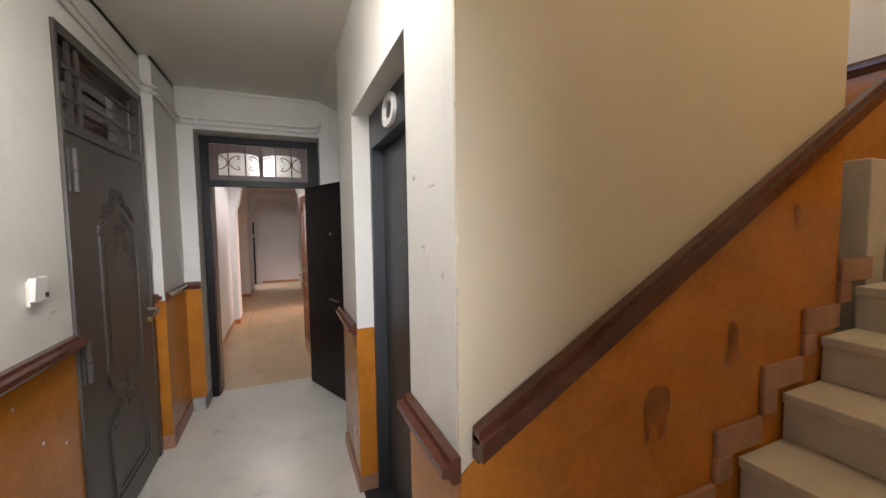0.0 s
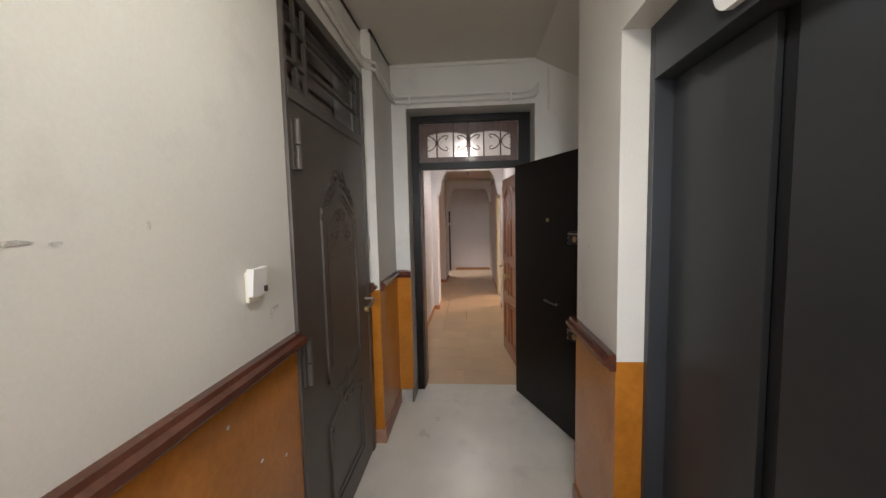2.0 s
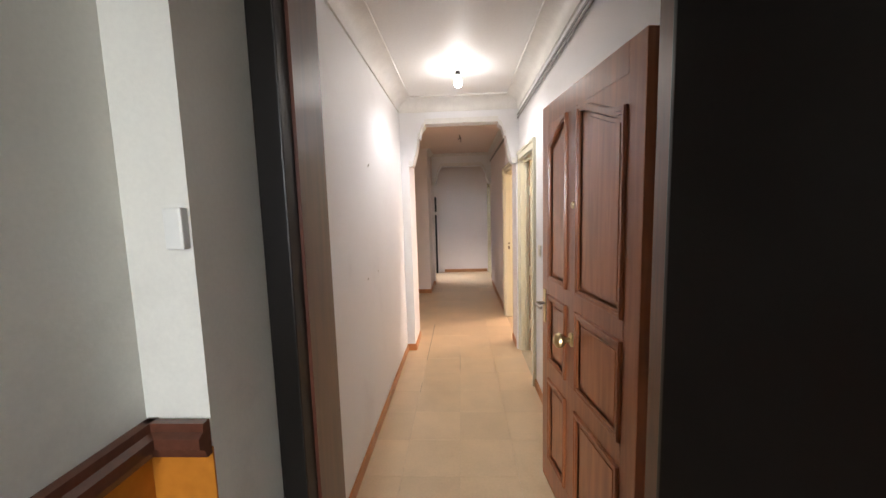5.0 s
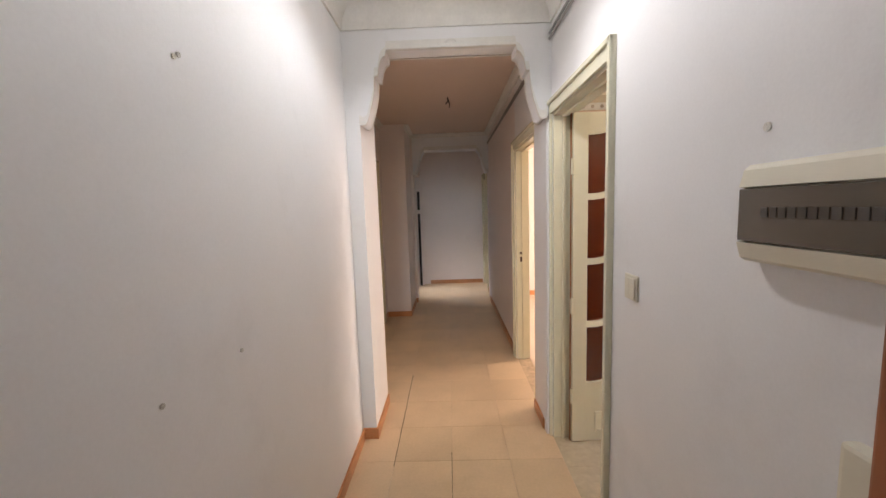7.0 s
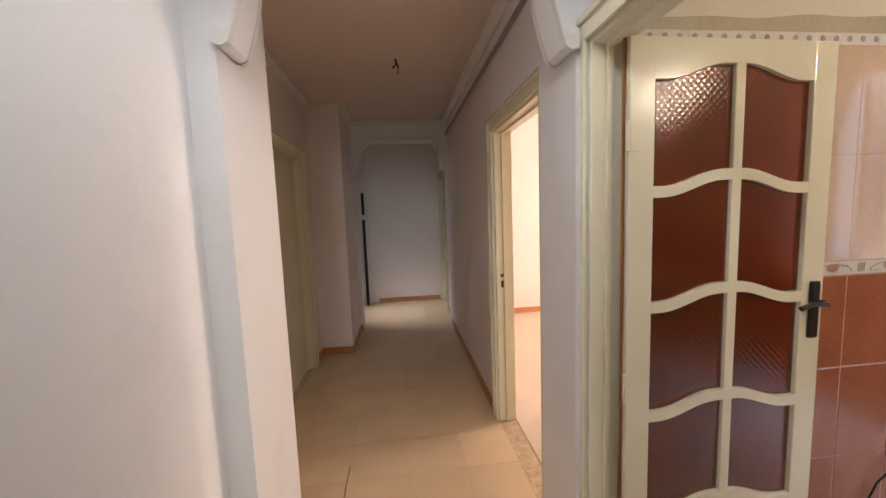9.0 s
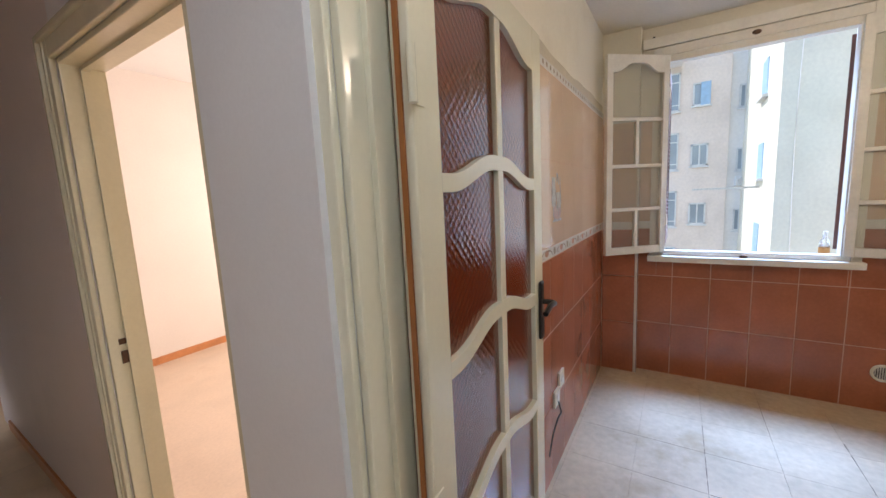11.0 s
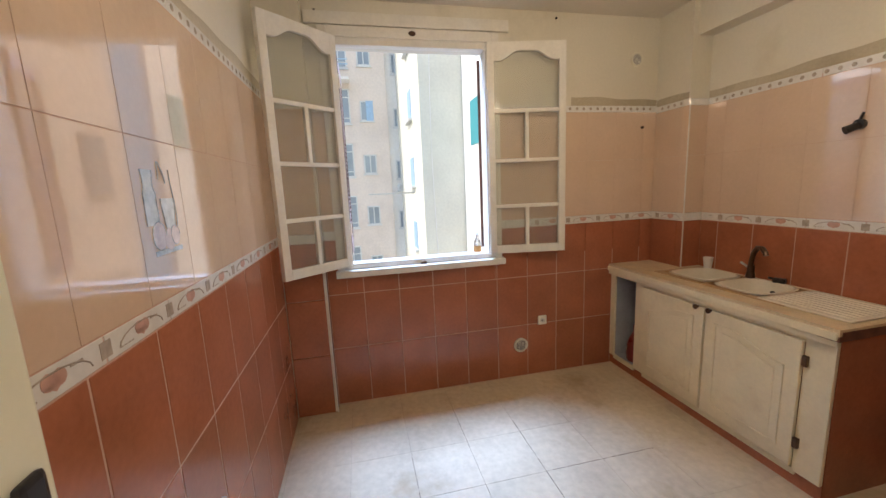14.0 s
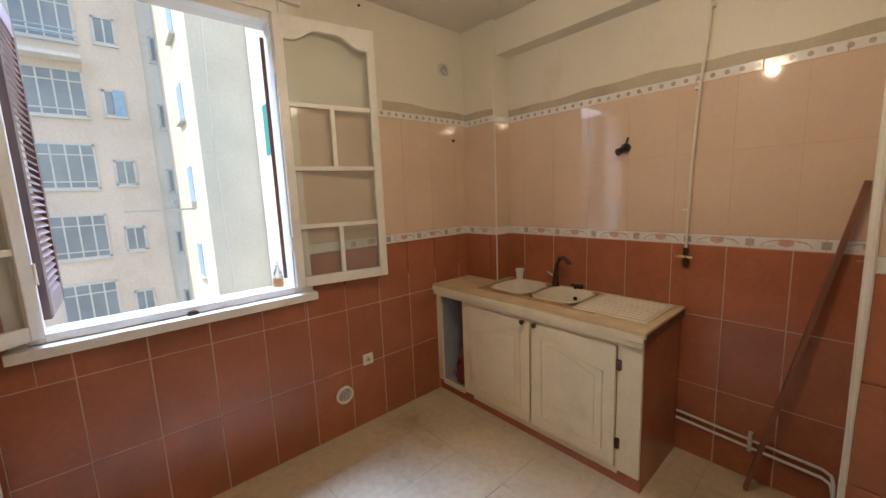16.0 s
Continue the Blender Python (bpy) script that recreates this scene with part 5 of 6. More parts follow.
casement("window_casement", pose(3.53, 1.685, 0.975, 0, 0, 80), True, 0.53)


def shutter(name, m, mirror):
    """A louvred outer shutter, 0.5 wide."""
    ob = thing(name, "weathered brown louvred wooden shutter swung outside", "shutter", m)
    s = -1 if mirror else 1
    w, h = 0.50, 1.36

    def bx(name_, x0, x1, y0, y1, z0, z1, mat_=M_SHUT):
        a, b = sorted((s * x0, s * x1))
        return part(name_, boxes((a, b, y0, y1, z0, z1), bevel=0.003), mat_, ob)
    bx("stile", 0, 0.06, -0.035, 0, 0, h)
    bx("stile", w - 0.06, w, -0.035, 0, 0, h)
    for z0, z1 in ((0, 0.09), (h - 0.09, h)):
        bx("rail", 0.06, w - 0.06, -0.035, 0, z0, z1, M_SHUTG)
    sl = mesh_of("slat", boxes((0.06, w - 0.06, -0.02, 0.02, -0.003, 0.003)) if s > 0 else boxes((-w + 0.06, -0.06, -0.02, 0.02, -0.003, 0.003)), M_SHUTG)
    n = 36
    for i in range(n):
        o = new("slat", sl)
        o.parent = ob
        o.matrix_local = pose(0, -0.0175, 0.105 + (h - 0.21) * i / (n - 1), 42)
    return ob


shutter("shutter", pose(3.80, 2.672, 0.985, 0, 0, -0.5), False)
shutter("shutter", pose(3.80, 1.63, 0.985, 0, 0, 160), True)
bt = thing("bottle", "small clear bottle with an orange label on the sill", "bottle")
bm = bmesh.new()
lathe(bm, [(0.001, 0), (0.026, 0.0), (0.028, 0.01), (0.028, 0.07), (0.022, 0.10), (0.011, 0.125), (0.010, 0.145), (0.001, 0.145)], (3.70, 1.73, 0.951))
part("glass", bm, G_FROST, bt, smooth=True)
bm = bmesh.new()
lathe(bm, [(0.0285, 0.02), (0.0285, 0.06)], (3.70, 1.73, 0.951))
part("label", bm, material("orange_label", (0.45, 0.20, 0.05), 0.6), bt)
bm = bmesh.new()
lathe(bm, [(0.012, 0.143), (0.012, 0.165), (0.001, 0.166)], (3.70, 1.73, 0.951))
part("cap", bm, M_WPLASTIC, bt, smooth=True)

# ---- kitchen: sink unit ----
CX0, CX1, CY0, CY1, CZ = 2.13, 3.565, 0.185, 0.70, 0.815
su = thing("sink_cabinet", "built-in cream sink cabinet with arched doors and open bay", "cabinet")
part("plinth", boxes((CX0, CX1, 0.665, 0.672, 0, 0.075)), M_TERRA, su, "terracotta tiled plinth")
part("side_wall", boxes((CX0, CX0 + 0.06, CY0, 0.668, 0, CZ - 0.05)), M_TERRA, su, "terracotta coloured masonry side")
part("front_post", boxes((CX0 + 0.002, 2.244, 0.668, 0.687, 0.075, CZ - 0.05), bevel=0.004), M_CAB, su)
part("front_post", boxes((3.205, 3.295, 0.668, 0.685, 0.075, CZ - 0.05), bevel=0.004), M_CAB, su)
part("front_post", boxes((CX1 - 0.05, CX1, 0.668, 0.685, 0.075, CZ - 0.05), bevel=0.004), M_CAB, su)
part("front_rail", boxes((2.235, 3.205, 0.668, 0.685, CZ - 0.105, CZ - 0.05)), M_CAB, su)
part("front_rail", boxes((3.295, CX1 - 0.05, 0.668, 0.685, CZ - 0.09, CZ - 0.05)), M_CAB, su)
part("bottom_rail", boxes((2.235, 3.205, 0.60, 0.684, 0.055, 0.085)), M_CAB, su)
part("bottom_rail", boxes((3.295, CX1 - 0.05, 0.60, 0.684, 0.055, 0.085)), M_CAB, su)
part("bay_lining", boxes((3.29, 3.295, 0.25, 0.668, 0.08, CZ - 0.05), (CX1 - 0.055, CX1 - 0.05, 0.25, 0.668, 0.08, CZ - 0.05), (3.295, CX1 - 0.055, 0.25, 0.255, 0.08, CZ - 0.05), (3.295, CX1 - 0.055, 0.25, 0.668, 0.08, 0.086)), M_GREYIN, su, "grey painted open bay")


def cab_door(x0, x1, knob_left, hinge_left):
    ob = part("door", boxes((x0, x1, 0.685, 0.705, 0.10, CZ - 0.10), bevel=0.004), M_CAB, su)
    z0, z1 = 0.165, CZ - 0.165
    bm = bmesh.new()

    def top(u, e=0.0):
        k = (u - x0 - 0.06) / (x1 - x0 - 0.12)
        k = k if hinge_left else 1 - k
        return z1 - e - 0.075 * (0.5 + 0.5 * math.cos(math.pi * min(1, k * 1.25))) if k < 0.8 else z1 - e
    us = steps_of(x0 + 0.06, x1 - 0.06, 22)
    slab(bm, us, lambda u: top(u) - 0.012, top, 0.705, 0.711, lambda u, d, z: (u, d, z))
    box(bm, x0 + 0.06, x0 + 0.072, 0.705, 0.711, z0, top(x0 + 0.06))
    box(bm, x1 - 0.072, x1 - 0.06, 0.705, 0.711, z0, top(x1 - 0.06))
    box(bm, x0 + 0.072, x1 - 0.072, 0.705, 0.711, z0, z0 + 0.012)
    part("panel_moulding", bm, M_CAB, ob)
    bm = bmesh.new()
    slab(bm, steps_of(x0 + 0.10, x1 - 0.10, 18), lambda u: z0 + 0.04, lambda u: top(u) - 0.04, 0.705, 0.709, lambda u, d, z: (u, d, z))
    part("raised_panel", bm, M_CAB, ob)
    bm = bmesh.new()
    kx = x0 + 0.035 if knob_left else x1 - 0.035
    lathe(bm, [(0.001, 0.0), (0.006, 0.0), (0.006, 0.014), (0.014, 0.018), (0.015, 0.026), (0.009, 0.032), (0.001, 0.033)], (0, 0, 0), 14)
    kn = part("knob", bm, M_BRONZE, ob, "dark bronze knob", smooth=True)
    kn.matrix_local = pose(kx, 0.705, 0.715, -90)
    return ob


cab_door(2.245, 2.722, False, True)
cab_door(2.734, 3.207, True, False)
for z in (0.20, 0.60):
    part("hinge", boxes((2.222, 2.243, 0.687, 0.705, z, z + 0.05), bevel=0.003), M_BRONZE, su, "dark bronze hinge")
ct = thing("worktop", "stained cream stone worktop with a worn brown edge", "worktop")
for b in ((CX0 - 0.015, 2.40, CY0, 0.715), (3.20, 3.565, CY0, 0.715), (2.40, 3.20, CY0, 0.24), (2.40, 3.20, 0.60, 0.715)):
    part("slab", boxes((b[0], b[1], b[2], b[3], CZ - 0.05, CZ)), M_COUNTER, ct)
part("edge_moulding", boxes((CX0 - 0.008, CX1, 0.700, 0.711, CZ - 0.078, CZ - 0.05), (CX0 - 0.010, CX1, 0.711, 0.722, CZ - 0.050, CZ - 0.014), bevel=0.005), M_CAB, ct, "cream painted moulded front edge")
part("edge_wear", boxes((CX0 - 0.018, CX0 + 0.06, 0.55, 0.7165, CZ - 0.052, CZ - 0.03), (CX0 - 0.0175, CX0 - 0.0145, 0.2, 0.7, CZ - 0.05, CZ - 0.012)), material("worn_brown_edge", (0.12, 0.05, 0.03), 0.6, grain=0.3, scale=20), ct)
snk = thing("double_sink", "beige enamel double bowl sink with a ribbed drainer", "sink")


def bowl(cx, cy, rx, ry, depth):
    bm = bmesh.new()
    rings = []
    for k, (f, dz) in enumerate(((1.10, 0.006), (1.02, 0.010), (1.0, 0.002), (0.95, -0.06), (0.86, -depth * 0.8), (0.6, -depth), (0.08, -depth - 0.004))):
        ring = []
        for i in range(32):
            a = i * math.tau / 32
            c, s_ = math.cos(a), math.sin(a)
            e = 0.55
            ring.append(bm.verts.new((cx + rx * f * math.copysign(abs(c) ** e, c), cy + ry * f * math.copysign(abs(s_) ** e, s_), CZ + dz)))
        rings.append(ring)
    for a, b in zip(rings, rings[1:]):
        for i in range(32):
            bm.faces.new((a[i], a[(i + 1) % 32], b[(i + 1) % 32], b[i]))
    bm.faces.new(rings[-1])
    return bm


part("bowl", bowl(3.03, 0.40, 0.145, 0.155, 0.15), M_SINK, snk, smooth=True)
part("bowl", bowl(2.70, 0.40, 0.14, 0.155, 0.15), M_SINK, snk, smooth=True)
bm = bmesh.new()
cyl(bm, (2.70, 0.258, CZ - 0.05), (2.70, 0.268, CZ - 0.05), 0.012)
part("overflow", bm, M_DARK, snk)
part("deck", boxes((2.40, 2.545, 0.225, 0.61, CZ - 0.02, CZ + 0.004), (2.855, 2.87, 0.225, 0.61, CZ - 0.02, CZ + 0.004), (3.185, 3.22, 0.225, 0.61, CZ - 0.02, CZ + 0.004), (2.545, 3.185, 0.225, 0.24, CZ - 0.02, CZ + 0.004), (2.545, 3.185, 0.565, 0.61, CZ - 0.02, CZ + 0.004), bevel=0.002), M_RUST, snk, "rust-stained stone rim round the bowls")
dr = bmesh.new()
box(dr, 2.15, 2.53, 0.23, 0.60, CZ + 0.001, CZ + 0.010, bevel=0.004)
for i in range(9):
    y = 0.265 + i * 0.036
    part("drainer_rib", boxes((2.17, 2.50, y, y + 0.012, CZ + 0.0095, CZ + 0.015), bevel=0.002), M_SINK, snk)
part("drainer", dr, M_SINK, snk)
tap = thing("tap", "old bronze swan-neck mixer tap behind the sink", "tap")
bm = bmesh.new()
lathe(bm, [(0.001, 0), (0.026, 0), (0.024, 0.02), (0.019, 0.04), (0.019, 0.075), (0.012, 0.085), (0.001, 0.086)], (2.86, 0.232, CZ + 0.002))
part("body", bm, M_BRONZE, tap, smooth=True)
bm = bmesh.new()
tube(bm, [(2.86, 0.235, CZ + 0.05), (2.85, 0.245, CZ + 0.11), (2.83, 0.26, CZ + 0.165), (2.79, 0.285, CZ + 0.205), (2.745, 0.31, CZ + 0.21), (2.71, 0.33, CZ + 0.19), (2.705, 0.333, CZ + 0.175)], 0.014)
part("spout", bm, M_BRONZE, tap, smooth=True)
bm = bmesh.new()
tube(bm, [(2.87, 0.24, CZ + 0.07), (2.91, 0.252, CZ + 0.095)], 0.008)
part("lever", bm, M_CHROME, tap, smooth=True)
bm = bmesh.new()
box(bm, -0.03, 0.03, -0.02, 0.02, 0, 0.03, bevel=0.01)
tube(bm, [(0.02, 0, 0.02), (0.05, 0.01, 0.028)], 0.007)
single("plug", bm, M_BLACKP, "black rubber plug lying beside the tap", "plug", pose(2.70, 0.222, CZ + 0.004, 0, 0, 20))
bm = bmesh.new()
lathe(bm, [(0.001, 0.002), (0.022, 0.0), (0.030, 0.075), (0.031, 0.078), (0.028, 0.077), (0.021, 0.006), (0.001, 0.006)], (3.15, 0.235, CZ + 0.004))
single("cup", bm, M_CUP, "white plastic cup beside the sink", "cup", smooth=True)
bm = bmesh.new()
lathe(bm, [(0.001, 0), (0.052, 0.0), (0.06, 0.015), (0.06, 0.13), (0.045, 0.18), (0.020, 0.23), (0.020, 0.28), (0.001, 0.282)], (3.375, 0.60, 0.086))
single("red_bottle", bm, M_RED, "dark red plastic bottle in the open cabinet bay", "bottle", smooth=True)
jar = thing("jar", "small dark jar with a pale lid in the open cabinet bay", "jar")
bm = bmesh.new()
lathe(bm, [(0.001, 0), (0.04, 0.0), (0.042, 0.045), (0.001, 0.046)], (3.46, 0.56, 0.086))
part("body", bm, M_RED, jar, smooth=True)
bm = bmesh.new()
lathe(bm, [(0.043, 0.04), (0.043, 0.06), (0.001, 0.062)], (3.46, 0.56, 0.086))
part("lid", bm, M_CUP, jar, smooth=True)

# ---- kitchen: fittings on the walls ----
M_SOOT = material("sooty_cream_paint", (0.46, 0.40, 0.29), 0.5, grain=0.12, scale=3, bump=0.1, stain=((0.30, 0.24, 0.15), 0.5, 4.0))
bm = bmesh.new()
rnd = random.Random(9)
for place, u0, u1, z in ((lambda u, d, v: (3.5675 - d, u, v), 0.345, 1.05, 1.985), (lambda u, d, v: (u, 0.1825 + d, v), 1.505, 3.275, 1.975), (lambda u, d, v: (u, 0.3425 + d, v), 3.28, 3.565, 1.975), (lambda u, d, v: (u, 3.0675 - d, v), 0.85, 3.47, 2.03)):
    ph = rnd.uniform(0, 6)
    slab(bm, steps_of(u0, u1, 60), lambda u: z, lambda u: z + 0.052 + 0.008 * math.sin(5 * u + ph) + 0.004 * math.sin(17 * u), 0.0, 0.0010, place)
structure("soot_band", bm, M_SOOT, "sooty stained band of paint above the tiles", "stain")
so = thing("wall_socket", "white earthed socket on the terracotta tiles", "socket")
part("plate", boxes((3.549, 3.56, 1.245, 1.315, 0.395, 0.465), bevel=0.004), M_PLASTIC, so)
bm = bmesh.new()
cyl(bm, (3.5495, 1.28, 0.43), (3.546, 1.28, 0.43), 0.02)
part("recess", bm, M_SCUFF, so)
bm = bmesh.new()
cyl(bm, (3.547, 1.283, 0.43), (3.545, 1.283, 0.43), 0.006, seg=8)
part("pin", bm, M_DARK, so)


def vent(name, y, z, r, label, face):
    ob = thing(name, label, "vent")
    bm = bmesh.new()
    lathe(bm, [(r, 0), (r, 0.010), (r * 0.86, 0.014), (r * 0.74, 0.010), (r * 0.74, 0.0)], (0, 0, 0))
    a = part("ring", bm, M_PLASTIC, ob, smooth=True)
    bm = bmesh.new()
    cyl(bm, (0, 0, 0.001), (0, 0, 0.004), r * 0.74)
    b = part("opening", bm, M_DARK, ob)
    bars = bmesh.new()
    for i in range(-3, 4):
        k = r * 0.2 * i
        w = math.sqrt(max(1e-6, (r * 0.74) ** 2 - k * k))
        box(bars, -w, w, k - 0.003, k + 0.003, 0.004, 0.008)
    c = part("grille", bars, M_SCUFF, ob)
    for o in (a, b, c):
        o.matrix_local = Matrix.Translation((face, y, z)) @ pose(0, 0, 0, 0, -90, 0)
    return ob


vent("vent", 1.455, 0.252, 0.055, "round grey wall vent low in the terracotta tiles", 3.559)
vent("flue_vent", 0.53, 2.305, 0.05, "round cream flue vent high on the kitchen wall", 3.568)
bh = thing("lamp_holder", "black burnt lamp holder on the beige tiles", "lamp holder")
bm = bmesh.new()
cyl(bm, (2.44, 0.19, 1.665), (2.44, 0.212, 1.665), 0.024)
part("base", bm, M_BLACKP, bh, smooth=True)
bm = bmesh.new()
cyl(bm, (2.44, 0.212, 1.66), (2.465, 0.25, 1.64), 0.017, 0.020)
part("socket", bm, M_BLACKP, bh, smooth=True)
bm = bmesh.new()
tube(bm, [(2.44, 0.20, 1.69), (2.43, 0.20, 1.72)], 0.006)
part("cable", bm, M_BLACKP, bh)
for x, z in ((3.33, 1.83), (3.05, 1.98)):
    bm = bmesh.new()
    if x == 3.33:
        cyl(bm, (3.559, 0.47, 1.83), (3.545, 0.47, 1.83), 0.010, seg=10)
        single("wall_hook", bm, M_BRONZE, "small rusty hook on the beige tiles", "hook")
gp = thing("gas_pipe", "thin white painted gas pipe down the kitchen wall", "pipe")
bm = bmesh.new()
tube(bm, [(2.07, 0.215, 2.36), (2.075, 0.205, 2.2), (2.10, 0.205, 1.9), (2.118, 0.205, 1.5), (2.122, 0.205, 1.12)], 0.0065)
part("pipe", bm, M_KWALL, gp, smooth=True)
bm = bmesh.new()
cyl(bm, (2.122, 0.205, 1.13), (2.122, 0.205, 1.03), 0.013)
part("valve", bm, M_BRONZE, gp, smooth=True)
bm = bmesh.new()
tube(bm, [(2.085, 0.235, 1.085), (2.16, 0.235, 1.09)], 0.006)
part("valve_handle", bm, M_BRASS, gp, smooth=True)
for z in (2.25, 1.32, 1.9):
    part("clip", boxes((2.058 + 0.062 * (2.25 - z) ** 0.5, 2.084 + 0.062 * (2.25 - z) ** 0.5, 0.19, 0.214, z, z + 0.01)), M_BORDER, gp)
wp = thing("water_pipes", "two white painted water pipes low along the tiled wall", "pipe")
for z in (0.215, 0.175):
    bm = bmesh.new()
    tube(bm, [(2.125, 0.21, z + 0.02), (1.80, 0.21, z), (1.56, 0.21, z - 0.015), (1.53, 0.23, z - 0.02), (1.52, 0.30, z - 0.02), (1.515, 0.58, z - 0.02)], 0.007)
    part("pipe", bm, M_BORDER, wp, smooth=True)
part("clip", boxes((1.80, 1.815, 0.19, 0.222, 0.16, 0.25)), M_SCUFF, wp)
single("batten", boxes((-0.014, 0.014, -0.008, 0.008, 0, 1.46), bevel=0.002), M_PLANK, "thin brown wooden batten leaning in the kitchen corner", "batten", Matrix.Translation((1.80, 0.29, 0.004)) @ Vector((-0.27, -0.07, 1.42)).to_track_quat("Z", "Y").to_matrix().to_4x4())
for x in (2.06, 2.15):
    so = thing("wall_socket", "white double socket with a loose cable on the terracotta tiles", "socket", group="sockets by the door")
    part("plate", boxes((x, x + 0.085, 3.046, 3.06, 0.375 + (x - 2.06) * 0.7, 0.46 + (x - 2.06) * 0.7), bevel=0.004), M_PLASTIC, so)
    bm = bmesh.new()
    cyl(bm, (x + 0.042, 3.046, 0.418 + (x - 2.06) * 0.7), (x + 0.042, 3.043, 0.418 + (x - 2.06) * 0.7), 0.02)
    part("recess", bm, M_WPLASTIC, so)
bm = bmesh.new()
tube(bm, [(2.10, 3.043, 0.40), (2.09, 3.025, 0.35), (2.04, 3.03, 0.34), (1.99, 3.04, 0.28), (1.96, 3.05, 0.18)], 0.004, 6)
single("loose_cable", bm, M_BLACKP, "loose black cable hanging from the socket", "cable")
bm = bmesh.new()
for x, y, z in ((3.566, 1.55, 2.45), (3.566, 2.74, 2.52), (3.566, 1.17, 2.55)):
    cyl(bm, (3.57, y, z), (3.56, y, z), 0.007, seg=8)
single("nails", bm, M_DARK, "rusty nails in the kitchen wall", "nails")

# ---- outside ----
structure("ground", boxes((3.9, 600, -400, 400, -9.2, -9.0)), M_GROUND, "grey concrete courtyard ground", "ground")


def facade_window(parent, x, y0, y1, z0, z1, panes, sill=True, shut=None):
    w = part("window", boxes((x - 0.02, x + 0.10, y0, y1, z0, z1)), F_GLASS, parent)
    fr = [(x - 0.06, x - 0.02, y0, y0 + 0.07, z0, z1), (x - 0.06, x - 0.02, y1 - 0.07, y1, z0, z1), (x - 0.06, x - 0.02, y0, y1, z1 - 0.07, z1), (x - 0.06, x - 0.02, y0, y1, z0, z0 + 0.07)]
    for i in range(1, panes):
        y = y0 + (y1 - y0) * i / panes
        fr.append((x - 0.055, x - 0.022, y - 0.03, y + 0.03, z0, z1))
    if panes > 2:
        fr.append((x - 0.054, x - 0.023, y0, y1, z0 + (z1 - z0) * 0.74, z0 + (z1 - z0) * 0.74 + 0.05))
        fr.append((x - 0.054, x - 0.023, y0, y1, z0 + 0.28, z0 + 0.33))
    part("frame", boxes(*fr), F_FRAME, w)
    if sill:
        part("sill", boxes((x - 0.12, x, y0 - 0.06, y1 + 0.06, z0 - 0.08, z0)), F_FRAME, w)
    if shut:
        part("shutter", boxes((x - 0.10, x - 0.065, y0, y0 + (y1 - y0) * shut, z0, z1)), F_SHUT, w)
    return w


fa = thing("apartment_building", "tall beige rendered apartment block across the courtyard", "building")
part("wall", boxes((24.0, 30.0, 0.80, 22.0, -9, 22), (24.0, 24.4, 0.55, 0.80, -9, 22)), F_BEIGE, fa)
part("roof", boxes((23.8, 30.2, 0.75, 22.2, 22, 22.3)), F_WHITE, fa)
for k in range(-2, 4):
    zz = 3.0 * k
    if k < 3:
        facade_window(fa, 24.0, 2.65, 4.50, 2.3 + zz, 4.2 + zz, 4, shut=None)
        facade_window(fa, 24.0, 6.05, 7.65, 2.3 + zz, 4.2 + zz, 4)
    facade_window(fa, 24.0, 1.36, 2.10, 2.45 + zz, 3.55 + zz, 2, shut=0.55 if k == 1 else None)
part("balcony", boxes((23.2, 24.0, 2.6, 5.2, 7.5, 7.65)), F_WHITE, fa)
bm = bmesh.new()
for z in (8.3, 8.55):
    tube(bm, [(23.25, 2.6, z), (23.25, 5.2, z)], 0.025, 6)
part("railing", bm, F_SHUT, fa)
fb2 = thing("rear_building", "whitish rendered building wing with small windows", "building")
part("wall", boxes((24.2, 30.0, -3.0, 0.55, -9, 22)), F_WHITE, fb2)
for k in range(-3, 4):
    facade_window(fb2, 24.2, -0.28, 0.20, 2.1 + 3 * k, 3.2 + 3 * k, 2, shut=0.5 if k == 2 else None)
ac = part("air_conditioner", boxes((23.8, 24.2, -0.50, 0.20, 1.35, 1.80), bevel=0.02), F_FRAME, fb2, "white air conditioning unit")
bm = bmesh.new()
cyl(bm, (23.79, -0.05, 1.575), (23.8, -0.05, 1.575), 0.17)
part("fan_grille", bm, M_SCUFF, ac)
fy = thing("yellow_building", "tall pale yellow rendered building wing, partly sunlit", "building")
part("wall", boxes((16.3, 27.0, -1.80, -0.05, -9, 22)), F_YELLOW, fy)
part("wall", boxes((13.3, 27.0, -6.0, -1.80, -9, 22)), F_WHITE, fy)
for k in (-1, 0, 1, 2):
    w = part("window", boxes((18.6, 19.6, -0.10, -0.02, 1.6 + 3 * k, 2.9 + 3 * k)), F_SHUT, fy, "blue shuttered window")
    part("sill", boxes((18.4, 19.8, -0.06, 0.12, 1.5 + 3 * k, 1.6 + 3 * k)), F_FRAME, w)
part("window", boxes((14.2, 15.2, -1.83, -1.77, 3.0, 4.6)), material("teal_shutter", (0.05, 0.30, 0.33), 0.6), fy, "teal shuttered window")
part("drying_pole", boxes((19.0, 19.1, -0.05, 2.1, 1.25, 1.32)), M_SCUFF, fy)
fs = thing("blue_building", "blue rendered building beside the courtyard", "building")
part("wall", boxes((11.7, 13.1, -6.0, -1.85, -9, 22)), material("facade_blue_render", (0.12, 0.36, 0.60), 0.85, grain=0.06, scale=0.5, fine=8, bump=0.2), fs)
fo = thing("side_building", "beige rendered building with dark windows beside the courtyard", "building")
part("wall", boxes((5.5, 11.68, -6.0, -1.85, -9, 22)), F_BEIGE, fo)
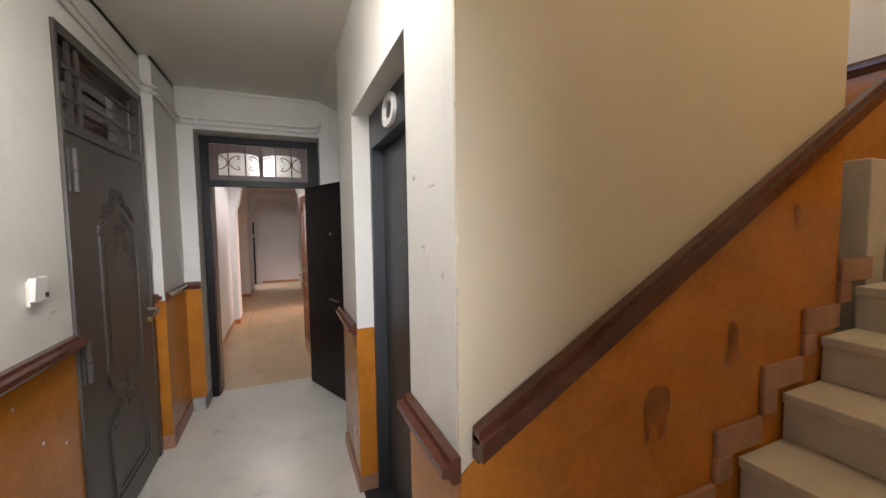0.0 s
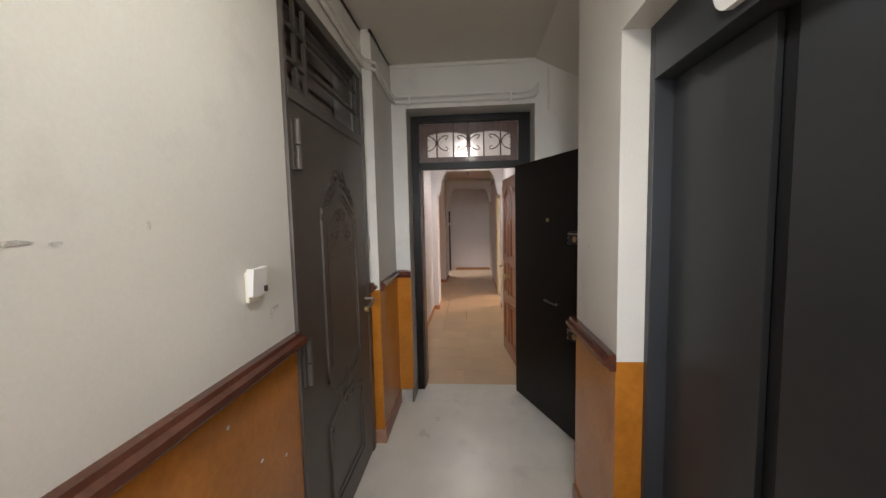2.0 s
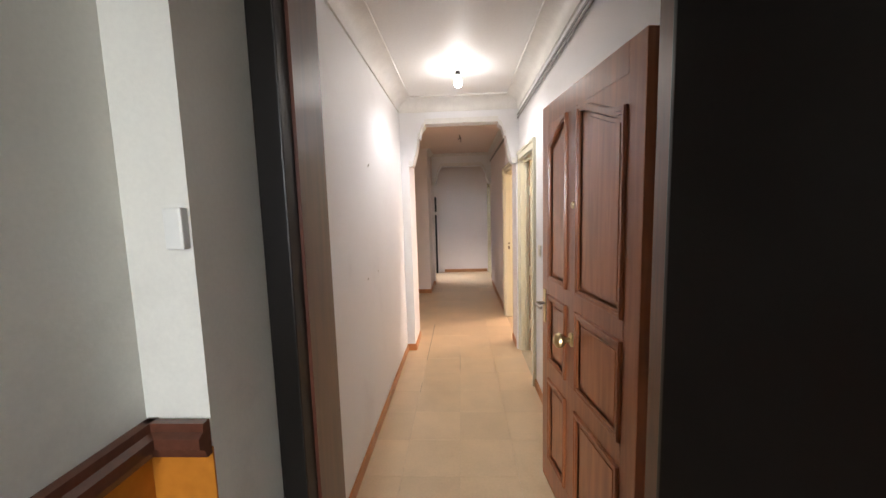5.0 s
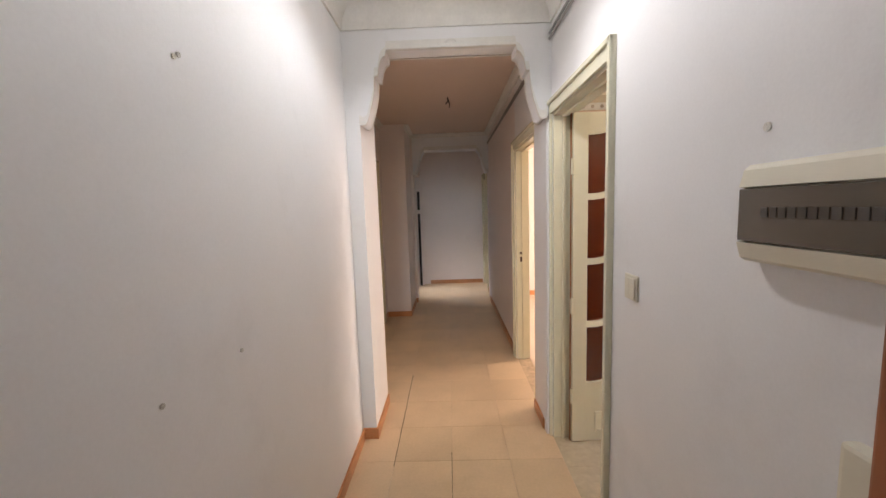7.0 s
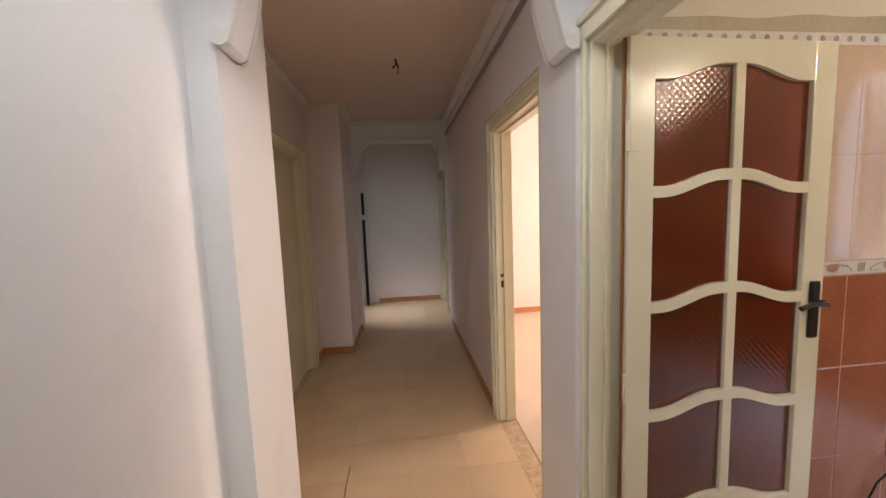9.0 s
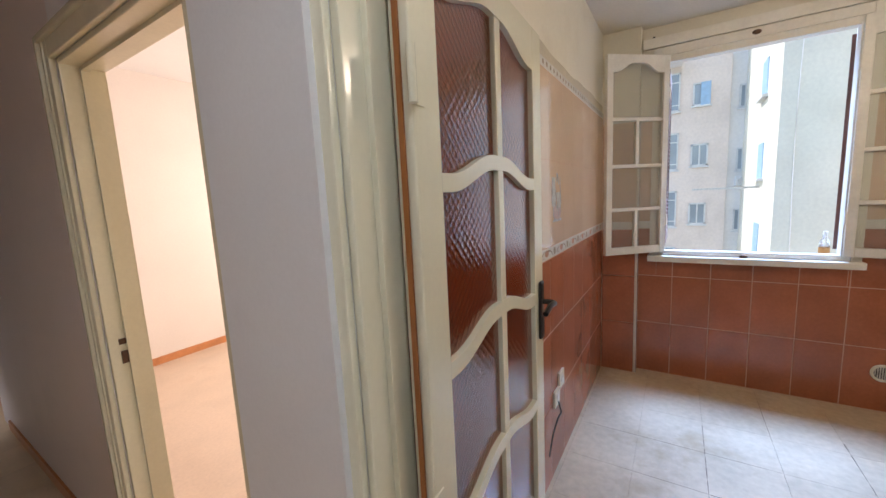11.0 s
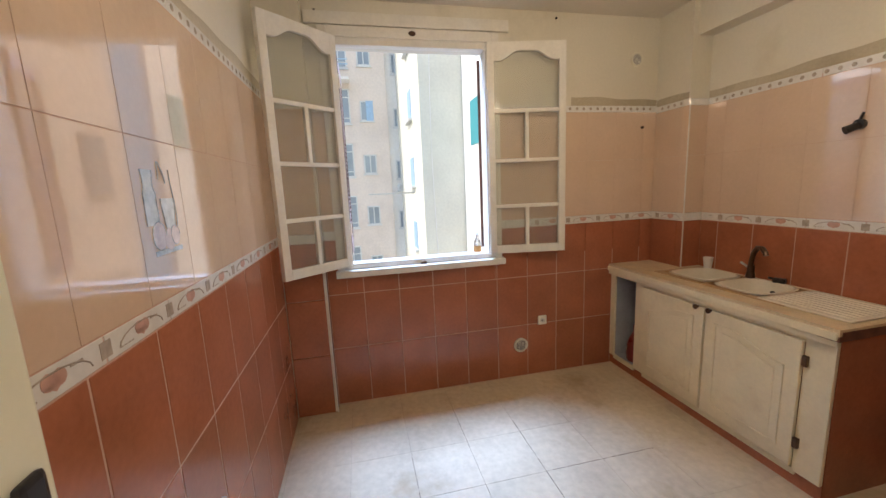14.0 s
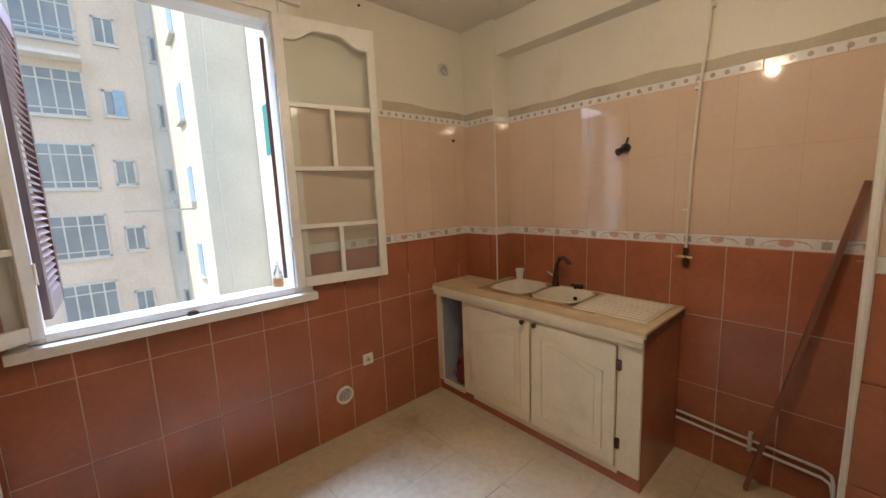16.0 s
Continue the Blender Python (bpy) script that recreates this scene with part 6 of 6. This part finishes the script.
for k in range(-3, 5):
    for x in (6.6, 8.4, 10.2):
        w = part("window", boxes((x, x + 0.8, -1.87, -1.80, 1.7 + 3 * k, 2.9 + 3 * k)), F_GLASS, fo)
        part("sill", boxes((x - 0.06, x + 0.86, -1.85, -1.74, 1.62 + 3 * k, 1.70 + 3 * k)), F_FRAME, w)
bm = bmesh.new()
tube(bm, [(16.28, -0.50 + 0.05 * math.sin(z * 0.5), z) for z in steps_of(22, -9, 24)], 0.014, 6)
part("drain_pipe", bm, F_WHITE, fy)

# ---- tiles: floors and walls ----


def shared_tile(name, sx, sy, h, mat_, bev=0.0025):
    bev = {M_BEIGE: 0.0006, M_TILEK: 0.0005, M_TILEH: 0.0007, M_TERR: 0.0003}.get(mat_, bev)
    bm = bmesh.new()
    b = min(bev, sx / 5, sy / 5)
    lo = [bm.verts.new(p) for p in ((0, 0, 0), (sx, 0, 0), (sx, sy, 0), (0, sy, 0))]
    md = [bm.verts.new(p) for p in ((0, 0, h - b), (sx, 0, h - b), (sx, sy, h - b), (0, sy, h - b))]
    hi = [bm.verts.new(p) for p in ((b, b, h), (sx - b, b, h), (sx - b, sy - b, h), (b, sy - b, h))]
    bm.faces.new(lo[::-1])
    bm.faces.new(hi)
    for r0, r1 in ((lo, md), (md, hi)):
        for k in range(4):
            bm.faces.new((r0[k], r0[(k + 1) % 4], r1[(k + 1) % 4], r1[k]))
    return mesh_of(name, bm, mat_)


CACHE = {}


def lay(parent, name, x0, x1, y0, y1, px, py, ox, oy, h, mat_, place, gap=0.003, jitter=0.0):
    """Tiles of pitch px, py, cut at the borders, on a plane; place(u, v) gives the pose of a tile's corner."""
    rnd = random.Random(len(CACHE) + int(x0 * 100))
    i0, i1 = math.floor((x0 - ox) / px), math.ceil((x1 - ox) / px)
    j0, j1 = math.floor((y0 - oy) / py), math.ceil((y1 - oy) / py)
    for i in range(i0, i1):
        for j in range(j0, j1):
            a0, a1 = max(x0, ox + i * px + gap / 2), min(x1, ox + (i + 1) * px - gap / 2)
            b0, b1 = max(y0, oy + j * py + gap / 2), min(y1, oy + (j + 1) * py - gap / 2)
            if a1 - a0 < 0.01 or b1 - b0 < 0.008:
                continue
            key = (name, round(a1 - a0, 3), round(b1 - b0, 3), mat_.name)
            if key not in CACHE:
                CACHE[key] = shared_tile(name, key[1], key[2], h, mat_)
            o = new(name, CACHE[key])
            o.parent = parent
            o.matrix_local = place(a0, b0) @ pose(0, 0, rnd.uniform(-1, 1) * jitter)
    return parent


flat = lambda u, v: pose(u, v, -0.006)
hall = tagged(new("floor_hall"), "cream glazed hall floor tiles", "floor", kind="structure")
lay(hall, "tile", -0.476, 0.722, 0.12, 3.45, 0.33, 0.333, 0.085, 0.122, 0.006, M_TILEH, flat, 0.0014, 0.0003)
lay(hall, "tile", -0.77, 0.722, 3.45, 6.45, 0.33, 0.333, 0.085, 0.122, 0.006, M_TILEH, flat, 0.0014, 0.0003)
lay(hall, "tile", -0.9, 0.80, 6.45, 7.87, 0.33, 0.333, 0.085, 0.122, 0.006, M_TILEH, flat, 0.0014, 0.0003)
landing = tagged(new("floor_landing_slabs"), "pale worn terrazzo landing floor slabs", "floor", kind="structure")
lay(landing, "slab", -0.53, 0.74, -5.2, -0.22, 0.50, 1.60, -0.10, -1.82, 0.006, M_TERR, flat, 0.0006, 0.0)
lay(landing, "slab", 0.74, 2.3, -1.306, -0.22, 0.50, 1.60, -0.10, -1.82, 0.006, M_TERR, flat, 0.0006, 0.0)
lay(landing, "slab", -0.335, 0.695, -0.218, 0.118, 1.2, 0.4, -0.4, -0.25, 0.006, M_TERR, flat, 0.003)
lay(landing, "slab", 0.74, 3.7, -5.2, -3.25, 0.50, 1.60, -0.10, -1.82, 0.006, M_TERR, flat, 0.0006, 0.0)
kfl = tagged(new("floor_kitchen"), "pale stained kitchen floor tiles with dark joints", "floor", kind="structure")
lay(kfl, "tile", 0.72, 3.57, 0.18, 3.07, 0.33, 0.326, 1.63, 2.39, 0.006, M_TILEK, flat, 0.0010, 0.0002)

east = lambda u, v: pose(3.568, -u, v, 90, 0, -90)
north = lambda u, v: pose(u, 3.068, v, 90, 0, 0)
south = lambda u, v: pose(-u, 0.182, v, 90, 0, 180)
TW, Z1, Z2, B0, B1 = 0.2365, 0.405, 0.78, 1.146, 1.203
WALLS = {}
for nm, lab in (("wall_tiles_east", "glazed terracotta and beige tiles on the window wall"), ("wall_tiles_north", "glazed terracotta and beige tiles beside the kitchen door"), ("wall_tiles_south", "glazed terracotta and beige tiles behind the sink")):
    WALLS[nm] = tagged(new(nm), lab, "wall tiles", kind="structure")


def tile_wall(parent, u0, u1, ou, place, top=1.975, holes=(), thick=0.008):
    """Terracotta below, a white border, beige tiles above and a narrow top border; holes: (u0, u1, z0, z1)."""
    spans = [(u0, u1)]
    bands = [("tile", 0.0, Z1, M_TERRA), ("tile", Z1, Z2, M_TERRA), ("tile", Z2, B0, M_TERRA), ("border_tile", B0, B1, M_BORDER), ("tile", B1, 1.60, M_BEIGE), ("tile", 1.60, top - 0.045, M_BEIGE), ("border_tile", top - 0.045, top, M_BORDER)]
    for name, z0, z1, mt in bands:
        for a, b in spans:
            segs = [(a, b, z0, z1)]
            for h in holes:
                nxt = []
                for s0, s1, t0, t1 in segs:
                    if h[1] <= s0 or h[0] >= s1 or h[3] <= t0 or h[2] >= t1:
                        nxt.append((s0, s1, t0, t1))
                        continue
                    if h[0] > s0:
                        nxt.append((s0, h[0], t0, t1))
                    if h[1] < s1:
                        nxt.append((h[1], s1, t0, t1))
                    if t0 < h[2]:
                        nxt.append((max(s0, h[0]), min(s1, h[1]), t0, h[2]))
                    if t1 > h[3]:
                        nxt.append((max(s0, h[0]), min(s1, h[1]), h[3], t1))
                segs = nxt
            for s0, s1, t0, t1 in segs:
                w = TW if name == "tile" else TW * 1.06
                lay(parent, name, s0, s1, t0, t1, w, z1 - z0, ou, z0, thick, mt, place, 0.003 if mt is M_TERRA else (0.0016 if mt is M_BEIGE and parent is WALLS["wall_tiles_north"] else 0.0005), 0.0002)


def motif(parent, u0, u1, ou, place, z0, z1, small):
    """The printed pattern of the border: grey blocks, pink hearts and thin lines."""
    step = TW * 1.06 if not small else 0.055
    i = math.ceil((u0 - ou) / step)
    names = (("border_block", M_BORDERD), ("border_heart", M_BORDERP))
    while ou + i * step < u1 - 0.03:
        u = ou + i * step
        i += 1
        if u < u0 + 0.03:
            continue
        h = z1 - z0
        key = ("motif", small)
        if key not in CACHE:
            bm = bmesh.new()
            if small:
                cyl(bm, (0, 0, 0), (0, 0, 0.0008), 0.011, seg=8)
            else:
                box(bm, -0.016, 0.016, 0.012, h - 0.012, 0, 0.0008)
                for k in range(9):
                    a0, a1 = math.pi * k / 9, math.pi * (k + 1) / 9
                    p0, p1 = Vector((0.125 - 0.085 * math.cos(a0), 0.014 + 0.030 * math.sin(a0), 0.0006)), Vector((0.125 - 0.085 * math.cos(a1), 0.014 + 0.030 * math.sin(a1), 0.0006))
                    cyl(bm, p0, p1, 0.0016, seg=4)
                for k in range(4):
                    box(bm, 0.045 + 0.012 * k, 0.052 + 0.012 * k, 0.013, 0.0155, 0, 0.0008)
                box(bm, -0.09, -0.06, h - 0.022, h - 0.018, 0, 0.0008)
            a = mesh_of("border_block", bm, M_BORDERD)
            bm = bmesh.new()
            if not small:
                for dx in (-0.012, 0.012):
                    cyl(bm, (0.125 + dx, h * 0.56, 0), (0.125 + dx, h * 0.56, 0.0008), 0.015, seg=10)
                v = [bm.verts.new(p) for p in ((0.10, h * 0.5, 0.0008), (0.15, h * 0.5, 0.0008), (0.125, h * 0.2, 0.0008))]
                bm.faces.new(v)
            b = mesh_of("border_heart", bm, M_BORDERP) if not small else None
            if small:
                bm.free()
            CACHE[key] = (a, b)
        for me in CACHE[key]:
            if me:
                o = new(me.name, me)
                o.parent = parent
                o.matrix_local = place(u, z0 + (h / 2 if small else 0)) @ pose(0, 0, 0.0082)


# window wall, piers, door wall and sink wall
tile_wall(WALLS["wall_tiles_east"], -2.806, -0.342, -2.815, east, 1.985, holes=((-WY1, -WY0, WZ0, WZ1),))
tile_wall(WALLS["wall_tiles_east"], -3.060, -2.814, -3.060, lambda u, v: pose(3.478, -u, v, 90, 0, -90), 1.985)
tile_wall(WALLS["wall_tiles_east"], 3.478, 3.560, 3.478, lambda u, v: pose(u, 2.815, v, 90, 0, 0), 1.985)
tile_wall(WALLS["wall_tiles_north"], 0.842, 3.470, 0.86, north, 2.03)
tile_wall(WALLS["wall_tiles_south"], -3.270, -1.50, -3.375, south, 1.975)
tile_wall(WALLS["wall_tiles_south"], -0.342, -0.182, -0.342, lambda u, v: pose(3.278, -u, v, 90, 0, -90), 1.975)
tile_wall(WALLS["wall_tiles_south"], -3.560, -3.270, -3.560, lambda u, v: pose(-u, 0.342, v, 90, 0, 180), 1.975)
tile_wall(WALLS["wall_tiles_south"], -1.50, -0.842, -1.52, lambda u, v: pose(-u, 0.592, v, 90, 0, 180), 1.975)
tile_wall(WALLS["wall_tiles_south"], 0.182, 0.592, 0.20, lambda u, v: pose(1.50, u, v, 90, 0, 90), 1.975)
for nm, u0, u1, ou, pl, tp in (("wall_tiles_east", -1.55, -0.342, -2.823, east, 1.985), ("wall_tiles_north", 0.842, 3.470, 0.86, north, 2.03), ("wall_tiles_south", -3.270, -1.50, -3.375, south, 1.975),
                               ("wall_tiles_south", -3.560, -3.270, -3.50, lambda u, v: pose(-u, 0.342, v, 90, 0, 180), 1.975), ("wall_tiles_south", -1.50, -0.842, -1.44, lambda u, v: pose(-u, 0.592, v, 90, 0, 180), 1.975)):
    motif(WALLS[nm], u0, u1, ou, pl, B0, B1, False)
    motif(WALLS[nm], u0, u1, ou, pl, tp - 0.045, tp, True)
# grout behind the tiles
structure("tile_grout", boxes((3.5612, 3.5675, 0.342, 2.81, 0, 0.93), (0.85, 3.47, 3.0612, 3.0675, 0, 2.0), (1.51, 3.27, 0.1825, 0.1888, 0, 1.95)), M_WGROUT, "pale pinkish joints between the wall tiles", "grout")
# a printed blue still life on one of the beige tiles: bottle, jug and fruit
def fill(bm, x, z0, z1, half, i):
    slab(bm, steps_of(z0, z1, 10), lambda u: x - half(u), lambda u: x + half(u), 3.0596 - 0.0002 * i, 3.0592 - 0.0002 * i, lambda u, d, v: (v, d, u))


bm = bmesh.new()
shapes = ((2.105, 1.39, 1.525, lambda z: 0.028 if z < 1.48 else (0.020 if z < 1.505 else 0.024)),
          (2.188, 1.375, 1.455, lambda z: 0.022 + 0.012 * math.sin((z - 1.375) * 18)))
for i, (x, z0, z1, half) in enumerate(shapes):
    fill(bm, x, z0, z1, half, i)
part("printed_bottle", bm, M_BLUEPALE, WALLS["wall_tiles_north"], "pale blue printed bottle and jug")
bm = bmesh.new()
for i, (x, z, r) in enumerate(((2.125, 1.362, 0.036), (2.172, 1.350, 0.030), (2.205, 1.358, 0.026))):
    fill(bm, x, z - r, z + r, lambda u: max(0.001, math.sqrt(max(0, r * r - (u - z) ** 2)) * 0.9), 2 + i)
part("printed_fruit", bm, M_MAUVE, WALLS["wall_tiles_north"], "mauve printed fruit")
bm = bmesh.new()
for x, z0, z1, half in shapes:
    for q in (-1, 1):
        tube(bm, [(x + q * half(z), 3.0592, z) for z in steps_of(z0, z1, 12)], 0.0016, 4)
tube(bm, [(2.150 + 0.005 * math.cos(a * 2) + 0.012 * a, 3.0592, 1.485 + 0.062 * math.sin(a)) for a in steps_of(0.3, 3.0, 14)], 0.0022, 4)
tube(bm, [(2.222 - 0.006 * math.sin(z * 30), 3.0592, z) for z in steps_of(1.38, 1.53, 10)], 0.0016, 4)
for x, z, r in ((2.125, 1.362, 0.036), (2.205, 1.358, 0.026)):
    tube(bm, [(x + r * 0.9 * math.cos(a), 3.0588, z + r * math.sin(a)) for a in steps_of(0, 5.2, 14)], 0.0014, 4)
box(bm, 2.095, 2.235, 3.0588, 3.0596, 1.314, 1.326)
part("printed_motif", bm, M_BLUE, WALLS["wall_tiles_north"], "blue printed jug motif")

# dirt in a few open joints of the hall and kitchen floors
bm = bmesh.new()
rnd = random.Random(11)
for x, y0, y1, w in ((-0.2455, 2.75, 3.9, 0.004), (0.0845, 2.46, 2.86, 0.003), (-0.2455, 2.1, 2.25, 0.003)):
    y = y0
    while y < y1:
        k = rnd.uniform(0.03, 0.12)
        d = rnd.uniform(-0.0008, 0.0008)
        box(bm, x + d - w * rnd.uniform(0.3, 0.6), x + d + w * rnd.uniform(0.3, 0.6), y, min(y + k, y1), -0.003, 0.0012)
        y += k + rnd.uniform(0.0, 0.015)
for x, y, u1, w, along in ((2.45, 1.738, 3.05, 0.0028, 0), (1.95, 2.39, 2.9, 0.0022, 0), (2.9, 2.064, 3.3, 0.0018, 0), (2.29, 1.74, 2.39, 0.0016, 1), (2.62, 1.1, 1.74, 0.0016, 1), (1.96, 2.39, 2.72, 0.002, 1)):
    a, b = (x, u1) if not along else (y, u1)
    while a < b:
        k = rnd.uniform(0.02, 0.10)
        h = w * rnd.uniform(0.3, 0.7)
        e = min(a + k, b)
        box(bm, *((a, e, y - h, y + h) if not along else (x - h, x + h, a, e)), -0.003, 0.0010)
        a += k + rnd.uniform(0.0, 0.03)
structure("joint_dirt", bm, M_JOINT, "dark dirt in the open joints of the hall floor", "dirt")
